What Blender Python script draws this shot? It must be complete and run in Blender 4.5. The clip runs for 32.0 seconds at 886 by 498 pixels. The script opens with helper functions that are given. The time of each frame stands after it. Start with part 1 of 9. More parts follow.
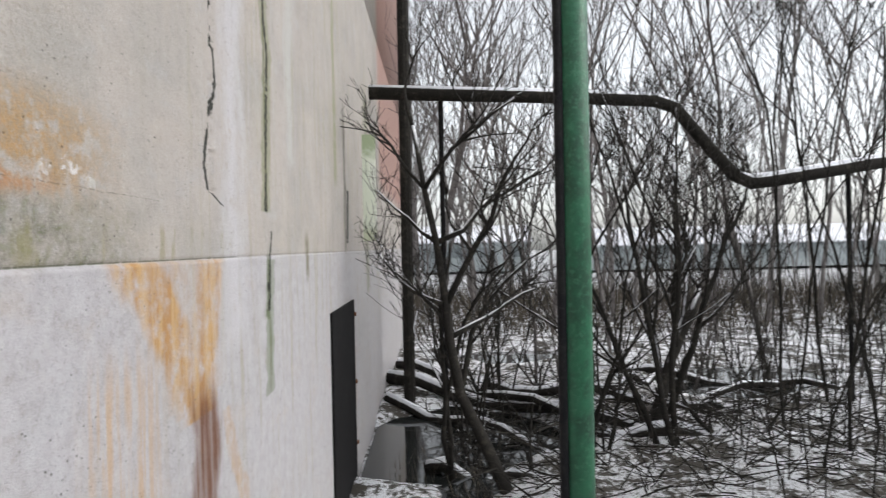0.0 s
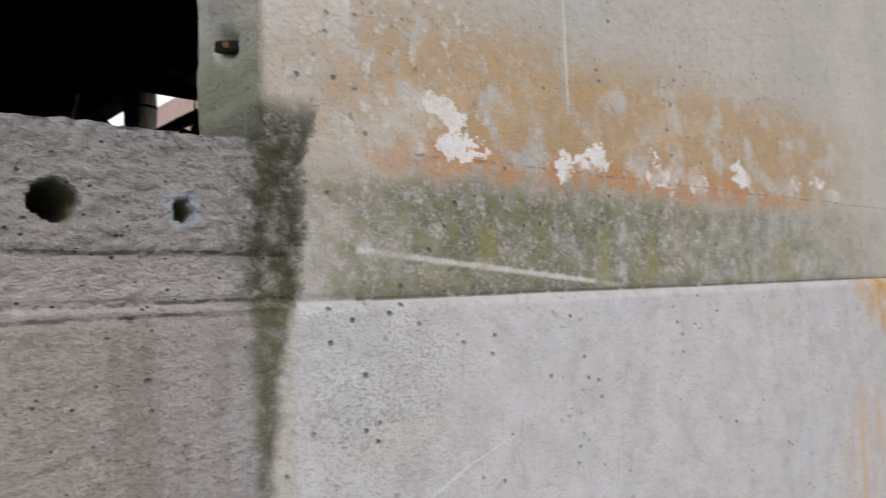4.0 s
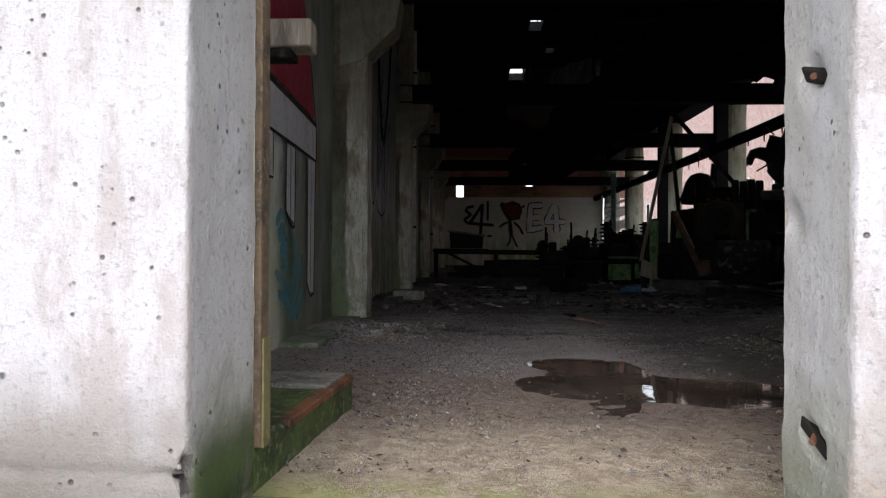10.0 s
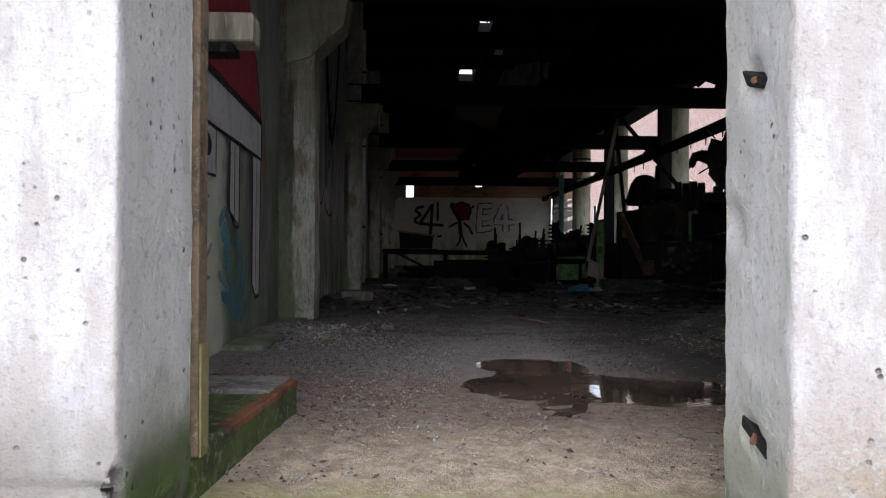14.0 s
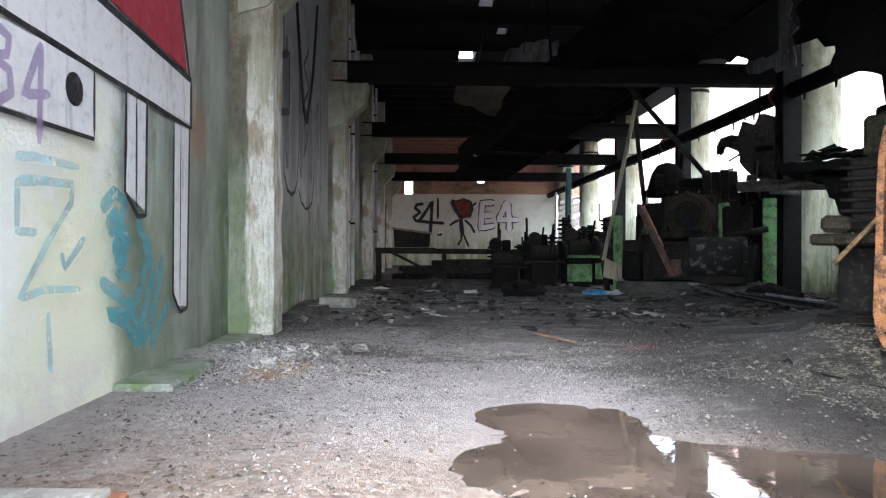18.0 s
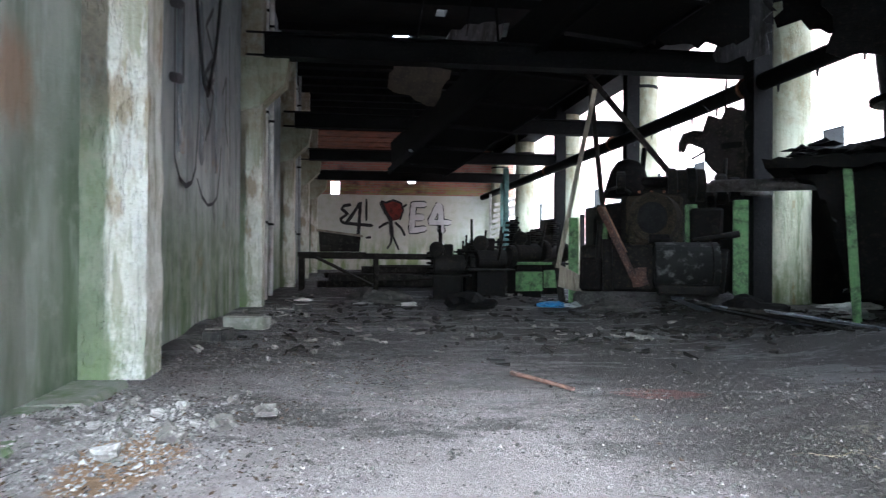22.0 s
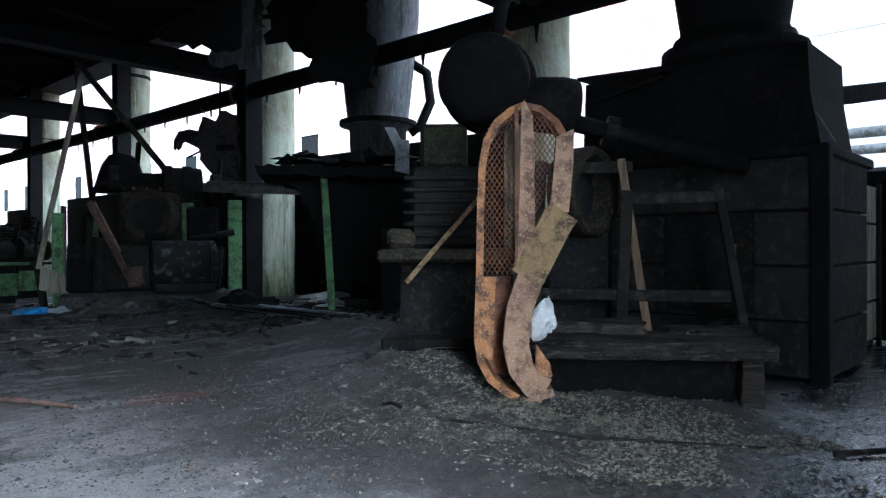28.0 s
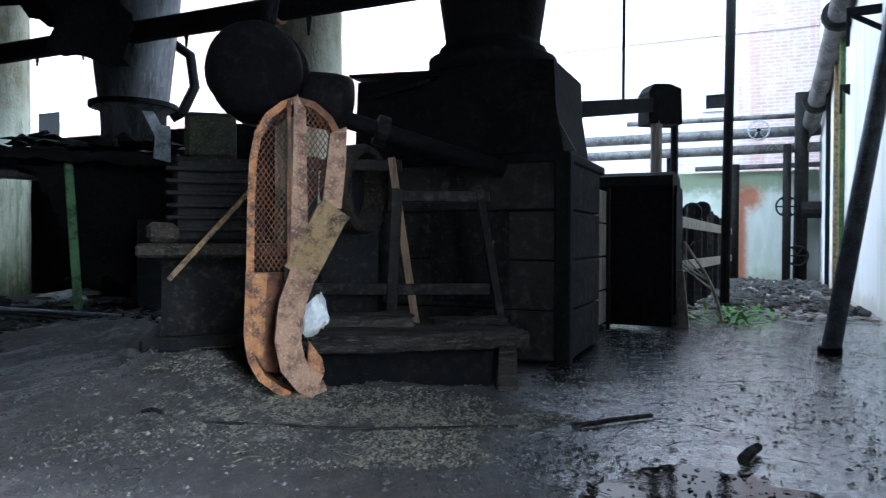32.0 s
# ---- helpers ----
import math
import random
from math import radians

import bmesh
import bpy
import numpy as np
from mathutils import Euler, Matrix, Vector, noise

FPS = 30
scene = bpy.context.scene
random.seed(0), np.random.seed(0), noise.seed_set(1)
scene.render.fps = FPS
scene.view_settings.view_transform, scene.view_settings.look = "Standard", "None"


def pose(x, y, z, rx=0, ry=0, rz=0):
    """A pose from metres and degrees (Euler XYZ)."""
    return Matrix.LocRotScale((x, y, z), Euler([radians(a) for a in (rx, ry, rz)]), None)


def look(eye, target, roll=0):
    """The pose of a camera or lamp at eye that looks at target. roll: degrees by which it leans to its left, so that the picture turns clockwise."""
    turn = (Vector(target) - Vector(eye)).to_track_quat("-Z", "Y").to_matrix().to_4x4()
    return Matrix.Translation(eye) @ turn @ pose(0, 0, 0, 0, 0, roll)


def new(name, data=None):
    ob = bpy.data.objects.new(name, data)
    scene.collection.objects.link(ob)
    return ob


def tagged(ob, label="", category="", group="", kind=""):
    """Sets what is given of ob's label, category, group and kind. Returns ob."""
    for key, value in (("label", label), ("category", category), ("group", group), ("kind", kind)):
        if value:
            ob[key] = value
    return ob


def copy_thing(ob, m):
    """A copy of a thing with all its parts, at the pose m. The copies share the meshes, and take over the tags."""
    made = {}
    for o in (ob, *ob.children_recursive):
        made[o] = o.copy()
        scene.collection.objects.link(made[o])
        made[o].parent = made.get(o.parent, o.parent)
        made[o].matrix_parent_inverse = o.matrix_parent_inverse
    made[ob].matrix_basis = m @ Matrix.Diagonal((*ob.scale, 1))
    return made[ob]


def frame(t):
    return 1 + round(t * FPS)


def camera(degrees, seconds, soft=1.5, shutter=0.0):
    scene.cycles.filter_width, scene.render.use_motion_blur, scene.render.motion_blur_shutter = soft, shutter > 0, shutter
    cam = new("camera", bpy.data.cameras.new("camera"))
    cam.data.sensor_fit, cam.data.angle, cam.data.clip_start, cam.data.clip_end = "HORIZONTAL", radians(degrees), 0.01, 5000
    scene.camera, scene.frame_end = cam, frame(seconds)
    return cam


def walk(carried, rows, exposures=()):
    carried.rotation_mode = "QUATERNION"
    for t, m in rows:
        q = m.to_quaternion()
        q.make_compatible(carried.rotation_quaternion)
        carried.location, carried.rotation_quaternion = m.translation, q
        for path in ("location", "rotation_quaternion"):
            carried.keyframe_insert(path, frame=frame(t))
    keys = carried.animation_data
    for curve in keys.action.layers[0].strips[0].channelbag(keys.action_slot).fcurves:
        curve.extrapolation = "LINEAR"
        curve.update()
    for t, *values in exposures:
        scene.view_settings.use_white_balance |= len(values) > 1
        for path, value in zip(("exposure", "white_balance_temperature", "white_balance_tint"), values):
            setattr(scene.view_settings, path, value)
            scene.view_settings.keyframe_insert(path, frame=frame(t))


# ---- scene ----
cam = camera(64.7, 32.0, soft=1.2, shutter=0.5)

PATH = [
    (0, (0.166, -1.263, -0.232), (2.166, -1.281, -0.238), -1.2),
    (0.5, (0.155, -1.282, -0.24), (2.15, -1.136, -0.239), -1.8),
    (1, (0.11, -1.297, -0.236), (2.078, -0.943, -0.227), -1.6),
    (1.5, (0.076, -1.281, -0.241), (1.992, -0.708, -0.22), -1.6),
    (2, (0.075, -1.231, -0.244), (1.908, -0.431, -0.211), -1.7),
    (2.5, (0.066, -1.192, -0.247), (1.787, -0.175, -0.205), -1.6),
    (3, (0.061, -1.153, -0.244), (1.642, 0.07, -0.194), -1.3),
    (3.5, (0.057, -1.098, -0.236), (1.48, 0.306, -0.181), -1.2),
    (5.5, (0.073, -1.046, -0.336), (0.578, 0.869, -0.062), -1.3),
    (6, (0.067, -1.063, -0.32), (0.189, 0.918, -0.073), 0.4),
    (6.5, (0.031, -1.074, -0.321), (-0.151, 0.903, -0.079), 1.5),
    (7, (0.012, -1.091, -0.347), (-0.205, 0.877, -0.069), 1.9),
    (7.5, (0.01, -1.089, -0.467), (-0.219, 0.882, -0.218), 2.3),
    (8, (0.007, -1.093, -0.502), (-0.223, 0.881, -0.278), 2.5),
    (8.5, (0.017, -1.14, -0.19), (-0.245, 0.838, -0.043), 1.5),
    (9, (0.0, -1.158, 0.211), (-0.232, 0.828, 0.212), -0.0),
    (9.5, (0.025, -1.146, 0.473), (-0.214, 0.839, 0.476), 0.2),
    (10, (0.039, -1.164, 0.536), (-0.198, 0.822, 0.54), 0.3),
    (10.5, (0.051, -1.179, 0.526), (-0.188, 0.807, 0.532), 0.3),
    (11, (0.044, -1.194, 0.52), (-0.163, 0.795, 0.527), 0.4),
    (11.5, (0.03, -1.198, 0.525), (-0.104, 0.797, 0.534), 0.5),
    (12, (0.017, -1.194, 0.529), (-0.02, 0.806, 0.538), 0.5),
    (12.5, (0.014, -1.181, 0.533), (0.021, 0.819, 0.541), 0.5),
    (13, (0.021, -1.171, 0.537), (-0.032, 0.829, 0.544), 0.3),
    (13.5, (0.03, -1.156, 0.538), (-0.063, 0.842, 0.545), 0.4),
    (14, (0.046, -1.136, 0.539), (-0.049, 0.861, 0.544), 0.3),
    (14.5, (0.063, -1.108, 0.539), (-0.034, 0.889, 0.545), 0.3),
    (15, (0.071, -1.009, 0.543), (-0.026, 0.989, 0.548), 0.2),
    (15.5, (0.079, -0.88, 0.545), (-0.017, 1.118, 0.548), 0.2),
    (17.5, (0.066, -0.209, 0.535), (-0.035, 1.788, 0.539), 0.2),
    (18, (0.058, -0.017, 0.53), (-0.044, 1.98, 0.533), 0.1),
    (18.5, (0.044, 0.178, 0.535), (-0.058, 2.176, 0.538), 0.1),
    (19, (0.02, 0.344, 0.565), (-0.082, 2.342, 0.57), 0.2),
    (19.5, (-0.013, 0.487, 0.574), (-0.115, 2.484, 0.579), 0.2),
    (20, (-0.051, 0.629, 0.566), (-0.152, 2.627, 0.572), 0.2),
    (20.5, (-0.061, 0.75, 0.568), (-0.163, 2.747, 0.575), 0.2),
    (21, (-0.077, 0.871, 0.572), (-0.155, 2.87, 0.58), 0.2),
    (21.5, (-0.083, 0.993, 0.576), (-0.09, 2.993, 0.584), 0.4),
    (22, (-0.081, 1.14, 0.561), (0.027, 3.137, 0.573), 0.3),
    (22.5, (-0.114, 1.214, 0.570), (0.110, 3.201, 0.582), 0.2),
    (23, (-0.165, 1.257, 0.577), (0.175, 3.228, 0.586), 0.3),
    (23.5, (-0.209, 1.256, 0.581), (0.246, 3.204, 0.591), 0.4),
    (24, (-0.260, 1.192, 0.585), (0.315, 3.107, 0.592), 0.4),
    (24.5, (-0.275, 1.148, 0.579), (0.431, 3.019, 0.589), 0.4),
    (25, (-0.274, 1.104, 0.580), (0.562, 2.921, 0.590), 0.4),
    (25.5, (-0.269, 1.067, 0.583), (0.693, 2.821, 0.591), 0.5),
    (26, (-0.262, 1.046, 0.585), (0.821, 2.727, 0.593), 0.5),
    (26.5, (-0.248, 1.055, 0.590), (0.951, 2.656, 0.597), 0.6),
    (28.5, (-0.187, 1.027, 0.626), (1.205, 2.463, 0.613), -0.3),
    (29, (-0.197, 1.018, 0.625), (1.223, 2.426, 0.61), -0.2),
    (29.5, (-0.202, 1.013, 0.625), (1.261, 2.377, 0.607), -0.2),
    (30, (-0.202, 1.006, 0.623), (1.315, 2.309, 0.604), -0.2),
    (30.5, (-0.201, 1.004, 0.626), (1.382, 2.225, 0.604), -0.1),
    (31, (-0.212, 1.015, 0.624), (1.44, 2.143, 0.599), 0.0),
    (31.5, (-0.217, 1.022, 0.626), (1.496, 2.054, 0.599), 0.1),
    (32, (-0.213, 1.031, 0.632), (1.548, 1.978, 0.604), 0.2),
]
EXPO = [(0,.90,6450,9),(3,.66,6450,9),(5,.80,6500,8),(6,1.05,6500,5),(7.2,1.52,6900,5),(8.4,1.6,6700,9),(9.1,1.42,6450,11),(12,1.31,6050,12),(15,1.55,6000,11),(17.5,3.95,5750,7),(19,4.35,5650,6),(22,4.45,5450,4),(25,3.8,5050,0),(28.5,3.45,4950,0),(30,3.8,4950,1),(32,3.5,4950,1)]
walk(cam, [(t, look(eye, target, roll)) for t, eye, target, roll in PATH], EXPO)

# ---- world and light ----
world = bpy.data.worlds.new("overcast")
scene.world = world
world.use_nodes = True
wn, wl = world.node_tree.nodes, world.node_tree.links
wn.clear()
sky = wn.new("ShaderNodeTexSky")
sky.sky_type, sky.sun_disc = "NISHITA", False
sky.sun_elevation, sky.sun_rotation = radians(36), radians(190)
sky.air_density, sky.dust_density, sky.ozone_density = 1.0, 2.0, 2.0
grey = wn.new("ShaderNodeHueSaturation")
grey.inputs["Saturation"].default_value = 0.18
back = wn.new("ShaderNodeBackground")
back.inputs["Strength"].default_value = 0.15
wout = wn.new("ShaderNodeOutputWorld")
wl.new(sky.outputs[0], grey.inputs["Color"])
wl.new(grey.outputs[0], back.inputs["Color"])
wl.new(back.outputs[0], wout.inputs["Surface"])
sun = new("sun", bpy.data.lights.new("sun", "SUN"))
sun.data.energy, sun.data.angle, sun.data.color = 0.55, radians(60), (1.0, 0.97, 0.93)
sun.matrix_world = look((0, 0, 0), (0.06, 0.64, -0.75))

# ---- materials ----


class Mat:
    """A small builder for node materials on object coordinates."""

    def __init__(self, name, rough=0.8, metal=0.0, spec=0.4):
        self.m = bpy.data.materials.new(name)
        self.m.use_nodes = True
        self.t = self.m.node_tree
        self.b = self.t.nodes["Principled BSDF"]
        self.b.inputs["Roughness"].default_value = rough
        self.b.inputs["Metallic"].default_value = metal
        self.b.inputs["Specular IOR Level"].default_value = spec
        tc = self.t.nodes.new("ShaderNodeTexCoord")
        self.co = tc.outputs["Object"]
        sep = self.t.nodes.new("ShaderNodeSeparateXYZ")
        self.t.links.new(self.co, sep.inputs[0])
        self.x, self.y, self.z = sep.outputs
        self.heights = None

    def put(self, sock, v):
        if isinstance(v, (int, float)):
            sock.default_value = v
        elif isinstance(v, tuple):
            sock.default_value = (*v, 1.0) if len(v) == 3 and sock.type == "RGBA" else v
        else:
            self.t.links.new(v, sock)

    def op(self, kind, a, b=0.0, c=0.0, clamp=False):
        n = self.t.nodes.new("ShaderNodeMath")
        n.operation, n.use_clamp = kind, clamp
        for s, v in zip(n.inputs, (a, b, c)):
            self.put(s, v)
        return n.outputs[0]

    def noise(self, scale, detail=4.0, rough=0.6, stretch=None, dist=0.0):
        n = self.t.nodes.new("ShaderNodeTexNoise")
        n.inputs["Scale"].default_value, n.inputs["Detail"].default_value = scale, detail
        n.inputs["Roughness"].default_value, n.inputs["Distortion"].default_value = rough, dist
        self.t.links.new(self.stretched(stretch), n.inputs["Vector"])
        return n.outputs["Fac"]

    def stretched(self, stretch):
        if not stretch:
            return self.co
        k = self.t.nodes.new("ShaderNodeMapping")
        k.inputs["Scale"].default_value = stretch
        self.t.links.new(self.co, k.inputs["Vector"])
        return k.outputs[0]

    def cells(self, scale, stretch=None, what="Distance", feature="F1"):
        n = self.t.nodes.new("ShaderNodeTexVoronoi")
        n.feature = feature
        n.inputs["Scale"].default_value = scale
        self.t.links.new(self.stretched(stretch), n.inputs["Vector"])
        return n.outputs[what]

    def step(self, v, lo, hi):
        n = self.t.nodes.new("ShaderNodeMapRange")
        n.interpolation_type = "SMOOTHSTEP"
        self.put(n.inputs[0], v)
        if lo <= hi:
            vals = (lo, hi, 0.0, 1.0)
        else:
            vals = (hi, lo, 1.0, 0.0)
        for i, q in enumerate(vals):
            n.inputs[i + 1].default_value = q
        return n.outputs[0]

    def mix(self, fac, a, b, kind="MIX"):
        n = self.t.nodes.new("ShaderNodeMix")
        n.data_type, n.blend_type = "RGBA", kind
        self.put(n.inputs["Factor"], fac)
        self.put(n.inputs["A"], a)
        self.put(n.inputs["B"], b)
        return n.outputs["Result"]

    def mul(self, *fs):
        r = fs[0]
        for f in fs[1:]:
            r = self.op("MULTIPLY", r, f)
        return r

    def up(self):
        g = self.t.nodes.new("ShaderNodeNewGeometry")
        s = self.t.nodes.new("ShaderNodeSeparateXYZ")
        self.t.links.new(g.outputs["Normal"], s.inputs[0])
        return s.outputs[2]

    def rand(self):
        return self.t.nodes.new("ShaderNodeObjectInfo").outputs["Random"]

    def ramp(self, v, lo, hi, a, c):
        n = self.t.nodes.new("ShaderNodeMapRange")
        self.put(n.inputs[0], v)
        for i, q in enumerate((lo, hi, a, c)):
            n.inputs[i + 1].default_value = q
        return n.outputs[0]

    def trace(self, pts, half, wob=None, amount=0.0):
        """A thin upright line through (x, z) points listed downwards."""
        cx = pts[0][0]
        for (xa, za), (xb, zb) in zip(pts, pts[1:]):
            cx = self.op("ADD", cx, self.ramp(self.z, zb, za, xb - xa, 0.0))
        off = self.op("SUBTRACT", self.x, cx)
        if wob is not None:
            off = self.op("ADD", off, self.op("MULTIPLY", self.op("SUBTRACT", wob, 0.5), amount))
        return self.mul(self.step(self.op("ABSOLUTE", off), half, half * 0.5), self.band(self.z, pts[-1][1], pts[0][1], 0.01))

    def blob(self, x, y, rx, ry, wob, amount, turn=0.0, soft=0.3):
        """An uneven patch on the floor."""
        c, sn = math.cos(turn), math.sin(turn)
        dx, dy = self.op("SUBTRACT", self.x, x), self.op("SUBTRACT", self.y, y)
        u = self.op("ADD", self.op("MULTIPLY", dx, c / rx), self.op("MULTIPLY", dy, sn / rx))
        v = self.op("ADD", self.op("MULTIPLY", dx, -sn / ry), self.op("MULTIPLY", dy, c / ry))
        r = self.op("SQRT", self.op("ADD", self.mul(u, u), self.mul(v, v)))
        return self.step(self.op("ADD", r, self.op("MULTIPLY", self.op("SUBTRACT", wob, 0.5), amount)), 1.0, 1.0 - soft)

    def band(self, coord, lo, hi, soft=0.02, wob=None, amount=0.0):
        c = coord if wob is None else self.op("ADD", coord, self.op("MULTIPLY", self.op("SUBTRACT", wob, 0.5), amount))
        return self.mul(self.step(c, lo - soft, lo + soft), self.step(c, hi + soft, hi - soft))

    def bump(self, height, strength=0.5, dist=0.02):
        n = self.t.nodes.new("ShaderNodeBump")
        n.inputs["Strength"].default_value, n.inputs["Distance"].default_value = strength, dist
        self.put(n.inputs["Height"], height)
        if self.heights:
            self.t.links.new(self.heights, n.inputs["Normal"])
        self.heights = n.outputs[0]
        self.t.links.new(n.outputs[0], self.b.inputs["Normal"])

    def done(self, color, rough=None, metal=None):
        self.put(self.b.inputs["Base Color"], color)
        if rough is not None:
            self.put(self.b.inputs["Roughness"], rough)
        if metal is not None:
            self.put(self.b.inputs["Metallic"], metal)
        return self.m


def worn(name, base, dark, light, scale=6.0, rough=0.85, metal=0.0, bump=0.4, grain=60.0, stretch=None):
    """A weathered surface: two scales of blotches, grain and relief."""
    k = Mat(name, rough, metal, 0.4 if max(base) > 0.05 else 0.1)
    a, b, c = k.noise(scale, 6, 0.65, stretch), k.noise(scale * 6, 4, 0.6, stretch), k.noise(grain, 3, 0.6, stretch)
    col = k.mix(k.step(a, 0.40, 0.66), base, dark)
    col = k.mix(k.mul(k.step(b, 0.5, 0.72), 0.7), col, light)
    col = k.mix(k.mul(k.step(c, 0.55, 0.8), 0.35), col, dark)
    k.bump(k.op("ADD", b, k.op("MULTIPLY", c, 0.5)), bump, 0.01)
    return k.done(col, k.op("ADD", k.op("MULTIPLY", b, 0.25), rough - 0.12, clamp=True))


CONCRETE = worn("concrete", (0.36, 0.35, 0.31), (0.16, 0.17, 0.13), (0.48, 0.46, 0.42), 2.5)
DARK_STEEL = worn("dark_steel", (0.0095, 0.0095, 0.010), (0.0055, 0.0055, 0.006), (0.026, 0.021, 0.019), 5, 0.75, 0.1)
RUST = worn("rust", (0.20, 0.085, 0.04), (0.07, 0.035, 0.025), (0.33, 0.18, 0.10), 7, 0.85, 0.1)
PALE_WOOD = worn("pale_wood", (0.30, 0.26, 0.20), (0.13, 0.11, 0.085), (0.42, 0.38, 0.31), 3, 0.8, 0.0, 0.4, 40, (6, 6, 0.6))
DARK_WOOD = worn("dark_wood", (0.028, 0.025, 0.022), (0.011, 0.010, 0.0095), (0.07, 0.061, 0.052), 3, 0.85, 0.0, 0.5, 40)
GREEN_PAINT = worn("green_paint", (0.13, 0.27, 0.10), (0.035, 0.06, 0.03), (0.25, 0.36, 0.18), 9, 0.6)
WHITE_PAINT = worn("white_paint", (0.72, 0.71, 0.68), (0.45, 0.43, 0.38), (0.8, 0.8, 0.78), 4, 0.6)
BLACK_PAINT = worn("black_paint", (0.012, 0.012, 0.014), (0.02, 0.02, 0.02), (0.03, 0.03, 0.03), 8, 0.6)

# ---- mesh helpers ----
H = pose(0, 0, 0, 0, 0, 4.5)  # the hall stands askew to the front wall


def ob_from(bm, name, mat, smooth=False):
    me = bpy.data.meshes.new(name)
    bm.to_mesh(me)
    bm.free()
    if smooth:
        me.polygons.foreach_set("use_smooth", [True] * len(me.polygons))
    me.materials.append(mat)
    return new(name, me)


def part(name, bm, mat, parent, label="", smooth=False):
    ob = ob_from(bm, name, mat, smooth)
    ob.parent = parent
    if label:
        tagged(ob, label)
    return ob


def thing(name, m, label, category, group="", kind=""):
    ob = new(name)
    ob.matrix_world = m
    return tagged(ob, label, category, group, kind)


def single(name, bm, mat, m, label, category, group="", kind="", smooth=False):
    ob = ob_from(bm, name, mat, smooth)
    ob.matrix_world = m
    return tagged(ob, label, category, group, kind)


def B():
    return bmesh.new()


def box(bm, x0, x1, y0, y1, z0, z1, bevel=0.0, m=None, wob=0.0):
    r = bmesh.ops.create_cube(bm, size=1)
    vs = r["verts"]
    for v in vs:
        v.co = Vector(((x0 + x1) / 2 + v.co.x * (x1 - x0), (y0 + y1) / 2 + v.co.y * (y1 - y0), (z0 + z1) / 2 + v.co.z * (z1 - z0)))
        if wob:
            v.co += Vector((random.uniform(-wob, wob), random.uniform(-wob, wob), random.uniform(-wob, wob)))
    if bevel:
        es = list({e for v in vs for e in v.link_edges})
        r = bmesh.ops.bevel(bm, geom=es, offset=bevel, segments=1, affect="EDGES")
        vs = list({v for f in r["faces"] for v in f.verts})
    if m is not None:
        for v in vs:
            v.co = m @ v.co
    return bm


def tube(bm, pts, r, seg=10, caps=True, r2=None):
    """A round bar through the points, tapering from r to r2."""
    pts = [Vector(p) for p in pts]
    rings = []
    prev = None
    for i, p in enumerate(pts):
        d = (pts[min(i + 1, len(pts) - 1)] - pts[max(i - 1, 0)]).normalized()
        a = Vector((0, 0, 1)) if abs(d.z) < 0.9 else Vector((1, 0, 0))
        if prev is not None:
            a = prev
        u = (a - d * a.dot(d)).normalized()
        prev = u
        w = d.cross(u)
        k = r if r2 is None else r + (r2 - r) * i / max(1, len(pts) - 1)
        rings.append([bm.verts.new(p + (u * math.cos(q) + w * math.sin(q)) * k) for q in (2 * math.pi * j / seg for j in range(seg))])
    for a, b in zip(rings, rings[1:]):
        for j in range(seg):
            bm.faces.new((a[j], a[(j + 1) % seg], b[(j + 1) % seg], b[j]))
    if caps:
        bm.faces.new(rings[0][::-1])
        bm.faces.new(rings[-1])
    return bm


def lathe(bm, prof, seg=24, m=None, caps=True):
    """A turned body about z from (radius, height) pairs."""
    rings = []
    for r, z in prof:
        ring = [Vector((r * math.cos(2 * math.pi * j / seg), r * math.sin(2 * math.pi * j / seg), z)) for j in range(seg)]
        rings.append([bm.verts.new(m @ v if m is not None else v) for v in ring])
    for a, b in zip(rings, rings[1:]):
        for j in range(seg):
            bm.faces.new((a[j], a[(j + 1) % seg], b[(j + 1) % seg], b[j]))
    if caps:
        bm.faces.new(rings[0][::-1])
        bm.faces.new(rings[-1])
    return bm


def slab(bm, pts, depth, m=None):
    """A flat outline (x, z) with thickness along y, from y = 0 back to depth."""
    a = [bm.verts.new((p[0], 0, p[1])) for p in pts]
    b = [bm.verts.new((p[0], depth, p[1])) for p in pts]
    bm.faces.new(a)
    bm.faces.new(b[::-1])
    n = len(pts)
    for i in range(n):
        bm.faces.new((a[i], b[i], b[(i + 1) % n], a[(i + 1) % n]))
    if m is not None:
        for v in a + b:
            v.co = m @ v.co
    bmesh.ops.recalc_face_normals(bm, faces=bm.faces[:])
    return bm


def ibeam(bm, length, w, h, t=0.015):
    """An I section along x from 0, top at z = 0."""
    box(bm, 0, length, -w / 2, w / 2, -t, 0)
    box(bm, 0, length, -w / 2, w / 2, -h, -h + t)
    box(bm, 0, length, -t / 2, t / 2, -h + t, -t)
    return bm


def at(x, y, z, rx=0, ry=0, rz=0):
    """A pose in the hall."""
    return H @ pose(x, y, z, rx, ry, rz)

I4 = Matrix.Identity(4)


def nz(x, y, z, s=1.0):
    return noise.noise(Vector((x * s, y * s, z * s)))


def tattered(pts, bite, seed):
    """An outline whose sides are eaten into jagged steps."""
    rj = random.Random(seed)
    out = []
    for (xa, za), (xb, zb) in zip(pts, pts[1:] + pts[:1]):
        n = max(1, int(math.hypot(xb - xa, zb - za) / 0.07))
        for i in range(n):
            k = bite if i else 0.0
            out.append((xa + (xb - xa) * i / n + rj.uniform(-k, k), za + (zb - za) * i / n + rj.uniform(-k, k)))
    return out


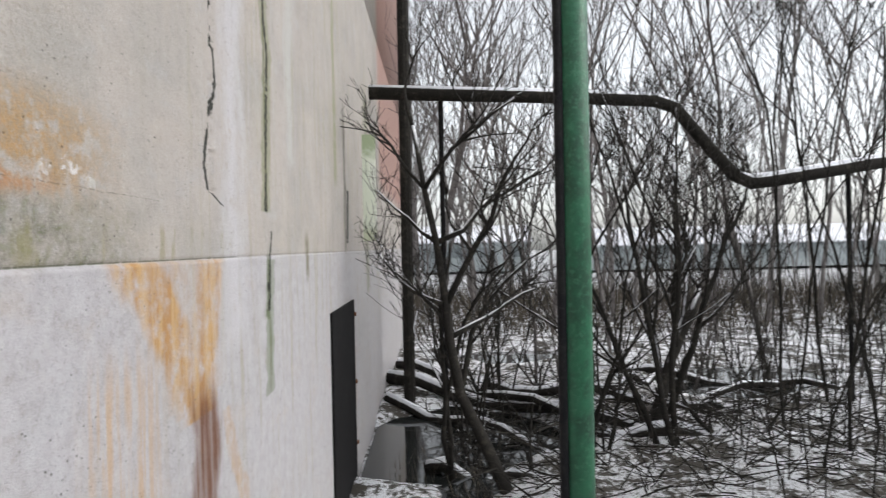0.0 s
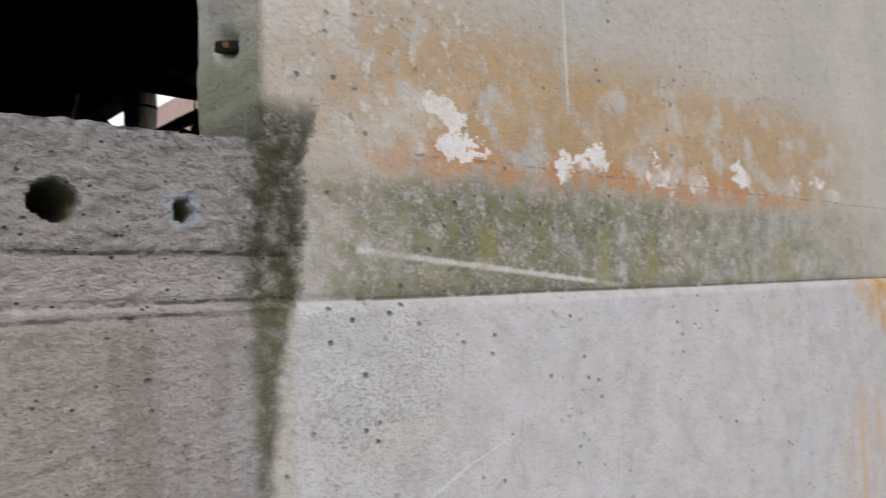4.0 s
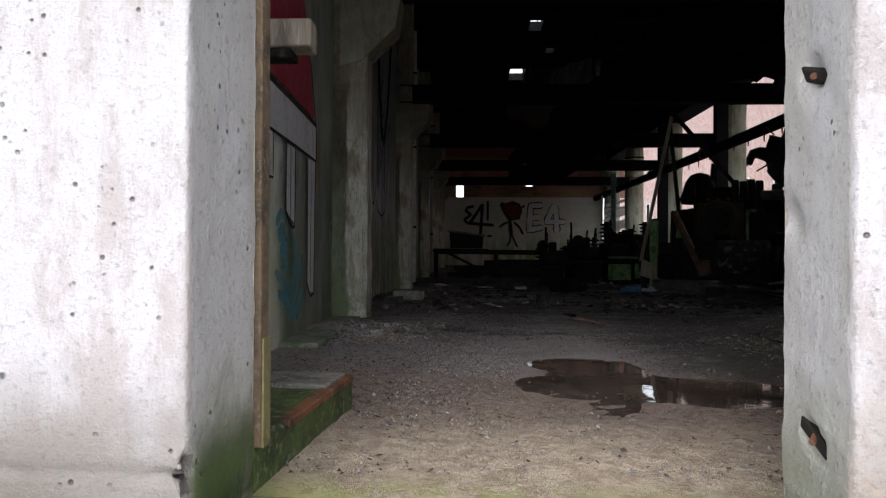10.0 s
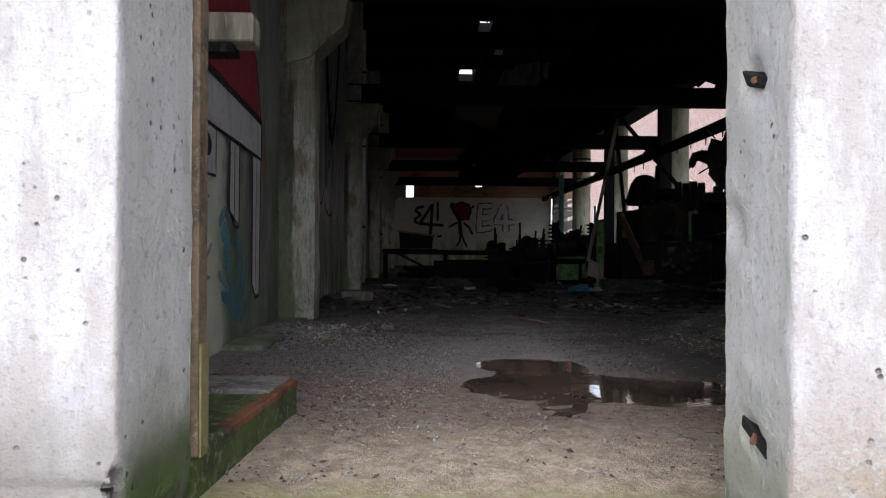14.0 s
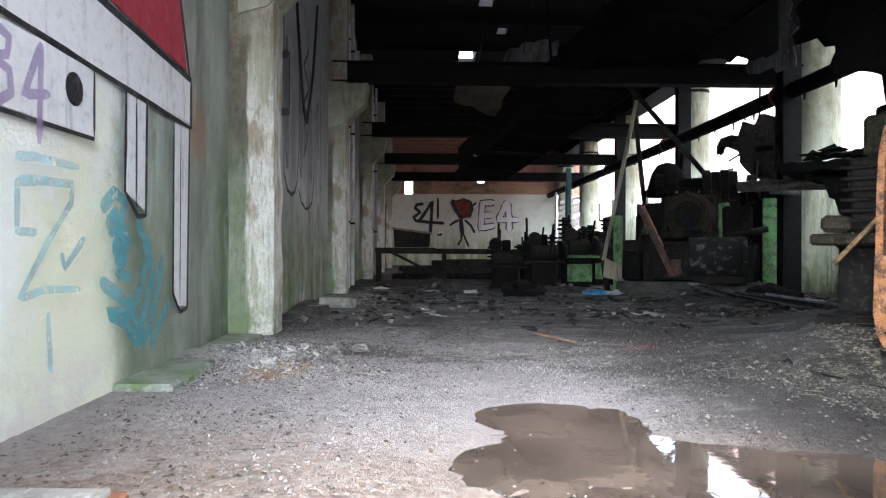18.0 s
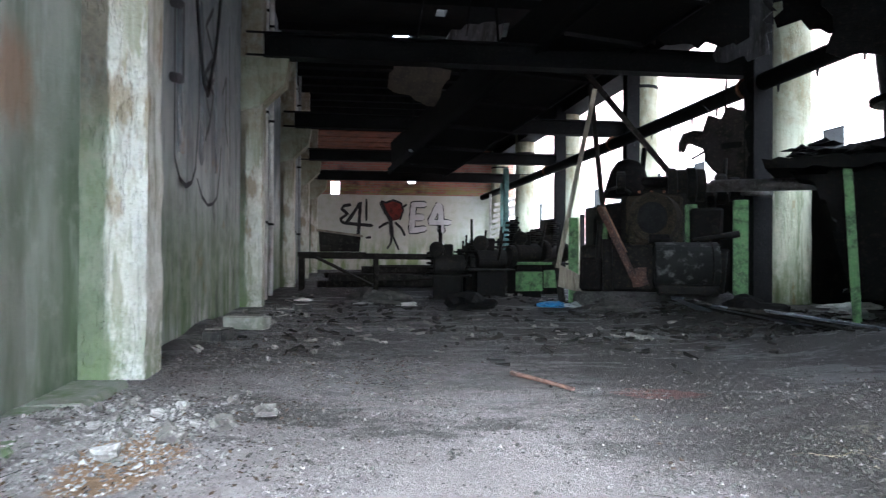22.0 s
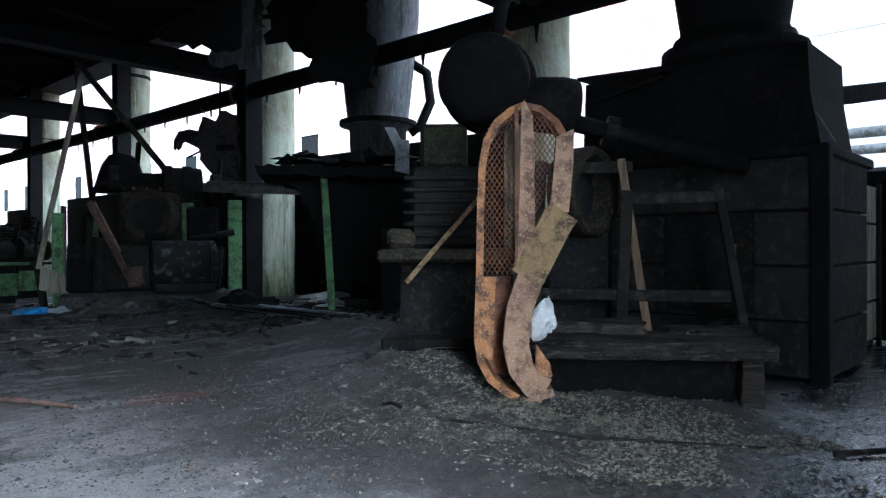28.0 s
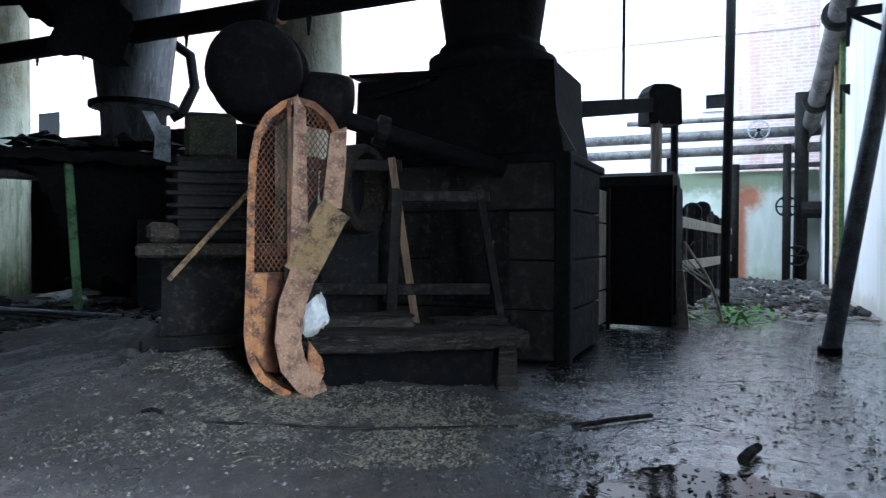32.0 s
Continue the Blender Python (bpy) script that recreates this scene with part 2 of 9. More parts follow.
# ---- surfaces with their own stains ----
def facade_mat(far):
    k = Mat("facade_concrete" if far else "doorway_concrete", 0.85)
    n1, n2, n3 = k.noise(1.3, 6, 0.6), k.noise(9, 6, 0.65), k.noise(70, 4, 0.6)
    n5 = k.noise(26, 5, 0.7)
    n6 = k.noise(180, 4, 0.7)
    drip = k.noise(2.2, 5, 0.6, (3.2, 1, 0.25))
    drip2 = k.noise(7, 5, 0.65, (2.2, 1, 0.12))
    col = k.mix(k.step(n1, 0.35, 0.7), (0.50, 0.455, 0.415), (0.41, 0.385, 0.355))
    col = k.mix(k.mul(k.step(n2, 0.5, 0.75), 0.5), col, (0.33, 0.315, 0.29))
    low = k.mul(k.step(k.x, 0.58, 0.6), k.step(k.z, -0.262, -0.276))
    col = k.mix(low, col, k.mix(k.step(n2, 0.35, 0.7), (0.515, 0.50, 0.515), (0.44, 0.425, 0.43)))
    if far:
        col = k.mix(k.mul(k.step(drip, 0.5, 0.72), k.step(k.x, 2.8, 4.6), 0.75), col, (0.38, 0.355, 0.245))
        col = k.mix(k.mul(k.step(drip2, 0.52, 0.7), k.step(k.x, 3.0, 4.6), 0.45), col, (0.56, 0.55, 0.53))
    # ochre wash above the seam and the mossy strip on it
    grain = k.noise(48, 5, 0.75)
    och = k.mul(k.band(k.z, -0.01, 0.30, 0.09, n2, 0.25), k.band(k.x, 0.66, 2.8, 0.35, n1, 0.5), k.step(n2, 0.36, 0.52))
    col = k.mix(k.mul(k.band(k.z, -0.05, 0.7, 0.1), k.step(k.x, 3.4, 2.2), k.step(grain, 0.50, 0.64), 0.45), col, (0.24, 0.19, 0.13))
    col = k.mix(k.mul(och, 0.85, k.op("ADD", 0.62, k.op("MULTIPLY", k.step(grain, 0.62, 0.46), 0.38))), col, k.mix(k.step(n5, 0.4, 0.6), (0.44, 0.25, 0.08), (0.33, 0.22, 0.10)))
    if far:
        hot = k.mul(k.band(k.z, -0.03, 0.05, 0.025, n2, 0.08), k.band(k.x, 0.8, 2.4, 0.2, n1, 0.4), k.step(n2, 0.4, 0.55))
        col = k.mix(k.mul(hot, 0.75), col, (0.42, 0.19, 0.07))
    moss = k.mul(k.mul(k.step(k.z, -0.272, -0.266), k.step(k.op("ADD", k.z, k.op("MULTIPLY", k.op("SUBTRACT", n2, 0.5), 0.16)), 0.0, -0.075)), k.band(k.x, 0.7, 3.1, 0.25, n2, 0.7), k.step(k.op("ADD", k.op("MULTIPLY", n5, 0.8), k.op("MULTIPLY", k.noise(120, 4, 0.7), 0.7)), 0.52, 0.80))
    moss = k.mul(moss, k.op("ADD", 0.35, k.op("MULTIPLY", k.step(k.op("ADD", n2, k.op("MULTIPLY", k.x, -0.16)), 0.0, 0.42), 0.65)))
    col = k.mix(k.mul(moss, 0.92), col, k.mix(n2, (0.042, 0.047, 0.02), (0.11, 0.105, 0.055)))
    col = k.mix(k.mul(moss, k.step(n6, 0.56, 0.64), 0.7), col, (0.02, 0.022, 0.014))
    col = k.mix(k.mul(moss, k.step(n5, 0.5, 0.62), 0.7), col, (0.17, 0.20, 0.06))
    if far:
        lime = k.mul(k.band(k.z, -0.265, -0.12, 0.03, n2, 0.1), k.step(k.noise(3.5, 3, 0.5, (2, 1, 0.6)), 0.56, 0.66), k.band(k.x, 0.9, 4.6, 0.1))
        col = k.mix(k.mul(lime, 0.5), col, (0.24, 0.22, 0.06))
        # white scars where the skin has flaked off
        for fx, fz, fr in ((0.94, 0.10, 0.06), (0.975, 0.03, 0.05), (1.385, 0.055, 0.05), (1.26, 0.015, 0.05), (1.68, 0.025, 0.07), (1.83, 0.018, 0.05), (2.09, 0.05, 0.055), (2.43, 0.045, 0.05), (2.62, 0.06, 0.05), (2.74, 0.03, 0.03)):
            dx, dz = k.op("MULTIPLY", k.op("SUBTRACT", k.x, fx), 0.6), k.op("SUBTRACT", k.z, fz)
            rr_ = k.op("ADD", k.op("SQRT", k.op("ADD", k.mul(dx, dx), k.mul(dz, dz))), k.op("MULTIPLY", k.op("SUBTRACT", k.noise(15, 4, 0.65), 0.5), fr * 4.0))
            col = k.mix(k.mul(k.step(rr_, fr * 0.52, fr * 0.48), k.op("ADD", 0.25, k.op("MULTIPLY", k.step(k.noise(9, 3, 0.6, (1, 1, 0.6)), 0.46, 0.52), 0.65))), col, (0.72, 0.70, 0.70))
        sc = k.op("ADD", k.op("ADD", k.z, 0.19), k.op("MULTIPLY", k.op("SUBTRACT", k.x, 0.82), 0.105))
        col = k.mix(k.mul(k.band(sc, -0.006, 0.005, 0.004, n5, 0.012), k.band(k.x, 0.7, 1.46, 0.04), k.step(n2, 0.34, 0.5), 0.65), col, (0.66, 0.65, 0.62))
    peel = k.mul(k.band(k.x, 0.57, 1.1, 0.16, n2, 0.3), k.step(k.z, -0.06, 0.06))
    col = k.mix(k.mul(peel, k.step(n5, 0.55, 0.63), 0.6), col, (0.60, 0.58, 0.565))
    col = k.mix(k.mul(peel, k.step(k.noise(38, 5, 0.7), 0.60, 0.66), 0.85), col, (0.13, 0.13, 0.125))
    spray = k.mul(k.band(k.x, 0.60, 0.92, 0.10, n2, 0.3), k.step(k.z, -0.27, -0.29), k.step(k.op("ADD", k.z, k.op("MULTIPLY", n2, 0.6)), -0.55, -0.15), k.step(n6, 0.50, 0.60))
    col = k.mix(k.mul(spray, 0.55), col, (0.10, 0.12, 0.055))
    cloud = k.noise(2.7, 5, 0.7, (0.7, 1, 1.3))
    col = k.mix(k.mul(k.step(cloud, 0.52, 0.66), 0.30), col, (0.52, 0.45, 0.38))
    col = k.mix(k.mul(k.step(cloud, 0.46, 0.34), 0.30), col, (0.47, 0.475, 0.49))
    mot = k.noise(16, 6, 0.75)
    col = k.mix(k.mul(k.step(mot, 0.52, 0.66), 0.32), col, (0.30, 0.27, 0.225))
    col = k.mix(k.mul(k.step(mot, 0.44, 0.34), 0.30), col, (0.62, 0.60, 0.58))
    if far:
        # rust run below the seam
        t = k.op("SUBTRACT", -0.275, k.z)
        nw = k.noise(5, 4, 0.6, (1, 1, 0.4))
        arm_l = k.trace(((3.12, -0.272), (3.46, -0.61), (3.77, -0.945), (3.86, -1.05)), 0.34, nw, 0.42)
        arm_r = k.trace(((4.07, -0.272), (3.94, -0.70), (3.82, -0.98), (3.86, -1.1)), 0.30, nw, 0.36)
        stem = k.trace(((3.82, -0.86), (3.96, -1.21), (3.88, -1.55), (3.90, -2.6), (3.90, -3.6)), 0.27, nw, 0.26)
        veil = k.mul(k.trace(((3.6, -0.272), (3.72, -0.7), (3.84, -1.0)), 0.5, nw, 0.3), 0.4)
        side = k.trace(((4.28, -1.15), (4.42, -1.45), (4.62, -1.75), (4.6, -3.4)), 0.12, nw, 0.25)
        arms = k.op("MAXIMUM", k.op("MAXIMUM", arm_l, arm_r), k.op("MAXIMUM", veil, k.mul(side, 0.55)))
        soft = k.op("ADD", 0.45, k.op("MULTIPLY", k.step(k.noise(3.2, 5, 0.7, (1, 1, 0.35)), 0.35, 0.62), 0.5))
        col = k.mix(k.mul(arms, k.step(n2, 0.22, 0.60), soft, 1.15), col, k.mix(k.step(drip2, 0.42, 0.6), (0.58, 0.38, 0.18), (0.46, 0.25, 0.09)))
        col = k.mix(k.mul(stem, k.step(t, 0.52, 0.85), k.op("ADD", 0.55, k.op("MULTIPLY", k.step(drip2, 0.40, 0.58), 0.4))), col, k.mix(k.step(t, 0.50, 0.80), (0.40, 0.20, 0.07), (0.15, 0.052, 0.017)))
        run2 = k.mul(k.band(k.x, 2.7, 3.3, 0.16, drip2, 0.3), k.step(t, 0.25, 0.6), k.step(drip2, 0.42, 0.6))
        col = k.mix(k.mul(run2, 0.75), col, (0.55, 0.37, 0.21))
        # dark and green vertical runs
        for x, z0, z1, w, c in ((5.40, 0.1, 3, 0.05, (0.07, 0.085, 0.03)), (5.44, -1.2, -0.25, 0.07, (0.13, 0.15, 0.07)), (7.0, -0.5, -0.1, 0.16, (0.16, 0.15, 0.07)), (9.9, -0.25, 1.8, 0.18, (0.12, 0.11, 0.08)), (4.55, -0.8, 2.6, 0.4, (0.58, 0.57, 0.59)), (13, -1, 2.5, 0.5, (0.27, 0.28, 0.19)), (9.0, 0.6, 3.4, 0.22, (0.30, 0.31, 0.17)), (6.3, 0.5, 3.4, 0.3, (0.53, 0.52, 0.50))):
            o = k.op("ADD", k.x, k.op("MULTIPLY", k.op("SUBTRACT", k.noise(4, 5, 0.7, (1, 1, 0.5)), 0.5), w * 2.2))
            f = k.mul(k.band(o, x - w / 2, x + w / 2, w / 2), k.band(k.z, z0, z1, 0.1, n2, 0.3), k.step(n2, 0.3, 0.5))
            col = k.mix(k.mul(f, 0.85), col, c)
        # the lip under the ochre and the seam line
        lipz = k.op("ADD", k.op("SUBTRACT", k.z, 0.006), k.op("MULTIPLY", k.op("SUBTRACT", k.noise(4, 4, 0.7), 0.5), 0.03))
        lip = k.mul(k.step(k.op("ABSOLUTE", lipz), 0.0035, 0.0015), k.band(k.x, 0.75, 3.4, 0.05))
        col = k.mix(k.mul(lip, k.step(n5, 0.46, 0.58), 0.6), col, (0.11, 0.085, 0.05))
        smz = k.op("ADD", k.op("ADD", k.z, 0.268), k.op("MULTIPLY", k.op("SUBTRACT", k.noise(3, 4, 0.7), 0.5), 0.008))
        sml = k.mul(k.step(k.op("ABSOLUTE", smz), 0.005, 0.002), k.band(k.x, 0.6, 4.6, 0.1))
        col = k.mix(k.mul(sml, k.step(n5, 0.36, 0.48), 0.75), col, (0.07, 0.075, 0.035))
        # cracks and the black-green drip
        w1, w2 = k.noise(6, 4, 0.7, (0.2, 1, 1)), k.noise(20, 4, 0.7)
        halo = k.trace(((5.38, 1.9), (5.41, 1.516), (5.51, 1.247), (5.42, 0.6), (5.37, 0.056)), 0.17, n2, 0.3)
        col = k.mix(k.mul(halo, 0.5), col, (0.20, 0.22, 0.08))
        halo = k.trace(((5.5, -0.3), (5.44, -0.685), (5.405, -1.3)), 0.16, n2, 0.3)
        col = k.mix(k.mul(halo, 0.55), col, (0.15, 0.19, 0.10))
        ck1 = k.trace(((4.17, 1.5), (4.177, 1.19), (4.151, 1.10), (4.19, 0.95), (4.226, 0.741), (4.066, 0.43), (3.997, 0.249), (4.064, 0.116), (4.336, 0.038)), 0.027, w2, 0.09)
        ck2 = k.trace(((5.38, 1.9), (5.41, 1.516), (5.51, 1.247), (5.42, 0.6), (5.37, 0.056)), 0.042, w2, 0.16)
        ck3 = k.trace(((5.532, -0.087), (5.46, -0.35), (5.44, -0.685)), 0.026, w2, 0.10)
        ck4 = k.trace(((10.2, 0.6), (10.1, -0.15)), 0.12, w2, 0.3)
        col = k.mix(k.mul(k.step(k.x, 15.5, 16.5), k.step(k.op("ADD", k.z, n2), 1.4, 1.9), 0.8), col, (0.42, 0.23, 0.19))
        cracks = k.op("MAXIMUM", k.op("MAXIMUM", ck1, ck2), k.op("MAXIMUM", ck3, ck4))
        col = k.mix(k.mul(cracks, k.step(w1, 0.33, 0.42), 0.96), col, (0.018, 0.020, 0.014))
        for pts, hw in ((((1.307, 0.42), (1.305, 0.15)), 0.004), (((1.09, -0.559), (0.96, -0.60), (0.86, -0.645)), 0.01)):
            col = k.mix(k.mul(k.trace(pts, hw, n5, 0.01), 0.55), col, (0.66, 0.65, 0.64))
    if not far:
        # bare aggregate under the doorway
        rz = k.mul(k.step(k.op("ADD", k.x, k.op("MULTIPLY", k.op("SUBTRACT", n2, 0.5), 0.13)), -0.57, -0.54), k.step(k.op("ADD", k.x, k.op("ADD", k.op("MULTIPLY", k.op("SUBTRACT", n2, 0.5), 0.10), k.op("MULTIPLY", k.z, -0.14))), 0.645, 0.615), k.step(k.z, 0.10, 0.02))
        agg = k.mix(k.step(n5, 0.35, 0.65), (0.37, 0.33, 0.27), (0.275, 0.25, 0.20))
        agg = k.mix(k.mul(k.step(n2, 0.45, 0.7), 0.5), agg, (0.40, 0.35, 0.31))
        agg = k.mix(k.mul(k.step(k.op("ADD", k.z, k.op("MULTIPLY", n2, 0.1)), -0.20, -0.27), 0.55), agg, (0.40, 0.35, 0.30))
        agg = k.mix(k.mul(k.step(drip2, 0.50, 0.64), k.step(k.z, -0.26, -0.34), 0.65), agg, (0.25, 0.215, 0.155))
        agg = k.mix(k.mul(k.step(n6, 0.53, 0.62), 0.5), agg, (0.15, 0.137, 0.105))
        agg = k.mix(k.mul(k.step(n6, 0.46, 0.38), 0.22), agg, (0.46, 0.43, 0.37))
        # upper band lightened in the colour to offset its shaded relief
        agg = k.mix(k.mul(k.step(k.z, -0.30, -0.24), 0.75), agg, (0.66, 0.60, 0.53))
        agg = k.mix(k.mul(k.step(k.z, -0.20, -0.02), k.step(n2, 0.35, 0.6), 0.45), agg, (0.38, 0.39, 0.36))
        agg = k.mix(k.mul(k.step(k.cells(60), 0.22, 0.14), k.step(k.noise(40, 2), 0.56, 0.62), 0.7), agg, (0.50, 0.47, 0.41))
        # pits as dark dots, their shade painted in
        agg = k.mix(k.mul(k.step(k.cells(60, (1, 1, 1.3)), 0.24, 0.17), k.step(k.noise(40, 2), 0.53, 0.58)), agg, (0.05, 0.048, 0.04))
        agg = k.mix(k.mul(k.step(k.op("ADD", k.x, k.op("MULTIPLY", n1, 0.2)), 0.36, 0.72), k.step(k.z, -0.2, -0.42), k.step(n5, 0.3, 0.6), 0.7), agg, (0.47, 0.44, 0.45))
        wob3 = k.op("MULTIPLY", k.op("SUBTRACT", k.noise(3, 4, 0.7), 0.5), 0.02)
        for zz, xa, xb in ((-0.187, 0.02, 0.55), (-0.262, -0.56, 0.6), (-0.281, -0.3, 0.45)):
            sm = k.mul(k.step(k.op("ABSOLUTE", k.op("ADD", k.op("SUBTRACT", k.z, zz), wob3)), 0.0042, 0.0018), k.band(k.x, xa, xb, 0.05), k.step(n5, 0.40, 0.54))
            agg = k.mix(k.mul(sm, 0.7), agg, (0.055, 0.05, 0.035))
        # pale sill rim: chipped edge and its sky light, put into the colour
        agg = k.mix(k.mul(k.step(k.op("ADD", k.z, k.op("MULTIPLY", n5, 0.012)), -0.012, 0.0), 0.8), agg, (0.56, 0.53, 0.50))
        agg = k.mix(k.mul(k.band(k.x, -0.46, -0.26, 0.06, n2, 0.2), k.band(k.z, -0.60, -0.47, 0.03, n2, 0.08), k.step(n2, 0.42, 0.6), 0.55), agg, (0.30, 0.17, 0.08))
        agg = k.mix(k.mul(k.step(k.op("ADD", k.x, k.op("MULTIPLY", n2, 0.1)), -0.38, -0.46), k.step(k.z, -0.22, -0.1), 0.6), agg, (0.14, 0.20, 0.12))
        grn = k.mul(k.band(k.x, 0.50, 0.68, 0.04, n2, 0.1), k.step(n5, 0.4, 0.6), k.ramp(k.z, -0.45, -0.25, 0.3, 1.0))
        agg = k.mix(k.mul(grn, 0.92), agg, k.mix(k.step(n6, 0.45, 0.6), (0.07, 0.075, 0.032), (0.13, 0.13, 0.07)))
        grn2 = k.mul(k.band(k.x, -0.56, -0.40, 0.03, n2, 0.1), k.step(k.z, -0.22, -0.30), k.step(n2, 0.35, 0.55))
        agg = k.mix(k.mul(grn2, k.step(n6, 0.36, 0.58), 0.8), agg, (0.20, 0.25, 0.08))
        agg = k.mix(k.mul(k.band(k.x, -0.47, -0.41, 0.02, n5, 0.08), k.band(k.z, -0.5, -0.34, 0.03, n2, 0.1), k.step(n5, 0.48, 0.56)), agg, (0.21, 0.26, 0.06))
        for c in ((0.241, -0.115, (0.12, 0.12, 0.09)), (0.415, -0.123, (0.66, 0.69, 0.74))):
            dx, dz = k.op("SUBTRACT", k.x, c[0]), k.op("SUBTRACT", k.z, c[1])
            r = k.op("SQRT", k.op("ADD", k.mul(dx, dx), k.mul(dz, dz)))
            agg = k.mix(k.mul(k.step(k.op("ADD", r, k.op("MULTIPLY", k.op("SUBTRACT", n5, 0.5), 0.03)), 0.034, 0.024), 0.75), agg, c[2])
        # shade in the hollows of the rough relief, painted as dark flecks
        agg = k.mix(k.mul(k.step(k.noise(70, 5, 0.7, (0.7, 1, 1.6)), 0.52, 0.64), 0.4), agg, (0.15, 0.138, 0.105))
        # right edge: moss, and the grain's shaded sides put into the colour
        agg = k.mix(k.mul(k.step(k.x, 0.515, 0.54), k.step(n5, 0.25, 0.55), 0.85), agg, (0.10, 0.095, 0.04))
        col = k.mix(rz, col, k.mix(1.0, agg, (1.0, 1.0, 1.1), "MULTIPLY"))
        # pale pier beside the doorway with rust and old paint
        pier = k.step(k.op("ADD", k.x, k.op("MULTIPLY", k.op("SUBTRACT", n2, 0.5), 0.04)), -0.54, -0.56)
        pc = k.mix(k.step(n1, 0.35, 0.65), (0.53, 0.50, 0.475), (0.41, 0.375, 0.335))
        pc = k.mix(k.mul(k.band(k.x, -0.98, -0.76, 0.09, n2, 0.15), k.step(n2, 0.3, 0.6), 0.75), pc, (0.36, 0.32, 0.28))
        diag = k.op("ADD", k.z, k.op("MULTIPLY", k.op("SUBTRACT", k.x, -0.75), -0.55))
        diag = k.op("ADD", diag, k.op("MULTIPLY", k.op("SUBTRACT", n2, 0.5), 0.25))
        pr = k.step(diag, -0.03, -0.15)
        rust = k.mix(k.step(n5, 0.4, 0.6), (0.38, 0.16, 0.065), (0.24, 0.16, 0.10))
        rust = k.mix(k.step(k.op("ADD", k.z, k.op("MULTIPLY", n2, 0.2)), -0.26, -0.42), rust, k.mix(k.step(n5, 0.4, 0.6), (0.30, 0.24, 0.155), (0.16, 0.135, 0.085)))
        rust = k.mix(k.mul(k.step(drip2, 0.46, 0.60), 0.6), rust, (0.13, 0.07, 0.038))
        pc = k.mix(k.mul(pr, 0.92), pc, rust)
        pc = k.mix(k.mul(pr, k.step(n6, 0.55, 0.62), 0.7), pc, (0.10, 0.08, 0.06))
        pc = k.mix(k.mul(pr, k.step(k.cells(30), 0.16, 0.08), k.step(n5, 0.56, 0.64), 0.6), pc, (0.50, 0.46, 0.42))
        ylw = k.mul(k.op("MAXIMUM", k.band(k.x, -0.645, -0.61, 0.015, n5, 0.06), k.band(k.x, -0.85, -0.82, 0.012, n5, 0.05)), k.step(k.z, -0.10, -0.18), k.step(n5, 0.42, 0.54))
        pc = k.mix(k.mul(ylw, k.step(n6, 0.45, 0.55), 0.28), pc, (0.50, 0.42, 0.10))
        red = k.mul(k.band(k.x, -0.80, -0.72, 0.03, n2, 0.16), k.band(k.z, -0.33, 0.03, 0.06, n2, 0.1), k.step(k.noise(30, 5, 0.75, (1.6, 1, 0.5)), 0.42, 0.52))
        pc = k.mix(k.mul(red, 0.6), pc, (0.24, 0.07, 0.035))
        pc = k.mix(k.mul(red, k.step(n6, 0.52, 0.6)), pc, (0.10, 0.05, 0.035))
        vio = k.mul(k.band(k.x, -0.71, -0.62, 0.03, n2, 0.1), k.band(k.z, -0.26, -0.02, 0.05, n2, 0.1), k.step(n5, 0.4, 0.55))
        pc = k.mix(k.mul(vio, 0.75), pc, (0.27, 0.24, 0.29))
        teal = k.mul(k.step(k.noise(13, 4, 0.7), 0.57, 0.61), k.band(k.x, -0.86, -0.68, 0.03), k.band(k.z, -0.3, 0.13, 0.03))
        pc = k.mix(k.mul(teal, 0.5), pc, (0.12, 0.42, 0.28))
        col = k.mix(pier, col, k.mix(1.0, pc, (0.64, 0.62, 0.59), "MULTIPLY"))
        # upper piers: their greater brightness is put into the colour
        hi = k.mul(k.step(k.op("ADD", k.z, k.op("MULTIPLY", n2, 0.2)), 0.22, 0.5), k.step(k.op("ABSOLUTE", k.x), 0.53, 0.56))
        hc = k.mix(k.step(k.noise(4, 6, 0.75, (1.3, 1, 0.5)), 0.44, 0.58), (0.76, 0.74, 0.745), (0.60, 0.55, 0.525))
        col = k.mix(k.mul(hi, 0.85), col, hc)
        # the faces inside the doorway
        rev = k.mul(k.step(k.y, 0.012, 0.03), k.band(k.x, -0.6, 0.6, 0.02))
        rc = k.mix(k.step(drip2, 0.4, 0.65), (0.80, 0.78, 0.77), (0.70, 0.68, 0.63))
        rc = k.mix(k.mul(k.step(k.op("ADD", k.z, k.op("MULTIPLY", k.op("SUBTRACT", n2, 0.5), 0.3)), 0.36, 0.12), 0.6), rc, (0.26, 0.28, 0.14))
        # left face: dark moss, with the shade on it put into the colour
        rc = k.mix(k.mul(k.step(k.x, -0.3, -0.5), k.step(k.op("ADD", k.z, k.op("MULTIPLY", n2, 0.15)), 0.33, 0.18), 0.85), rc, (0.085, 0.10, 0.045))
        rc = k.mix(k.mul(k.step(k.x, -0.3, -0.5), k.step(k.z, 0.22, 0.08), k.step(n2, 0.3, 0.5)), rc, (0.10, 0.15, 0.04))
        rc = k.mix(k.step(k.z, 0.03, 0.012), rc, k.mix(k.step(n2, 0.4, 0.6), (0.36, 0.31, 0.25), (0.26, 0.27, 0.13)))
        col = k.mix(rev, col, rc)
    # speckle of pits and chips over all; the shade inside the pits is put into the colour
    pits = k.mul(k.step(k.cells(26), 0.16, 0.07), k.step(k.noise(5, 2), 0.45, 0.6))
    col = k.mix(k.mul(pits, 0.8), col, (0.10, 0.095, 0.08))
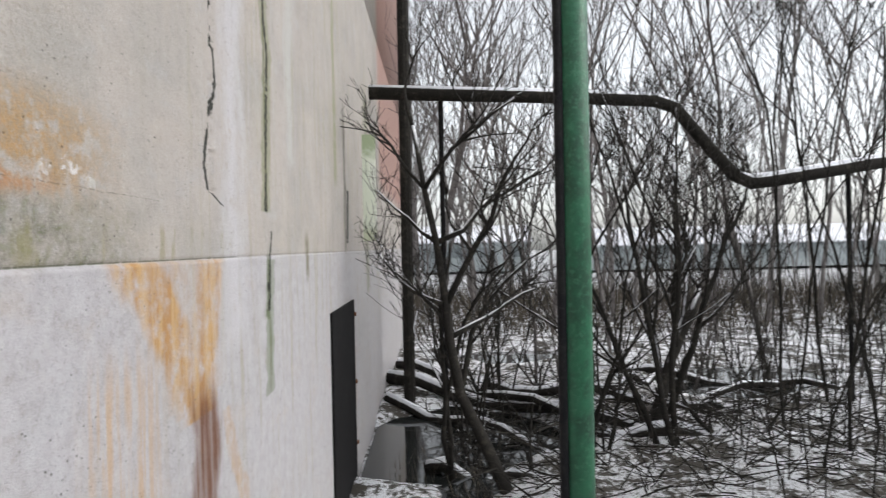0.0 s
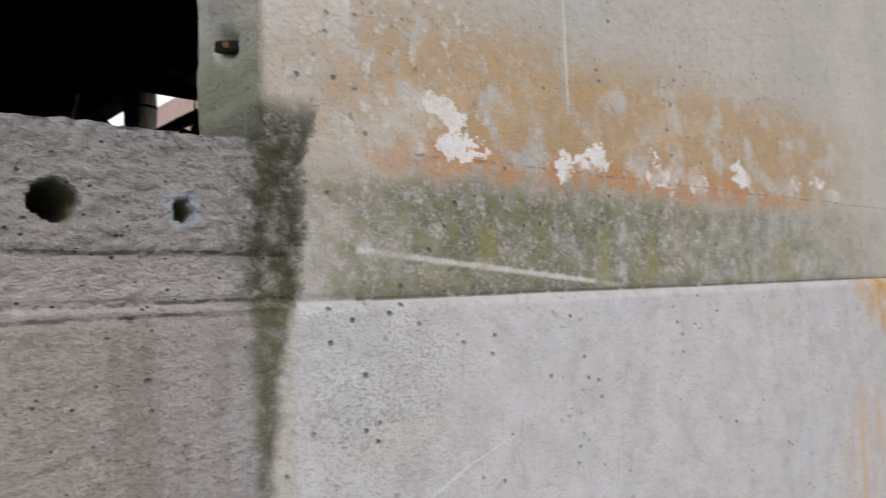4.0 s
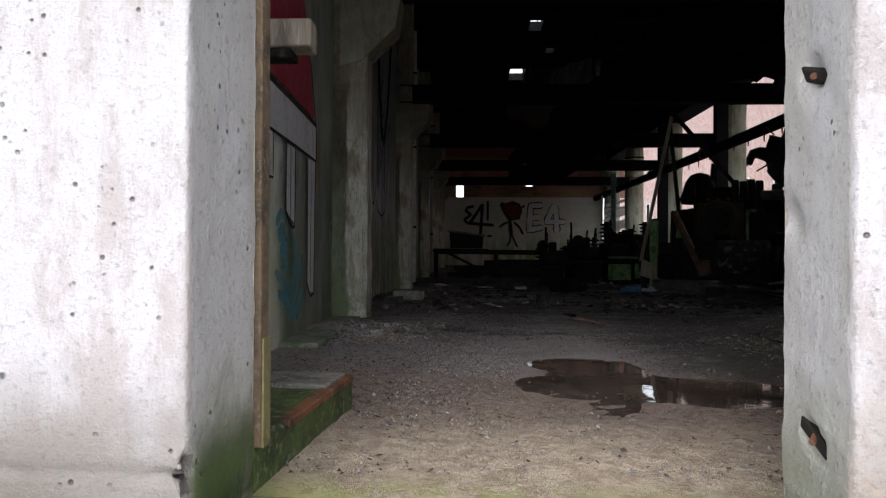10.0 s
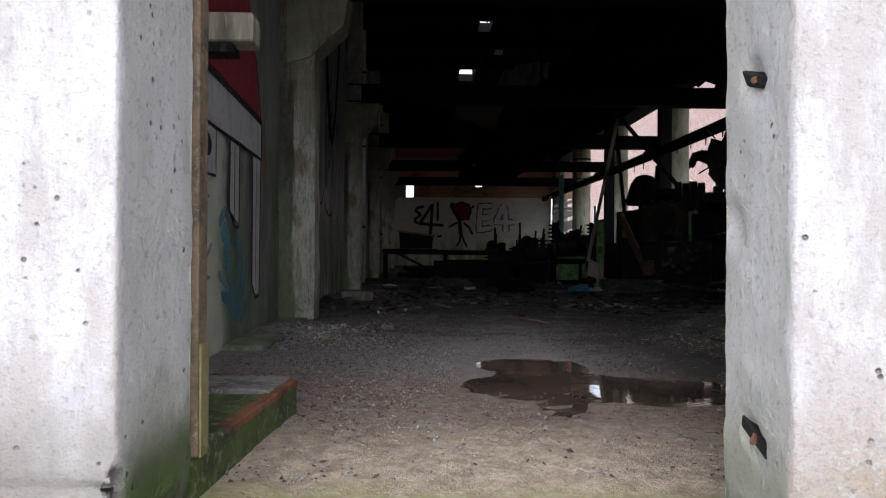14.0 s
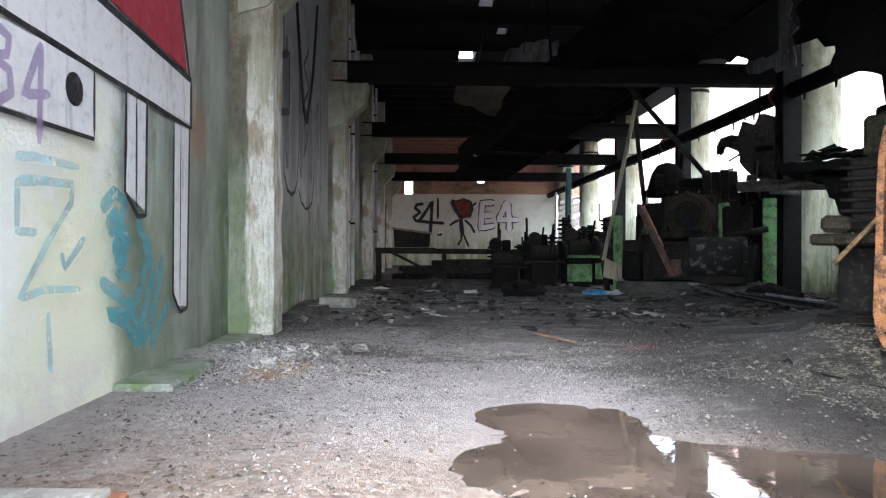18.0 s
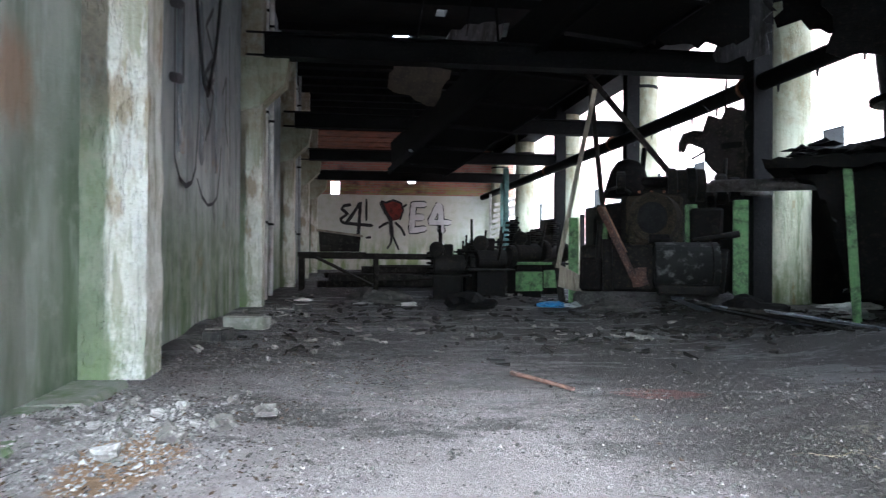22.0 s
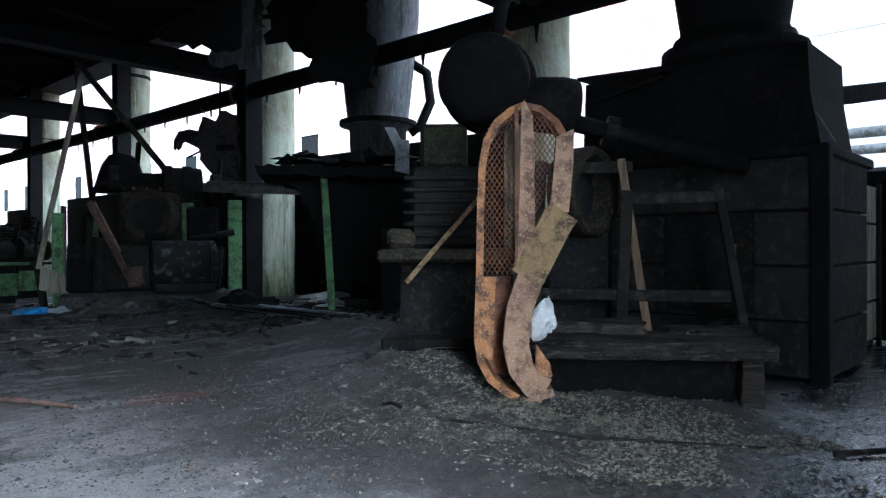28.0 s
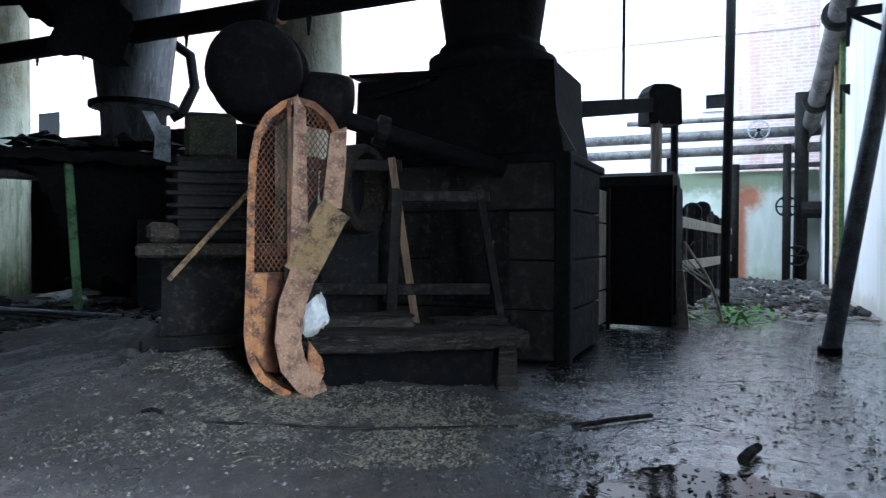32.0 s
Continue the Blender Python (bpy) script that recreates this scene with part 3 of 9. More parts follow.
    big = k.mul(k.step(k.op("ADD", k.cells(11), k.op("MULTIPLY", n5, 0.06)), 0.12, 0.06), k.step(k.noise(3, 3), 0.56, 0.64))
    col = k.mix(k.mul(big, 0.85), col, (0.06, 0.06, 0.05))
    col = k.mix(k.mul(k.step(n3, 0.55, 0.70), 0.36), col, (0.22, 0.21, 0.185))
    col = k.mix(k.mul(k.step(n6, 0.57, 0.68), 0.3), col, (0.19, 0.18, 0.16))
    hb = k.op("ADD", k.op("ADD", k.op("MULTIPLY", n6, 0.3), k.op("MULTIPLY", n5, 0.6)), k.op("ADD", k.op("MULTIPLY", n3, 0.35), k.op("MULTIPLY", k.op("ADD", pits, big), -0.8)))
    hb = k.op("SUBTRACT", hb, k.mul(cracks, 1.2)) if far else k.mul(hb, k.op("ADD", 1.0, k.mul(rz, k.op("ADD", 1.3, k.op("MULTIPLY", k.step(k.z, -0.29, -0.17), 4.7)))))
    k.bump(k.mul(hb, 0.7), 1.0, 0.015)
    return k.done(k.mix(1.0, col, (0.75, 0.745, 0.75), "MULTIPLY"))


def floor_mat():
    k = Mat("wet_floor", 0.7, 0.0, 0.5)
    n1, n2, n3, n4 = k.noise(0.9, 6, 0.6), k.noise(5, 6, 0.7), k.noise(32, 5, 0.75), k.noise(110, 4, 0.75)
    n5 = k.noise(14, 5, 0.7)
    col = k.mix(k.step(n1, 0.38, 0.62), (0.27, 0.235, 0.23), (0.36, 0.32, 0.315))
    col = k.mix(k.mul(k.step(n5, 0.48, 0.66), 0.5), col, (0.25, 0.226, 0.222))
    col = k.mix(k.mul(k.step(n4, 0.53, 0.60), 0.65), col, (0.10, 0.095, 0.092))
    # brightness of the floor by the left wall, put into the colour
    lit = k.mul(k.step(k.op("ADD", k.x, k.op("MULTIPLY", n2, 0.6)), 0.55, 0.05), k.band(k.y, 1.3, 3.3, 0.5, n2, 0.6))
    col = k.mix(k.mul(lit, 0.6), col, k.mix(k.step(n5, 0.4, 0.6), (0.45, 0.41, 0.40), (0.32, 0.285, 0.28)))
    # bands of dark debris across the hall, and a dark machine side: grit, with shade put into the colour
    deb = k.step(k.op("ADD", k.noise(1.25, 5, 0.65, (0.7, 1.5, 1)), k.op("MULTIPLY", k.op("SUBTRACT", n5, 0.5), 0.3)), 0.50, 0.60)
    # far, deep: light failing down the hall, put into the floor colour
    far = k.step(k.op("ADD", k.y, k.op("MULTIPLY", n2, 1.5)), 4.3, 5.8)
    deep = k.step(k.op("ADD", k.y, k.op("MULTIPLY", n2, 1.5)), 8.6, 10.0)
    soot = k.mul(k.step(k.op("ADD", k.x, k.op("ADD", k.op("MULTIPLY", n2, 0.9), k.op("MULTIPLY", k.y, 0.05))), 1.0, 1.6), k.step(k.op("ADD", k.x, k.op("MULTIPLY", n2, 2.0)), 7.6, 5.8))
    col = k.mix(k.mul(deb, k.step(k.y, 2.2, 3.4), 0.85), col, (0.075, 0.068, 0.064))
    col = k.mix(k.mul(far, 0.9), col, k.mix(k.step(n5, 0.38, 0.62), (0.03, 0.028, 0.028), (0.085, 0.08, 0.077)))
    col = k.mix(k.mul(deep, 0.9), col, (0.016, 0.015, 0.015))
    col = k.mix(k.mul(soot, 0.85), col, k.mix(n5, (0.022, 0.020, 0.018), (0.05, 0.044, 0.039)))
    col = k.mix(k.mul(k.step(n4, 0.42, 0.36), 0.65), col, k.mix(soot, (0.48, 0.455, 0.44), (0.12, 0.112, 0.102)))
    brown = k.mul(k.band(k.y, 0.0, 1.9, 0.5, n2, 0.5), k.band(k.x, -1.2, 1.2, 0.4, n2, 0.4))
    col = k.mix(k.mul(brown, 0.88), col, k.mix(k.step(n3, 0.35, 0.65), (0.15, 0.10, 0.074), (0.37, 0.285, 0.23)))
    moss = k.mul(k.step(k.op("ADD", k.y, k.op("MULTIPLY", n2, 0.35)), 0.72, 0.5), k.step(n2, 0.42, 0.54))
    # ochre threshold; the doorway light on it is put into the colour
    sill = k.step(k.op("ADD", k.y, k.op("MULTIPLY", k.op("SUBTRACT", n2, 0.5), 0.5)), 1.30, 0.60)
    col = k.mix(k.mul(sill, 0.82), col, k.mix(k.step(n5, 0.38, 0.62), (0.60, 0.50, 0.38), (0.36, 0.28, 0.20)))
    col = k.mix(k.mul(moss, 0.8), col, k.mix(k.step(n5, 0.4, 0.6), (0.22, 0.25, 0.055), (0.34, 0.31, 0.12)))
    # orange seep among the white rubble, and red dust by the machines
    col = k.mix(k.mul(k.blob(-0.82, 3.05, 0.16, 0.34, n5, 1.2), 0.8), col, (0.30, 0.16, 0.06))
    col = k.mix(k.mul(k.blob(0.95, 3.9, 0.22, 0.12, n5, 2.2), 0.3), col, (0.30, 0.07, 0.05))
    # darker broken patch round the heap
    col = k.mix(k.mul(k.blob(1.55, 2.25, 0.85, 1.15, n2, 1.6, 0.0, 0.5), k.step(n5, 0.30, 0.60), 0.7), col, (0.036, 0.032, 0.030))
    # pale grit spilled before the mill
    grit = k.mul(k.blob(1.56, 2.5, 0.95, 0.36, n2, 2.2, -1.05, 0.4), k.step(n5, 0.44, 0.56), k.step(n2, 0.44, 0.56))
    col = k.mix(k.mul(grit, k.step(n4, 0.40, 0.52), 0.85), col, (0.36, 0.33, 0.255))
    # standing wet by the open yard and a damp sheet down the hall
    edge = k.op("ADD", k.op("SUBTRACT", k.op("MULTIPLY", k.x, 0.28), k.y), k.op("MULTIPLY", k.op("SUBTRACT", n2, 0.5), 0.5))
    wet = k.mul(k.step(k.op("ADD", k.x, k.op("MULTIPLY", n2, 0.5)), 1.45, 1.85), k.step(edge, -1.50, -1.28), k.step(k.op("ADD", k.x, k.op("MULTIPLY", n2, 2.0)), 8.6, 6.6))
    col = k.mix(k.mul(wet, 0.88), col, k.mix(k.step(n5, 0.42, 0.58), (0.018, 0.02, 0.024), (0.065, 0.067, 0.073)))
    damp = k.mul(k.blob(-0.22, 4.45, 0.62, 0.85, n2, 1.8, 0.0, 0.5), k.step(n5, 0.30, 0.45))
    sheen = k.mul(k.step(k.op("ADD", k.y, n2), 3.4, 4.2), k.step(k.op("ADD", k.noise(2.1, 5, 0.7, (0.6, 1.6, 1)), k.op("MULTIPLY", k.op("SUBTRACT", n5, 0.5), 0.35)), 0.50, 0.60))
    film = k.op("MAXIMUM", k.op("MAXIMUM", wet, k.mul(sheen, 0.6)), k.op("MAXIMUM", k.mul(damp, 0.85), k.mul(brown, k.step(n2, 0.48, 0.62), 0.8)))
    relief = k.op("ADD", k.op("MULTIPLY", k.op("SUBTRACT", n2, 0.5), 0.8), k.op("ADD", k.op("MULTIPLY", k.op("SUBTRACT", n3, 0.5), 0.8), k.op("MULTIPLY", k.op("SUBTRACT", n4, 0.5), 0.5)))
    ripple = k.op("ADD", k.op("MULTIPLY", k.op("SUBTRACT", n5, 0.5), 0.20), k.op("MULTIPLY", k.op("SUBTRACT", n3, 0.5), 0.10))
    relief = k.op("ADD", k.mul(relief, k.op("SUBTRACT", 1.0, k.op("MULTIPLY", k.op("MAXIMUM", film, wet), 0.96))), k.mul(ripple, wet))
    k.bump(relief, 0.85, 0.03)
    k.put(k.b.inputs["Specular IOR Level"], k.op("ADD", 0.4, k.op("MULTIPLY", film, 0.6)))
    k.put(k.b.inputs["Coat Weight"], k.op("MAXIMUM", k.mul(wet, k.op("ADD", 0.55, k.op("MULTIPLY", k.step(n5, 0.40, 0.54), 0.45))), k.mul(damp, 0.22)))
    k.t.links.new(k.heights, k.b.inputs["Coat Normal"])
    k.b.inputs["Coat Roughness"].default_value, k.b.inputs["Coat IOR"].default_value = 0.10, 3.3
    dull = k.op("MULTIPLY", k.step(n5, 0.45, 0.62), 0.2)
    return k.done(col, k.op("ADD", k.op("SUBTRACT", 0.8, k.op("MULTIPLY", film, 0.70)), k.mul(dull, film)))


def hall_wall_mat():
    k = Mat("mossy_plaster", 0.85)
    n1, n2, n3 = k.noise(1.1, 6, 0.6), k.noise(7, 6, 0.65), k.noise(60, 4, 0.65)
    drip = k.noise(3.2, 5, 0.65, (1, 2.2, 0.22))
    low = k.step(k.op("ADD", k.z, k.op("MULTIPLY", k.op("SUBTRACT", drip, 0.5), 1.4)), 1.05, 0.25)
    col = k.mix(k.step(n1, 0.35, 0.65), (0.60, 0.62, 0.60), (0.45, 0.48, 0.47))
    col = k.mix(k.mul(k.step(drip, 0.50, 0.64), 0.65), col, (0.24, 0.255, 0.24))
    col = k.mix(k.mul(k.step(drip, 0.46, 0.34), 0.6), col, (0.52, 0.52, 0.48))
    col = k.mix(k.mul(low, k.step(drip, 0.40, 0.54), 0.85), col, (0.12, 0.20, 0.07))
    col = k.mix(k.mul(k.step(k.noise(9, 5, 0.7, (1, 1.5, 0.35)), 0.56, 0.66), 0.6), col, (0.10, 0.105, 0.09))
    col = k.mix(k.mul(k.step(k.noise(2.2, 5, 0.7), 0.6, 0.68), 0.75), col, (0.33, 0.22, 0.12))
    stk = k.noise(6.5, 5, 0.7, (1, 2.6, 0.10))
    col = k.mix(k.mul(k.step(stk, 0.55, 0.66), 0.4), col, (0.15, 0.17, 0.13))
    col = k.mix(k.mul(k.step(stk, 0.44, 0.36), 0.3), col, (0.62, 0.64, 0.58))
    grn = k.mul(k.step(k.op("ADD", k.z, k.op("MULTIPLY", k.op("SUBTRACT", stk, 0.5), 1.2)), 1.3, 0.5), k.step(n1, 0.36, 0.5))
    col = k.mix(k.mul(grn, 0.65), col, k.mix(k.step(n2, 0.4, 0.6), (0.10, 0.155, 0.075), (0.24, 0.29, 0.19)))
    col = k.mix(k.mul(k.step(k.noise(1.7, 6, 0.7, (1, 1.4, 0.5)), 0.54, 0.64), 0.7), col, (0.085, 0.095, 0.085))
    slate = k.mul(k.step(k.op("ADD", k.y, k.op("MULTIPLY", n2, 0.3)), 4.5, 4.9), k.step(k.op("ADD", k.z, k.op("MULTIPLY", k.op("SUBTRACT", drip, 0.5), 1.6)), 0.9, 1.9))
    col = k.mix(k.mul(slate, 0.75), col, k.mix(k.step(n2, 0.4, 0.6), (0.135, 0.155, 0.17), (0.21, 0.225, 0.23)))
    # green recess before the column; its shadow gap is put into the colour
    recessw = k.mul(k.band(k.y, 2.75, 4.6, 0.12, n2, 0.35), k.step(k.noise(3.0, 4, 0.6, (1, 1.8, 0.3)), 0.24, 0.46))
    dcol = k.mix(k.step(k.noise(1.8, 6, 0.65, (1, 1.2, 0.5)), 0.36, 0.64), (0.33, 0.35, 0.30), (0.17, 0.21, 0.145))
    dcol = k.mix(k.mul(k.step(k.op("ADD", k.y, k.op("MULTIPLY", k.op("SUBTRACT", k.noise(2.5, 4, 0.6, (1, 1, 0.5)), 0.5), 0.8)), 3.75, 4.3), k.step(k.z, 1.5, 0.9), 0.8), dcol, (0.085, 0.125, 0.06))
    dcol = k.mix(k.mul(k.step(n2, 0.52, 0.68), 0.35), dcol, (0.40, 0.41, 0.36))
    dcol = k.mix(k.mul(k.band(k.z, 1.0, 1.3, 0.1, n2, 0.3), k.band(k.y, 3.45, 3.9, 0.12, n2, 0.3)), dcol, (0.30, 0.19, 0.11))
    col = k.mix(k.mul(recessw, 0.85), col, dcol)
    # limewashed first bay
    lime = k.mul(k.step(k.op("ADD", k.y, k.op("MULTIPLY", n2, 0.3)), 2.95, 2.65), k.step(k.z, 1.42, 1.40))
    lc = k.mix(k.step(n1, 0.4, 0.62), (0.88, 0.89, 0.85), (0.80, 0.82, 0.64))
    lc = k.mix(k.mul(k.step(n2, 0.52, 0.70), k.band(k.z, 0.35, 1.1, 0.2, n1, 0.4), 0.55), lc, (0.66, 0.70, 0.46))
    lc = k.mix(k.mul(k.step(k.op("ADD", k.z, k.op("MULTIPLY", n2, 0.25)), 0.38, 0.22), k.step(n2, 0.35, 0.6), 0.6), lc, (0.66, 0.62, 0.60))
    col = k.mix(k.mul(lime, 0.95), col, lc)
    k.bump(k.op("ADD", n2, k.op("MULTIPLY", n3, 0.5)), 0.6, 0.015)
    return k.done(col)


def column_mat():
    k = Mat("spalled_column", 0.85)
    n1, n2, n3 = k.noise(2.6, 6, 0.7, (1.6, 1.6, 0.4)), k.noise(8, 6, 0.7), k.noise(55, 4, 0.65)
    drip = k.noise(5.0, 5, 0.65, (2.5, 2.5, 0.18))
    col = k.mix(k.step(drip, 0.38, 0.62), (0.66, 0.65, 0.57), (0.38, 0.40, 0.31))
    col = k.mix(k.mul(k.step(n1, 0.50, 0.55), 0.85), col, (0.78, 0.76, 0.70))
    col = k.mix(k.mul(k.step(drip, 0.54, 0.66), 0.5), col, (0.16, 0.19, 0.10))
    col = k.mix(k.mul(k.step(n1, 0.42, 0.36), 0.8), col, (0.36, 0.25, 0.13))
    low = k.step(k.op("ADD", k.z, k.op("MULTIPLY", drip, 0.9)), 1.2, 0.4)
    col = k.mix(k.mul(low, k.step(n2, 0.4, 0.6), 0.65), col, (0.17, 0.24, 0.09))
    col = k.mix(k.mul(k.step(n3, 0.56, 0.7), 0.4), col, (0.15, 0.14, 0.11))
    high = k.step(k.op("ADD", k.z, k.op("MULTIPLY", drip, 0.9)), 1.9, 2.7)
    col = k.mix(k.mul(high, 0.7), col, k.mix(k.step(n2, 0.42, 0.6), (0.20, 0.15, 0.10), (0.28, 0.26, 0.22)))
    k.bump(k.op("ADD", k.op("MULTIPLY", k.step(n1, 0.45, 0.52), 0.5), n2), 0.7, 0.02)
    return k.done(k.mix(1.0, col, (0.74, 0.77, 0.66), "MULTIPLY"))


def wall_column_mat():
    k = Mat("damp_column", 0.85)
    n1, n2, n3 = k.noise(2.2, 6, 0.7, (1.8, 1.8, 0.5)), k.noise(8, 6, 0.7), k.noise(60, 4, 0.65)
    spall = k.noise(5.5, 6, 0.7, (2.0, 2.0, 0.35))
    streak = k.noise(6, 5, 0.65, (2.5, 2.5, 0.14))
    col = k.mix(k.step(streak, 0.38, 0.62), (0.50, 0.48, 0.38), (0.34, 0.34, 0.24))
    col = k.mix(k.mul(k.step(k.op("ADD", spall, k.op("MULTIPLY", k.step(k.z, 1.9, 1.0), 0.13)), 0.50, 0.57), 0.9), col, k.mix(k.step(n2, 0.4, 0.6), (0.78, 0.77, 0.71), (0.62, 0.60, 0.52)))
    col = k.mix(k.mul(k.step(n1, 0.44, 0.37), 0.7), col, (0.30, 0.21, 0.11))
    # soaked strip where the column meets the wall
    soak = k.step(k.op("ADD", k.x, k.op("MULTIPLY", k.op("SUBTRACT", spall, 0.5), 0.14)), -1.03, -1.06)
    soakc = k.mix(k.step(k.op("ADD", k.z, k.op("MULTIPLY", n2, 0.6)), 1.1, 1.7), k.mix(k.step(n2, 0.4, 0.6), (0.13, 0.17, 0.09), (0.22, 0.25, 0.17)), k.mix(k.step(n2, 0.4, 0.6), (0.055, 0.05, 0.04), (0.12, 0.10, 0.075)))
    col = k.mix(k.mul(soak, 0.9), col, soakc)
    col = k.mix(k.mul(k.step(streak, 0.60, 0.70), 0.45), col, (0.17, 0.19, 0.12))
    low = k.step(k.op("ADD", k.z, k.op("MULTIPLY", streak, 0.7)), 0.75, 0.3)
    col = k.mix(k.mul(low, k.step(n2, 0.38, 0.56), 0.7), col, (0.16, 0.23, 0.09))
    col = k.mix(k.mul(k.step(k.op("ADD", k.z, k.op("MULTIPLY", streak, 0.9)), 1.9, 2.5), 0.75), col, k.mix(k.step(n2, 0.42, 0.6), (0.22, 0.16, 0.10), (0.33, 0.30, 0.24)))
    col = k.mix(k.mul(k.step(n3, 0.56, 0.7), 0.4), col, (0.14, 0.13, 0.10))
    k.bump(k.op("ADD", k.op("MULTIPLY", k.step(spall, 0.50, 0.56), 0.6), n2), 0.8, 0.02)
    return k.done(col)


def brick_mat():
    k = Mat("yard_brick", 0.85)
    br = k.t.nodes.new("ShaderNodeTexBrick")
    m = k.t.nodes.new("ShaderNodeCombineXYZ")
    k.put(m.inputs[0], k.y)
    k.put(m.inputs[1], k.z)
    k.t.links.new(m.outputs[0], br.inputs["Vector"])
    br.inputs["Scale"].default_value = 1.0
    br.inputs["Brick Width"].default_value, br.inputs["Row Height"].default_value = 0.25, 0.077
    br.inputs["Mortar Size"].default_value = 0.012
    for nm, c in (("Color1", (0.46, 0.22, 0.17)), ("Color2", (0.56, 0.33, 0.27)), ("Mortar", (0.66, 0.61, 0.58))):
        br.inputs[nm].default_value = (*c, 1)
    n1, n2 = k.noise(0.5, 5, 0.6), k.noise(3, 6, 0.7)
    # whitewash, plus the glare on the bricks put into the colour as paleness
    pale = k.op("ADD", k.mul(k.step(k.y, 0.8, 1.8), k.step(k.y, 9.0, 6.5), 0.8), k.op("ADD", k.mul(k.step(k.y, 2.6, 1.6), 0.50), k.op("MULTIPLY", k.step(n2, 0.45, 0.6), 0.4)), clamp=True)
    col = k.mix(k.mul(pale, 0.72), br.outputs["Color"], (0.80, 0.77, 0.755))
    col = k.mix(k.mul(k.step(n2, 0.62, 0.70), k.step(k.noise(30, 3), 0.4, 0.6)), col, (0.33, 0.15, 0.11))
    run = k.mul(k.step(k.noise(2.2, 4, 0.6, (1, 1, 0.06)), 0.56, 0.66), k.step(n2, 0.35, 0.6), 0.55)
    col = k.mix(run, col, (0.52, 0.25, 0.17))
    k.bump(br.outputs["Fac"], -0.5, 0.01)
    return k.done(k.mix(1.0, col, (0.86, 0.83, 0.82), "MULTIPLY"))


def bark_mat(snow=0.8, name="bark"):
    k = Mat(name, 0.9, 0.0, 0.08)
    n2, n3 = k.noise(6, 5, 0.7), k.noise(40, 4, 0.7, (3, 3, 0.6))
    col = k.mix(k.step(n3, 0.4, 0.65), (0.030, 0.027, 0.024), (0.014, 0.013, 0.012))
    col = k.mix(k.mul(k.step(n2, 0.52, 0.7), 0.6), col, (0.075, 0.07, 0.055))
    s = k.mul(k.step(k.op("ADD", k.up(), k.op("MULTIPLY", n2, 0.3)), 0.72, 0.92), snow)
    col = k.mix(s, col, (0.82, 0.83, 0.86))
    k.bump(n3, 0.7, 0.01)
    return k.done(col)


def snow_mat():
    k = Mat("snowy_ground", 0.75)
    n1, n2, n3, n4 = k.noise(0.25, 6, 0.65), k.noise(1.4, 6, 0.7), k.noise(9, 5, 0.75), k.noise(45, 4, 0.7)
    col = k.mix(k.step(k.op("ADD", k.op("MULTIPLY", n2, 0.6), k.op("MULTIPLY", n3, 0.45)), 0.49, 0.56), (0.84, 0.85, 0.88), (0.055, 0.048, 0.038))
    col = k.mix(k.mul(k.step(n4, 0.56, 0.62), k.step(n1, 0.4, 0.55)), col, (0.10, 0.085, 0.06))
    k.bump(k.op("ADD", n3, n4), 0.8, 0.05)
    return k.done(col)


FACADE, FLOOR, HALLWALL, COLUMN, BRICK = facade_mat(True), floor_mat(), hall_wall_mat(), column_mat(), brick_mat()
WALLCOL, BARK, SNOW = wall_column_mat(), bark_mat(), snow_mat()
# bark paler with distance: the haze is put into the colour
FARBARK = worn("hazed_bark", (0.17, 0.155, 0.15), (0.10, 0.09, 0.085), (0.24, 0.225, 0.22), 3, 0.9)
MIDBARK = worn("half_hazed_bark", (0.085, 0.075, 0.07), (0.045, 0.04, 0.037), (0.15, 0.14, 0.135), 5, 0.9)
SNOWY_STEEL = bark_mat(0.95, "snowy_steel")
kw = Mat("pond_water", 0.04, 0.0, 0.6)
kw.bump(kw.noise(4, 3), 0.08, 0.02)
POND = kw.done((0.02, 0.022, 0.022))
kw = Mat("puddle_water", 0.03, 0.0, 0.6)
kw.bump(kw.noise(9, 3), 0.05, 0.01)
PUDDLE = kw.done(kw.mix(kw.step(kw.noise(3, 5, 0.7), 0.36, 0.64), (0.14, 0.102, 0.08), (0.05, 0.038, 0.03)))
kw = Mat("rippled_puddle", 0.04, 0.0, 0.5)
kw.b.inputs["IOR"].default_value = 1.33
kw.bump(kw.noise(22, 4, 0.6), 0.03, 0.02)
DARK_PUDDLE = kw.done((0.02, 0.017, 0.015))
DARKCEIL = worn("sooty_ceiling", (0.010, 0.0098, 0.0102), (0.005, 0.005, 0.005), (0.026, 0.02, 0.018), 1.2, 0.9)
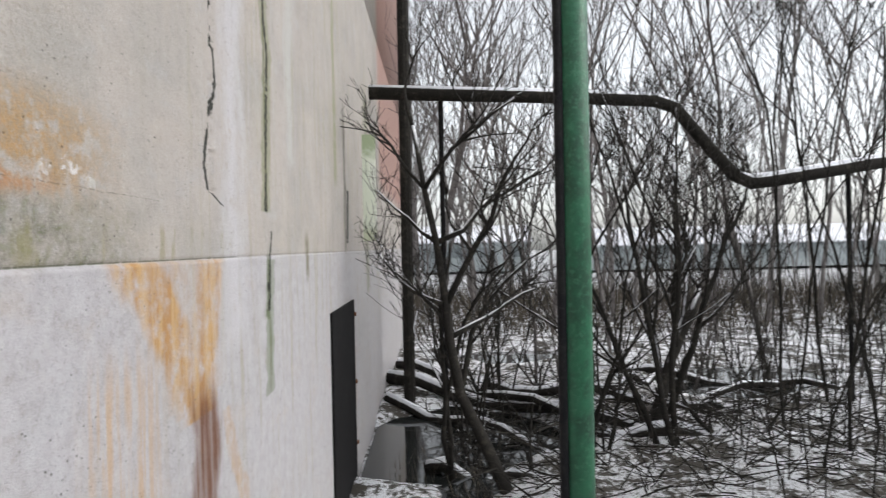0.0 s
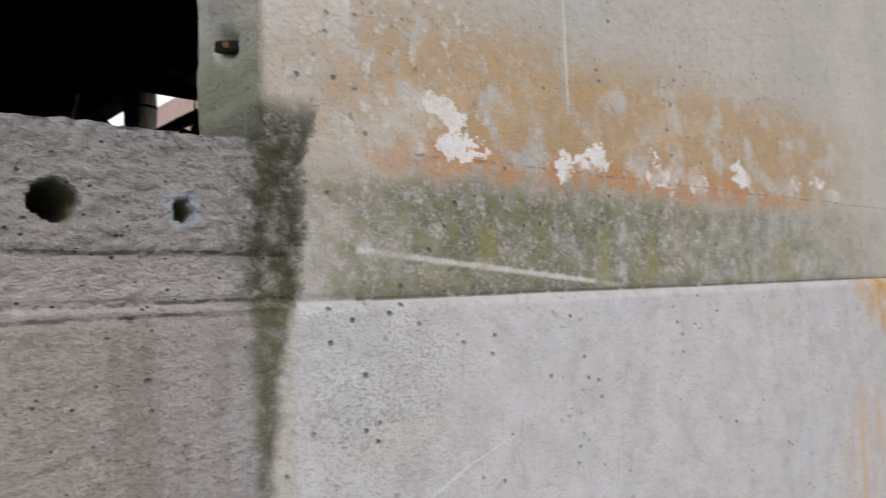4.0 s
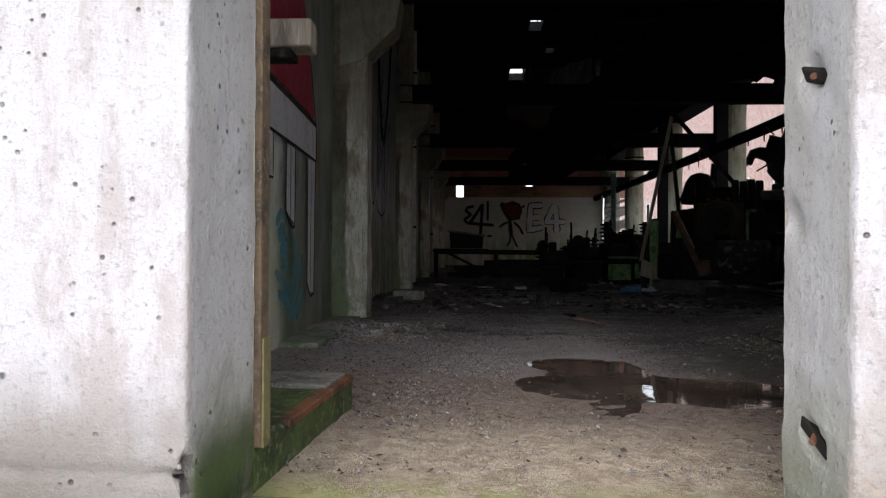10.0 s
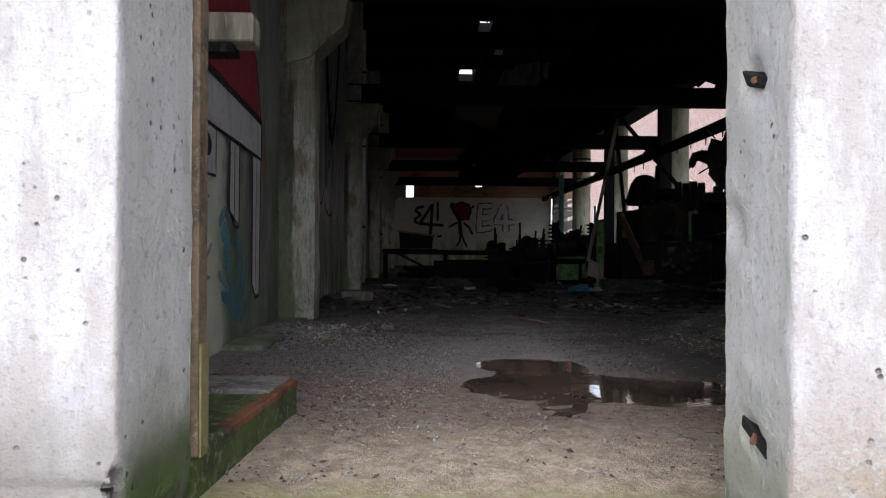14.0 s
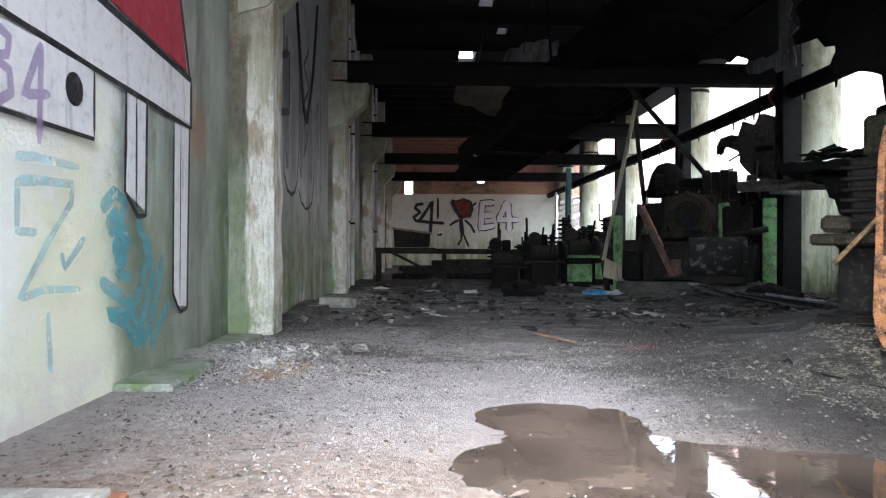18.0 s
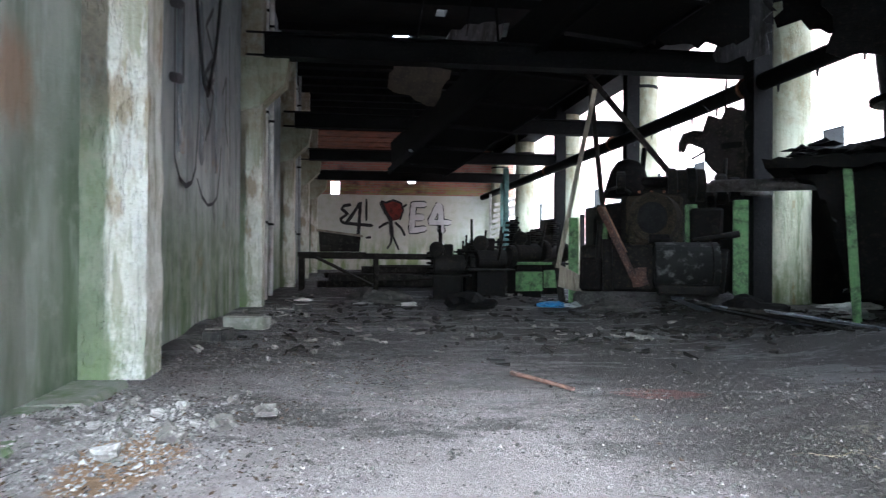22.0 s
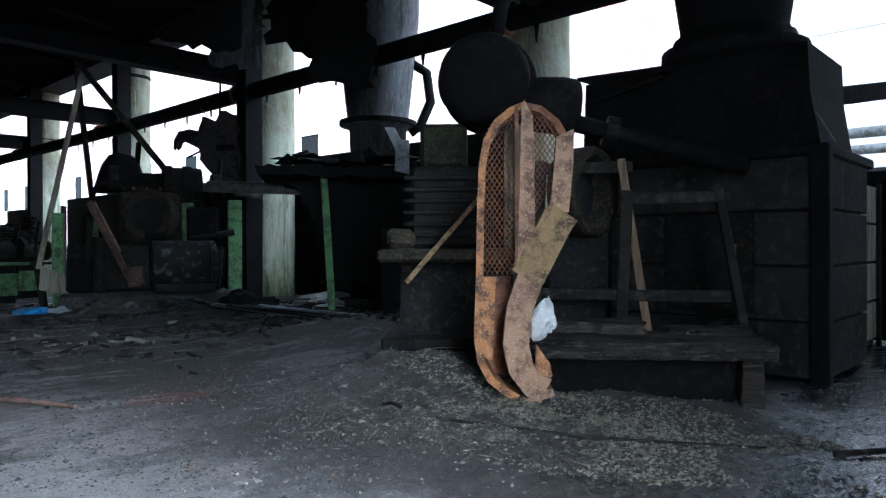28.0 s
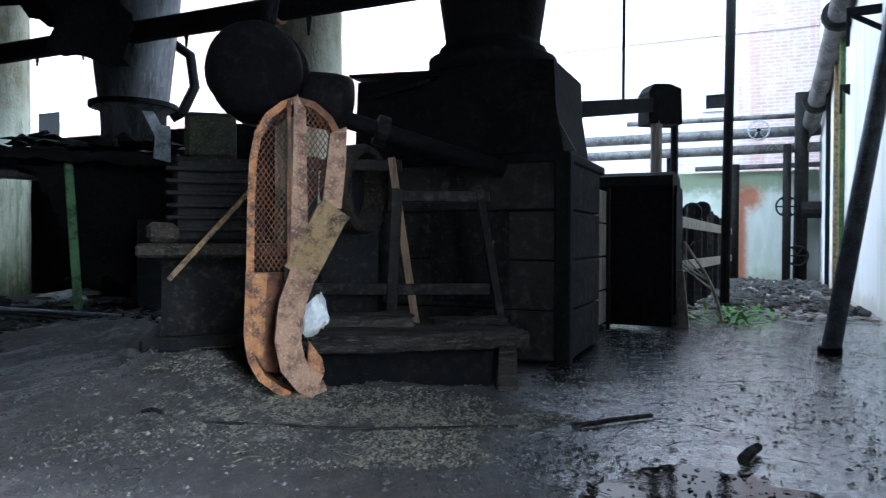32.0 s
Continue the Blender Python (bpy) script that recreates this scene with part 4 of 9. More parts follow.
def end_brick_mat():
    k = Mat("sooty_end_brick", 0.88)
    br = k.t.nodes.new("ShaderNodeTexBrick")
    m = k.t.nodes.new("ShaderNodeCombineXYZ")
    k.put(m.inputs[0], k.x)
    k.put(m.inputs[1], k.z)
    k.t.links.new(m.outputs[0], br.inputs["Vector"])
    br.inputs["Scale"].default_value, br.inputs["Mortar Size"].default_value = 1.0, 0.012
    br.inputs["Brick Width"].default_value, br.inputs["Row Height"].default_value = 0.26, 0.085
    for nm, c in (("Color1", (0.36, 0.13, 0.10)), ("Color2", (0.47, 0.20, 0.15)), ("Mortar", (0.30, 0.25, 0.22))):
        br.inputs[nm].default_value = (*c, 1)
    n1, n2 = k.noise(0.9, 5, 0.65), k.noise(5, 5, 0.7, (0.5, 0.5, 2.5))
    col = k.mix(k.mul(k.step(n1, 0.48, 0.66), 0.75), br.outputs["Color"], (0.09, 0.055, 0.045))
    col = k.mix(k.mul(k.step(n2, 0.55, 0.68), 0.6), col, (0.40, 0.33, 0.27))
    col = k.mix(k.mul(k.step(k.z, 3.0, 2.6), k.step(n2, 0.42, 0.58), 0.7), col, (0.30, 0.29, 0.10))
    k.bump(br.outputs["Fac"], -0.5, 0.01)
    return k.done(col)


END_BRICK = end_brick_mat()
REDBOARD = worn("red_boards", (0.27, 0.095, 0.06), (0.12, 0.055, 0.04), (0.36, 0.17, 0.11), 4, 0.85)
GREEN_PIPE = worn("bottle_green_paint", (0.018, 0.11, 0.055), (0.012, 0.055, 0.03), (0.05, 0.16, 0.09), 7, 0.4, 0.0, 0.2, 90)


# ---- front wall ----
def spread(*runs):
    out = []
    for a, b, s in runs:
        n = max(1, round((b - a) / s))
        out += [a + (b - a) * i / n for i in range(n)]
    return out + [runs[-1][1]]


def front_wall():
    xs = spread((-3.5, -1.0, 0.25), (-1.0, -0.55, 0.01), (-0.55, 0.2, 0.005), (0.2, 0.28, 0.004), (0.28, 0.39, 0.005), (0.39, 0.44, 0.0036), (0.44, 0.55, 0.005), (0.55, 1.0, 0.01), (1.0, 4.0, 0.03), (4.0, 5.6, 0.04), (5.6, 8.0, 0.1), (8.0, 27.0, 0.5))
    zs = spread((-3.9, -1.5, 0.2), (-1.5, -0.8, 0.03), (-0.8, -0.6, 0.01), (-0.6, -0.16, 0.005), (-0.16, -0.075, 0.004), (-0.075, 0.0, 0.005), (0.0, 0.4, 0.01), (0.4, 1.5, 0.025), (1.5, 3.8, 0.1), (3.8, 4.4, 0.2))
    # top of the opening is unseen; 3 m chosen to let in more sky
    inside = lambda x, z: -0.5499 < x < 0.5499 and 0.0001 < z < 2.9999  # noqa: E731

    def relief(x, z):
        y = 0.006 * nz(x, 3.1, z, 1.1) + 0.003 * nz(x, 1.7, z, 7)
        seam = -0.27
        if x > 0.59:
            y -= 0.010 * min(1, max(0, (seam - z) / 0.02)) * min(1, max(0, (4.4 - x) / 0.2))
            y += 0.006 * math.exp(-((z - seam) / 0.010) ** 2)
            y += 0.004 * max(0, nz(x, 9, z, 14)) if -0.23 < z < 0.0 and x < 2.8 else 0
        if -0.56 < x < 0.6 and z < 0.01:
            y += (0.0095 if z > -0.187 else 0.0035) * nz(x, 2, z * 1.5, 42) + (0.007 if z > -0.187 else 0.003) * nz(x, 6, z * 1.4, 85) + 0.003 * nz(x, 5, z, 17)
            y += -0.004 if z > -0.187 else 0.003 if z > -0.272 else 0.0
            for zz, dpt in ((-0.187, 0.005), (-0.262, 0.008), (-0.283, 0.007)):
                y += dpt * math.exp(-((z - zz - 0.004 * nz(x, 0, 0, 3)) / 0.006) ** 2)
        if x < -0.55:
            y += 0.02 * math.exp(-((z - 0.135 - 0.012 * nz(x, 0, 0, 9)) / 0.007) ** 2) * (0.4 + max(0.0, 1 - abs(x + 0.58) / 0.08))
        for hx, hz, r, dpt in ((0.241, -0.115, 0.025, 0.24), (0.415, -0.123, 0.014, 0.16), (-0.832, -0.118, 0.032, 0.03), (-0.655, -0.118, 0.026, 0.02)):
            q = math.hypot(x - hx, z - hz) + 0.004 * nz(x, 0, z, 60)
            if q < r * 1.3:
                y += dpt * min(1, max(0, (r * 1.2 - q) / (r * (0.16 if dpt > 0.1 else 0.5))))
        for cx, cz0, cz1 in ((4.13, 0.10, 0.76), (4.18, 0.95, 1.35), (5.40, -0.75, -0.27)):
            w = cx + 0.06 * nz(0, 0, z, 3.3) + 0.02 * nz(0, 4, z, 14)
            if cz0 < z < cz1 and abs(x - w) < 0.025:
                y += 0.02
        return y

    bm = B()
    grid = {}
    for i, x in enumerate(xs):
        for j, z in enumerate(zs):
            if inside(x, z):
                continue
            px, pz = x, z
            edge = (abs(abs(x) - 0.55) < 1e-4 and -1e-4 < z < 3.01) or (abs(z) < 1e-4 and abs(x) < 0.551)
            if edge:
                push = 0.0035 * nz(x, 0, z, 58) + 0.004 * nz(x, 8, z, 9)
                bite = 0.03 * max(0.0, 1 - abs(z - 0.14) / 0.06) if x < 0 else 0.008 * max(0.0, nz(x, 0, z, 14))
                if abs(z) > 1e-4:
                    px += (push - bite) if x < 0 else (push + bite)
                else:
                    pz += push - 0.004
            grid[i, j] = bm.verts.new((px, relief(x, z), pz))
    for i in range(len(xs) - 1):
        for j in range(len(zs) - 1):
            q = [grid.get(c) for c in ((i, j), (i + 1, j), (i + 1, j + 1), (i, j + 1))]
            if all(q) and not inside((xs[i] + xs[i + 1]) / 2, (zs[j] + zs[j + 1]) / 2):
                bm.faces.new(q)
    # faces inside the doorway
    il, ir = min(range(len(xs)), key=lambda i: abs(xs[i] + 0.55)), min(range(len(xs)), key=lambda i: abs(xs[i] - 0.55))
    jb, jt = min(range(len(zs)), key=lambda j: abs(zs[j])), min(range(len(zs)), key=lambda j: abs(zs[j] - 3.0))
    rim = [grid[il, j] for j in range(jt, jb, -1)] + [grid[i, jb] for i in range(il, ir)] + [grid[ir, j] for j in range(jb, jt)] + [grid[i, jt] for i in range(ir, il, -1)]
    rows = [rim]
    for s in range(1, 13):
        row = []
        for v in rim:
            y = 0.3 * s / 12
            g = 0.006 * nz(v.co.x, y, v.co.z, 9) + 0.003 * nz(v.co.x, y, v.co.z, 35)
            # knocked-out pockets in the side faces
            if v.co.x > 0.5:
                for cy, cz in ((0.17, 0.855), (0.16, 0.205), (0.26, 0.6)):
                    q = math.hypot((y - cy) / 1.6, v.co.z - cz - 0.3 * (y - cy))
                    g += 0.035 * max(0.0, 1 - q / 0.035)
            sx = 1 if v.co.x > 0.5 else -1 if v.co.x < -0.5 else 0
            tx = 0.55 * sx + g * (sx or 0) if sx else v.co.x
            tz = (v.co.z if sx or v.co.z > 1 else g - 0.004)
            row.append(bm.verts.new((tx, y, tz)))
        rows.append(row)
    n = len(rim)
    for a, b in zip(rows, rows[1:]):
        for i in range(n):
            bm.faces.new((a[i], a[(i + 1) % n], b[(i + 1) % n], b[i]))
    bmesh.ops.recalc_face_normals(bm, faces=bm.faces[:])
    for x0, x1, z0, z1 in ((-3.5, -0.55, -3.9, 4.4), (0.55, 27, -3.9, 4.4), (-0.55, 0.55, 3.0, 4.4), (-0.55, 0.55, -3.9, 0)):
        bm.faces.new([bm.verts.new(c) for c in ((x1, 0.3, z0), (x0, 0.3, z0), (x0, 0.3, z1), (x1, 0.3, z1))])
    box(bm, 27, 27.02, -0.005, 0.3, -3.9, 4.4)
    box(bm, -3.5, 10.99, -0.03, 0.33, 4.4, 4.5)
    box(bm, 11.0, 27.0, 0.0, 0.3, 4.4, 12.0)
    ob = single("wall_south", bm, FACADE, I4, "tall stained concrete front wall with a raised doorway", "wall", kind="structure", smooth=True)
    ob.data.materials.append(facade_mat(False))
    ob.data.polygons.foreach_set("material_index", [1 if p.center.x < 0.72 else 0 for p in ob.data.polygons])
    return ob


front_wall()


# ---- floor ----
MOUNDS = ((2.0, 3.1, 0.75, 0.19), (2.55, 2.35, 0.75, 0.10), (1.4, 2.45, 0.6, 0.05), (-0.95, 3.4, 0.5, 0.05), (-1.0, 6.5, 0.5, 0.05), (2.9, 6.4, 0.9, 0.10), (3.0, 4.8, 0.8, 0.13), (3.3, 8.4, 1.0, 0.10), (1.6, 9.2, 0.9, 0.08), (-0.3, 10.5, 0.9, 0.08))


def floor_z(x, y):
    """Height of the floor at a place in the hall."""
    z = 0.012 * nz(x, y, 0, 0.9) + 0.008 * nz(x, y, 3, 3.1)
    for mx, my, r, h in MOUNDS:
        q = math.hypot(x - mx, y - my) / r
        if q < 1.3:
            z += h * math.exp(-2.6 * q * q) * (1 + 0.35 * nz(x, y, 7, 4)) + (0.02 * nz(x, y, 5, 11) * max(0, 1.2 - q))
    for px, py, rx, ry in ((0.50, 1.70, 0.56, 0.62), (0.46, 2.28, 0.34, 0.24), (0.98, 1.62, 0.30, 0.34)):
        q = math.hypot((x - px) / rx, (y - py) / ry) + 0.35 * nz(x, y, 1, 3.2)
        z -= 0.028 * max(0.0, min(1.0, (1.15 - q) * 1.6))
    if x > 1.5 and y < 1.7:
        z *= 1 - 0.85 * min(1.0, (x - 1.5) * 3) * min(1.0, (1.7 - y) * 4)
    if y < 0.7:
        z *= max(0.0, (y - 0.3) / 0.4)
    return z


def floor():
    inv = H.inverted()
    xs, ys = spread((-3.8, -1.6, 0.4), (-1.6, 4.2, 0.04), (4.2, 8, 0.12), (8, 20, 0.5)), spread((0.29, 5.5, 0.04), (5.5, 12, 0.12), (12, 26.5, 0.5))
    bm = B()
    vs = []
    for x in xs:
        col = []
        for y in ys:
            p = inv @ Vector((x, y, 0))
            z = floor_z(p.x, p.y) if y > 0.3 else -0.004
            dry = 1.0 if p.x < 1.6 or p.y > 1.6 + 0.2 * (p.x - 1.6) else 0.15
            if x < 4.2 and y < 9:
                z += dry * 0.006 * max(0, nz(p.x, p.y, 2, 13)) + dry * 0.004 * nz(p.x, p.y, 6, 28)
            col.append(bm.verts.new((x, y, z)))
        vs.append(col)
    for i in range(len(xs) - 1):
        for j in range(len(ys) - 1):
            bm.faces.new((vs[i][j], vs[i + 1][j], vs[i + 1][j + 1], vs[i][j + 1]))
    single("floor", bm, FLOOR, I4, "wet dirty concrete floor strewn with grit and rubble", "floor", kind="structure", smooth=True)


floor()


def blot(cx, cy, rx, ry, z, name, label, mat=None):
    bm = B()
    ring = []
    for i in range(160):
        a = 2 * math.pi * i / 160
        k = 1 + 0.25 * nz(math.cos(a), math.sin(a), cx, 1.7) + 0.12 * nz(math.cos(a), math.sin(a), cy, 5) + 0.07 * nz(math.cos(a), math.sin(a), cy, 17)
        ring.append(bm.verts.new((cx + rx * k * math.cos(a), cy + ry * k * math.sin(a), z)))
    bm.faces.new(ring)
    single(name, bm, mat or PUDDLE, H, label, "puddle")


blot(0.60, 1.8, 0.95, 0.85, -0.0165, "puddle", "shallow brown puddle on the concrete floor")
blot(1.60, 1.12, 0.30, 0.30, 0.0022, "puddle", "dark rain puddle beside the timber plinth", DARK_PUDDLE)

# ---- hall shell ----
bm = B()
for y0, y1 in ((0.1, 25.2),):
    n = 180
    for i in range(n):
        for j in range(14):
            ya, yb, za, zb = y0 + (y1 - y0) * i / n, y0 + (y1 - y0) * (i + 1) / n, -0.1 + 4.3 * j / 14, -0.1 + 4.3 * (j + 1) / 14
            bm.faces.new([bm.verts.new((-1.1 + 0.012 * nz(0, y, z, 2) - 0.06 * max(0.0, min(1.0, (y - 3.55) * 3, (4.6 - y) * 8)), y, z)) for y, z in ((ya, za), (yb, za), (yb, zb), (ya, zb))])
bmesh.ops.remove_doubles(bm, verts=bm.verts[:], dist=1e-4)
box(bm, -1.5, -1.2, 0.1, 25.2, -0.1, 4.2)
single("wall_west", bm, HALLWALL, H, "damp concrete side wall with moss, limewash and graffiti", "wall", kind="structure", smooth=False)

kf = Mat("far_plaster", 0.85)
kfd, kfn = kf.noise(1.6, 5, 0.65, (1.5, 1, 0.3)), kf.noise(5, 6, 0.7)
kfc = kf.mix(kf.step(kfn, 0.4, 0.7), (0.66, 0.66, 0.60), (0.56, 0.57, 0.46))
kfc = kf.mix(kf.mul(kf.step(kf.op("ADD", kf.z, kf.op("MULTIPLY", kf.op("SUBTRACT", kfd, 0.5), 2.6)), 1.5, 0.5), kf.step(kfd, 0.42, 0.56), 0.85), kfc, (0.22, 0.30, 0.10))
FARW = kf.done(kfc)
bm = B()
box(bm, -1.5, 4.75, 24.6, 24.9, -0.1, 2.5)
single("wall_north", bm, FARW, H, "pale end wall with black and white graffiti", "wall", kind="structure")
bm = B()
for x0, x1, z0, z1 in ((-1.5, -0.62, 2.5, 4.2), (-0.62, -0.34, 2.95, 4.2), (-0.34, 1.95, 2.5, 4.2), (1.95, 2.2, 2.5, 2.9), (1.95, 2.2, 3.65, 4.2), (2.2, 5.6, 2.5, 4.2), (4.75, 5.6, -0.1, 0.9)):
    box(bm, x0, x1, 24.62, 24.88, z0, z1)
single("wall_north_upper", bm, END_BRICK, H, "red brick upper end wall with small holes", "wall", kind="structure")

# ceiling with gaps where the roof has fallen in
bm = B()
gaps = [(0.70, 1.00, 12.3, 13.5), (0.85, 1.05, 9.6, 10.2), (1.25, 1.40, 11.2, 11.5), (3.2, 3.6, 10.0, 10.4)]
xe = sorted({-1.5, 5.6, *(g[0] for g in gaps), *(g[1] for g in gaps)})
ye = sorted({0.2, 25.2, *(g[2] for g in gaps), *(g[3] for g in gaps)})
for xa, xb in zip(xe, xe[1:]):
    for ya, yb in zip(ye, ye[1:]):
        if not any(g[0] <= xa and xb <= g[1] and g[2] <= ya and yb <= g[3] for g in gaps):
            box(bm, xa, xb, ya, yb, 4.1, 4.25)
for i in range(26):
    y = 6.5 + i * 0.7
    if not any(g[0] > -0.5 and g[2] - 0.1 < y < g[3] + 0.1 for g in gaps):
        box(bm, -1.1, 5.3, y - 0.03, y + 0.03, 3.98, 4.1)
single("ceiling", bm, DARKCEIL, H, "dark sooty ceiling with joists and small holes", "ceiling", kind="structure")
bm = B()
for i in range(12):
    box(bm, -1.05, 2.6, 20.8 + i * 0.31, 21.08 + i * 0.31, 3.93 + 0.01 * (i % 3), 3.965 + 0.01 * (i % 3))
single("ceiling_boards", bm, REDBOARD, H, "red-brown boards under the far ceiling", "ceiling", kind="structure")


def wall_column(y):
    c = thing("wall_column", at(0, y, 0), "square concrete wall column with peeling paint and moss", "column", "columns along the side wall")
    bm = B()
    n = 26
    for j in range(n):
        za, zb = 4.1 * j / n, 4.1 * (j + 1) / n
        for (xa, ya), (xb, yb) in (((-1.17, -0.13), (-0.99, -0.13)), ((-0.99, -0.13), (-0.88, -0.13)), ((-0.88, -0.13), (-0.88, 0.13)), ((-0.88, 0.13), (-1.17, 0.13))):
            bm.faces.new([bm.verts.new((x + 0.012 * nz(x, y + yy, z, 5), yy + 0.008 * nz(x, y + yy, z + 9, 6), z - 0.05)) for x, yy, z in ((xa, ya, za), (xb, yb, za), (xb, yb, zb), (xa, ya, zb))])
    bmesh.ops.remove_doubles(bm, verts=bm.verts[:], dist=1e-4)
    part("shaft", bm, WALLCOL, c)
    bm = B()
    slab(bm, [(-1.1, 2.0), (-0.92, 2.05), (-0.66, 2.3), (-0.62, 2.55), (-1.1, 2.55)], 0.3, pose(0, -0.15, 0))
    part("corbel", bm, COLUMN, c, "bracket of crumbling concrete under the beam")
    return c


def round_column(x, y):
    c = thing("round_column", at(x, y, 0), "round concrete column with green algae streaks", "column", "columns along the open side")
    bm = B()
    lathe(bm, [(0.285 - 0.006 * (i % 2), 4.1 * i / 12 - 0.03) for i in range(13)], 28)
    part("shaft", bm, COLUMN, c, smooth=True)
    bm = B()
    lathe(bm, [(0.288, 3.4), (0.292, 3.405), (0.292, 3.45), (0.288, 3.455)], 28)
    part("band", bm, DARK_STEEL, c, "rusty steel strap round the column")
    return c


for y in (4.5, 8.6, 12.7, 16.7, 20.7):
    wall_column(y)
for x, y in ((4.9, 4.52), (4.96, 8.6), (5.02, 12.75), (5.0, 16.8), (5.0, 20.8), (5.0, 24.2)):
    round_column(x, y)
for x, y in ((4.45, 8.3), (4.72, 12.45), (4.72, 16.5)):
    c = thing("steel_post", at(x, y, 0), "black steel post standing against the round column", "post", "posts by the columns")
    bm = B()
    slab(bm, [(-0.11, -0.1), (0.11, -0.1), (0.11, -0.085), (0.008, -0.085), (0.008, 0.085), (0.11, 0.085), (0.11, 0.1), (-0.11, 0.1), (-0.11, 0.085), (-0.008, 0.085), (-0.008, -0.085), (-0.11, -0.085)], 4.1, Matrix(((1, 0, 0, 0), (0, 0, 1, 0), (0, 1, 0, 0), (0, 0, 0, 1))))
    part("shaft", bm, DARK_STEEL, c)
    bm = B()
    box(bm, -0.15, 0.15, -0.15, 0.15, -0.02, 0.02, 0.004)
    part("foot_plate", bm, DARK_STEEL, c)
for y in (4.5, 8.55, 12.6, 16.6, 20.6):
    c = thing("steel_beam", at(-1.05, y, 2.82), "black steel cross beam of the hall", "beam", "cross beams")
    bm = B()
    box(bm, 0, 6.15, -0.1, 0.1, -0.018, 0)
    part("top_flange", bm, DARK_STEEL, c)
    bm = B()
    box(bm, 0, 6.15, -0.1, 0.1, -0.25, -0.232)
    part("bottom_flange", bm, DARK_STEEL, c)
    bm = B()
    box(bm, 0, 6.15, -0.008, 0.008, -0.232, -0.018)
    part("web", bm, DARK_STEEL, c)
bm = B()
box(bm, 4.75, 5.25, 0.6, 25.0, 3.75, 4.1)
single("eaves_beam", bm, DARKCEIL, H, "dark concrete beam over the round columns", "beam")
# added dark screen: stands in for clutter that hides the bright yard
bm = B()
for y0, y1, hh in ((4.86, 8.72, 1.75), (8.92, 9.8, 1.65), (10.0, 12.4, 1.5), (13.1, 16.5, 1.6), (17.1, 20.4, 1.5), (21.1, 24.6, 1.1)):
    box(bm, 5.32, 5.52, y0, y1, -0.05, hh)
single("parapet", bm, DARKCEIL, H, "low dark wall standing in for clutter behind the round columns", "wall", kind="structure")

# ---- yard ----
bm = B()
box(bm, 16.0, 16.5, -0.9, 75, -0.3, 11)
yard = thing("brick_house", H, "old brick house with faded whitewash across the yard", "house")
part("wall", bm, BRICK, yard)
for y, z, w, h in ((1.75, 3.45, 0.42, 0.3), (9.0, 3.2, 1.1, 1.6), (13.5, 3.2, 1.1, 1.6), (18.0, 3.2, 1.1, 1.6), *((22.5 + 4.5 * q, 3.2, 1.1, 1.6) for q in range(11))):
    win = new("window")
    win.parent = yard
    bm = B()
    for a0, a1, b0, b1 in ((-w / 2 - 0.06, -w / 2, -0.06, h + 0.06), (w / 2, w / 2 + 0.06, -0.06, h + 0.06), (-w / 2, w / 2, -0.06, 0), (-w / 2, w / 2, h, h + 0.06)):
        box(bm, 15.94, 16.02, y + a0, y + a1, z + b0, z + b1)
    part("frame", bm, WHITE_PAINT, win)
    bm = B()
    box(bm, 15.985, 15.999, y - w / 2, y + w / 2, z, z + h)
    part("pane", bm, DARK_STEEL, win)
bm = B()
box(bm, 15.97, 16.03, -0.9, 9, 5.0, 5.12)
part("cornice", bm, BRICK, yard)
ke = Mat("end_wall_plaster", 0.85)
e1, e2, e3 = ke.noise(1.6, 5, 0.65, (1, 1.5, 0.4)), ke.noise(7, 6, 0.7), ke.noise(40, 4, 0.7)
ec = ke.mix(ke.step(e1, 0.4, 0.62), (0.74, 0.75, 0.68), (0.60, 0.64, 0.52))
ec = ke.mix(ke.mul(ke.step(ke.op("ADD", ke.z, ke.op("MULTIPLY", e2, 0.5)), 1.55, 1.8), 0.8), ec, (0.24, 0.30, 0.16))
ec = ke.mix(ke.mul(ke.step(ke.op("ADD", ke.z, ke.op("MULTIPLY", e2, 0.4)), 0.42, 0.2), 0.6), ec, (0.40, 0.42, 0.27))
rx_, rz_ = ke.op("SUBTRACT", ke.y, 1.1), ke.op("SUBTRACT", ke.z, 1.32)
rr0 = ke.op("SQRT", ke.op("ADD", ke.mul(rx_, rx_), ke.mul(rz_, rz_)))
burst = ke.step(ke.op("ADD", rr0, ke.op("MULTIPLY", ke.op("SUBTRACT", ke.noise(9, 5, 0.75), 0.5), 0.35)), 0.30, 0.10)
runs = ke.mul(ke.band(ke.y, 1.12, 1.26, 0.06, e2, 0.12), ke.step(ke.z, 1.4, 1.2))
ec = ke.mix(ke.mul(ke.op("MAXIMUM", burst, runs), 0.9), ec, ke.mix(e2, (0.42, 0.10, 0.035), (0.50, 0.22, 0.09)))
ke.bump(ke.op("ADD", e2, ke.op("MULTIPLY", e3, 0.5)), 0.5, 0.012)
ENDW = ke.done(ec)
bm = B()
box(bm, 12.3, 12.6, -1.2, 4.6, -0.1, 1.75)
endw = single("wall_east", bm, ENDW, H, "low mossy plaster wall closing the yard", "wall", kind="structure")
kp = Mat("yard_plaster", 0.85)
p1, p2, p3 = kp.noise(1.2, 5, 0.65, (1.2, 1, 0.35)), kp.noise(6, 6, 0.7), kp.noise(45, 4, 0.7)
pcol = kp.mix(kp.step(p1, 0.42, 0.66), (0.78, 0.77, 0.74), (0.62, 0.61, 0.56))
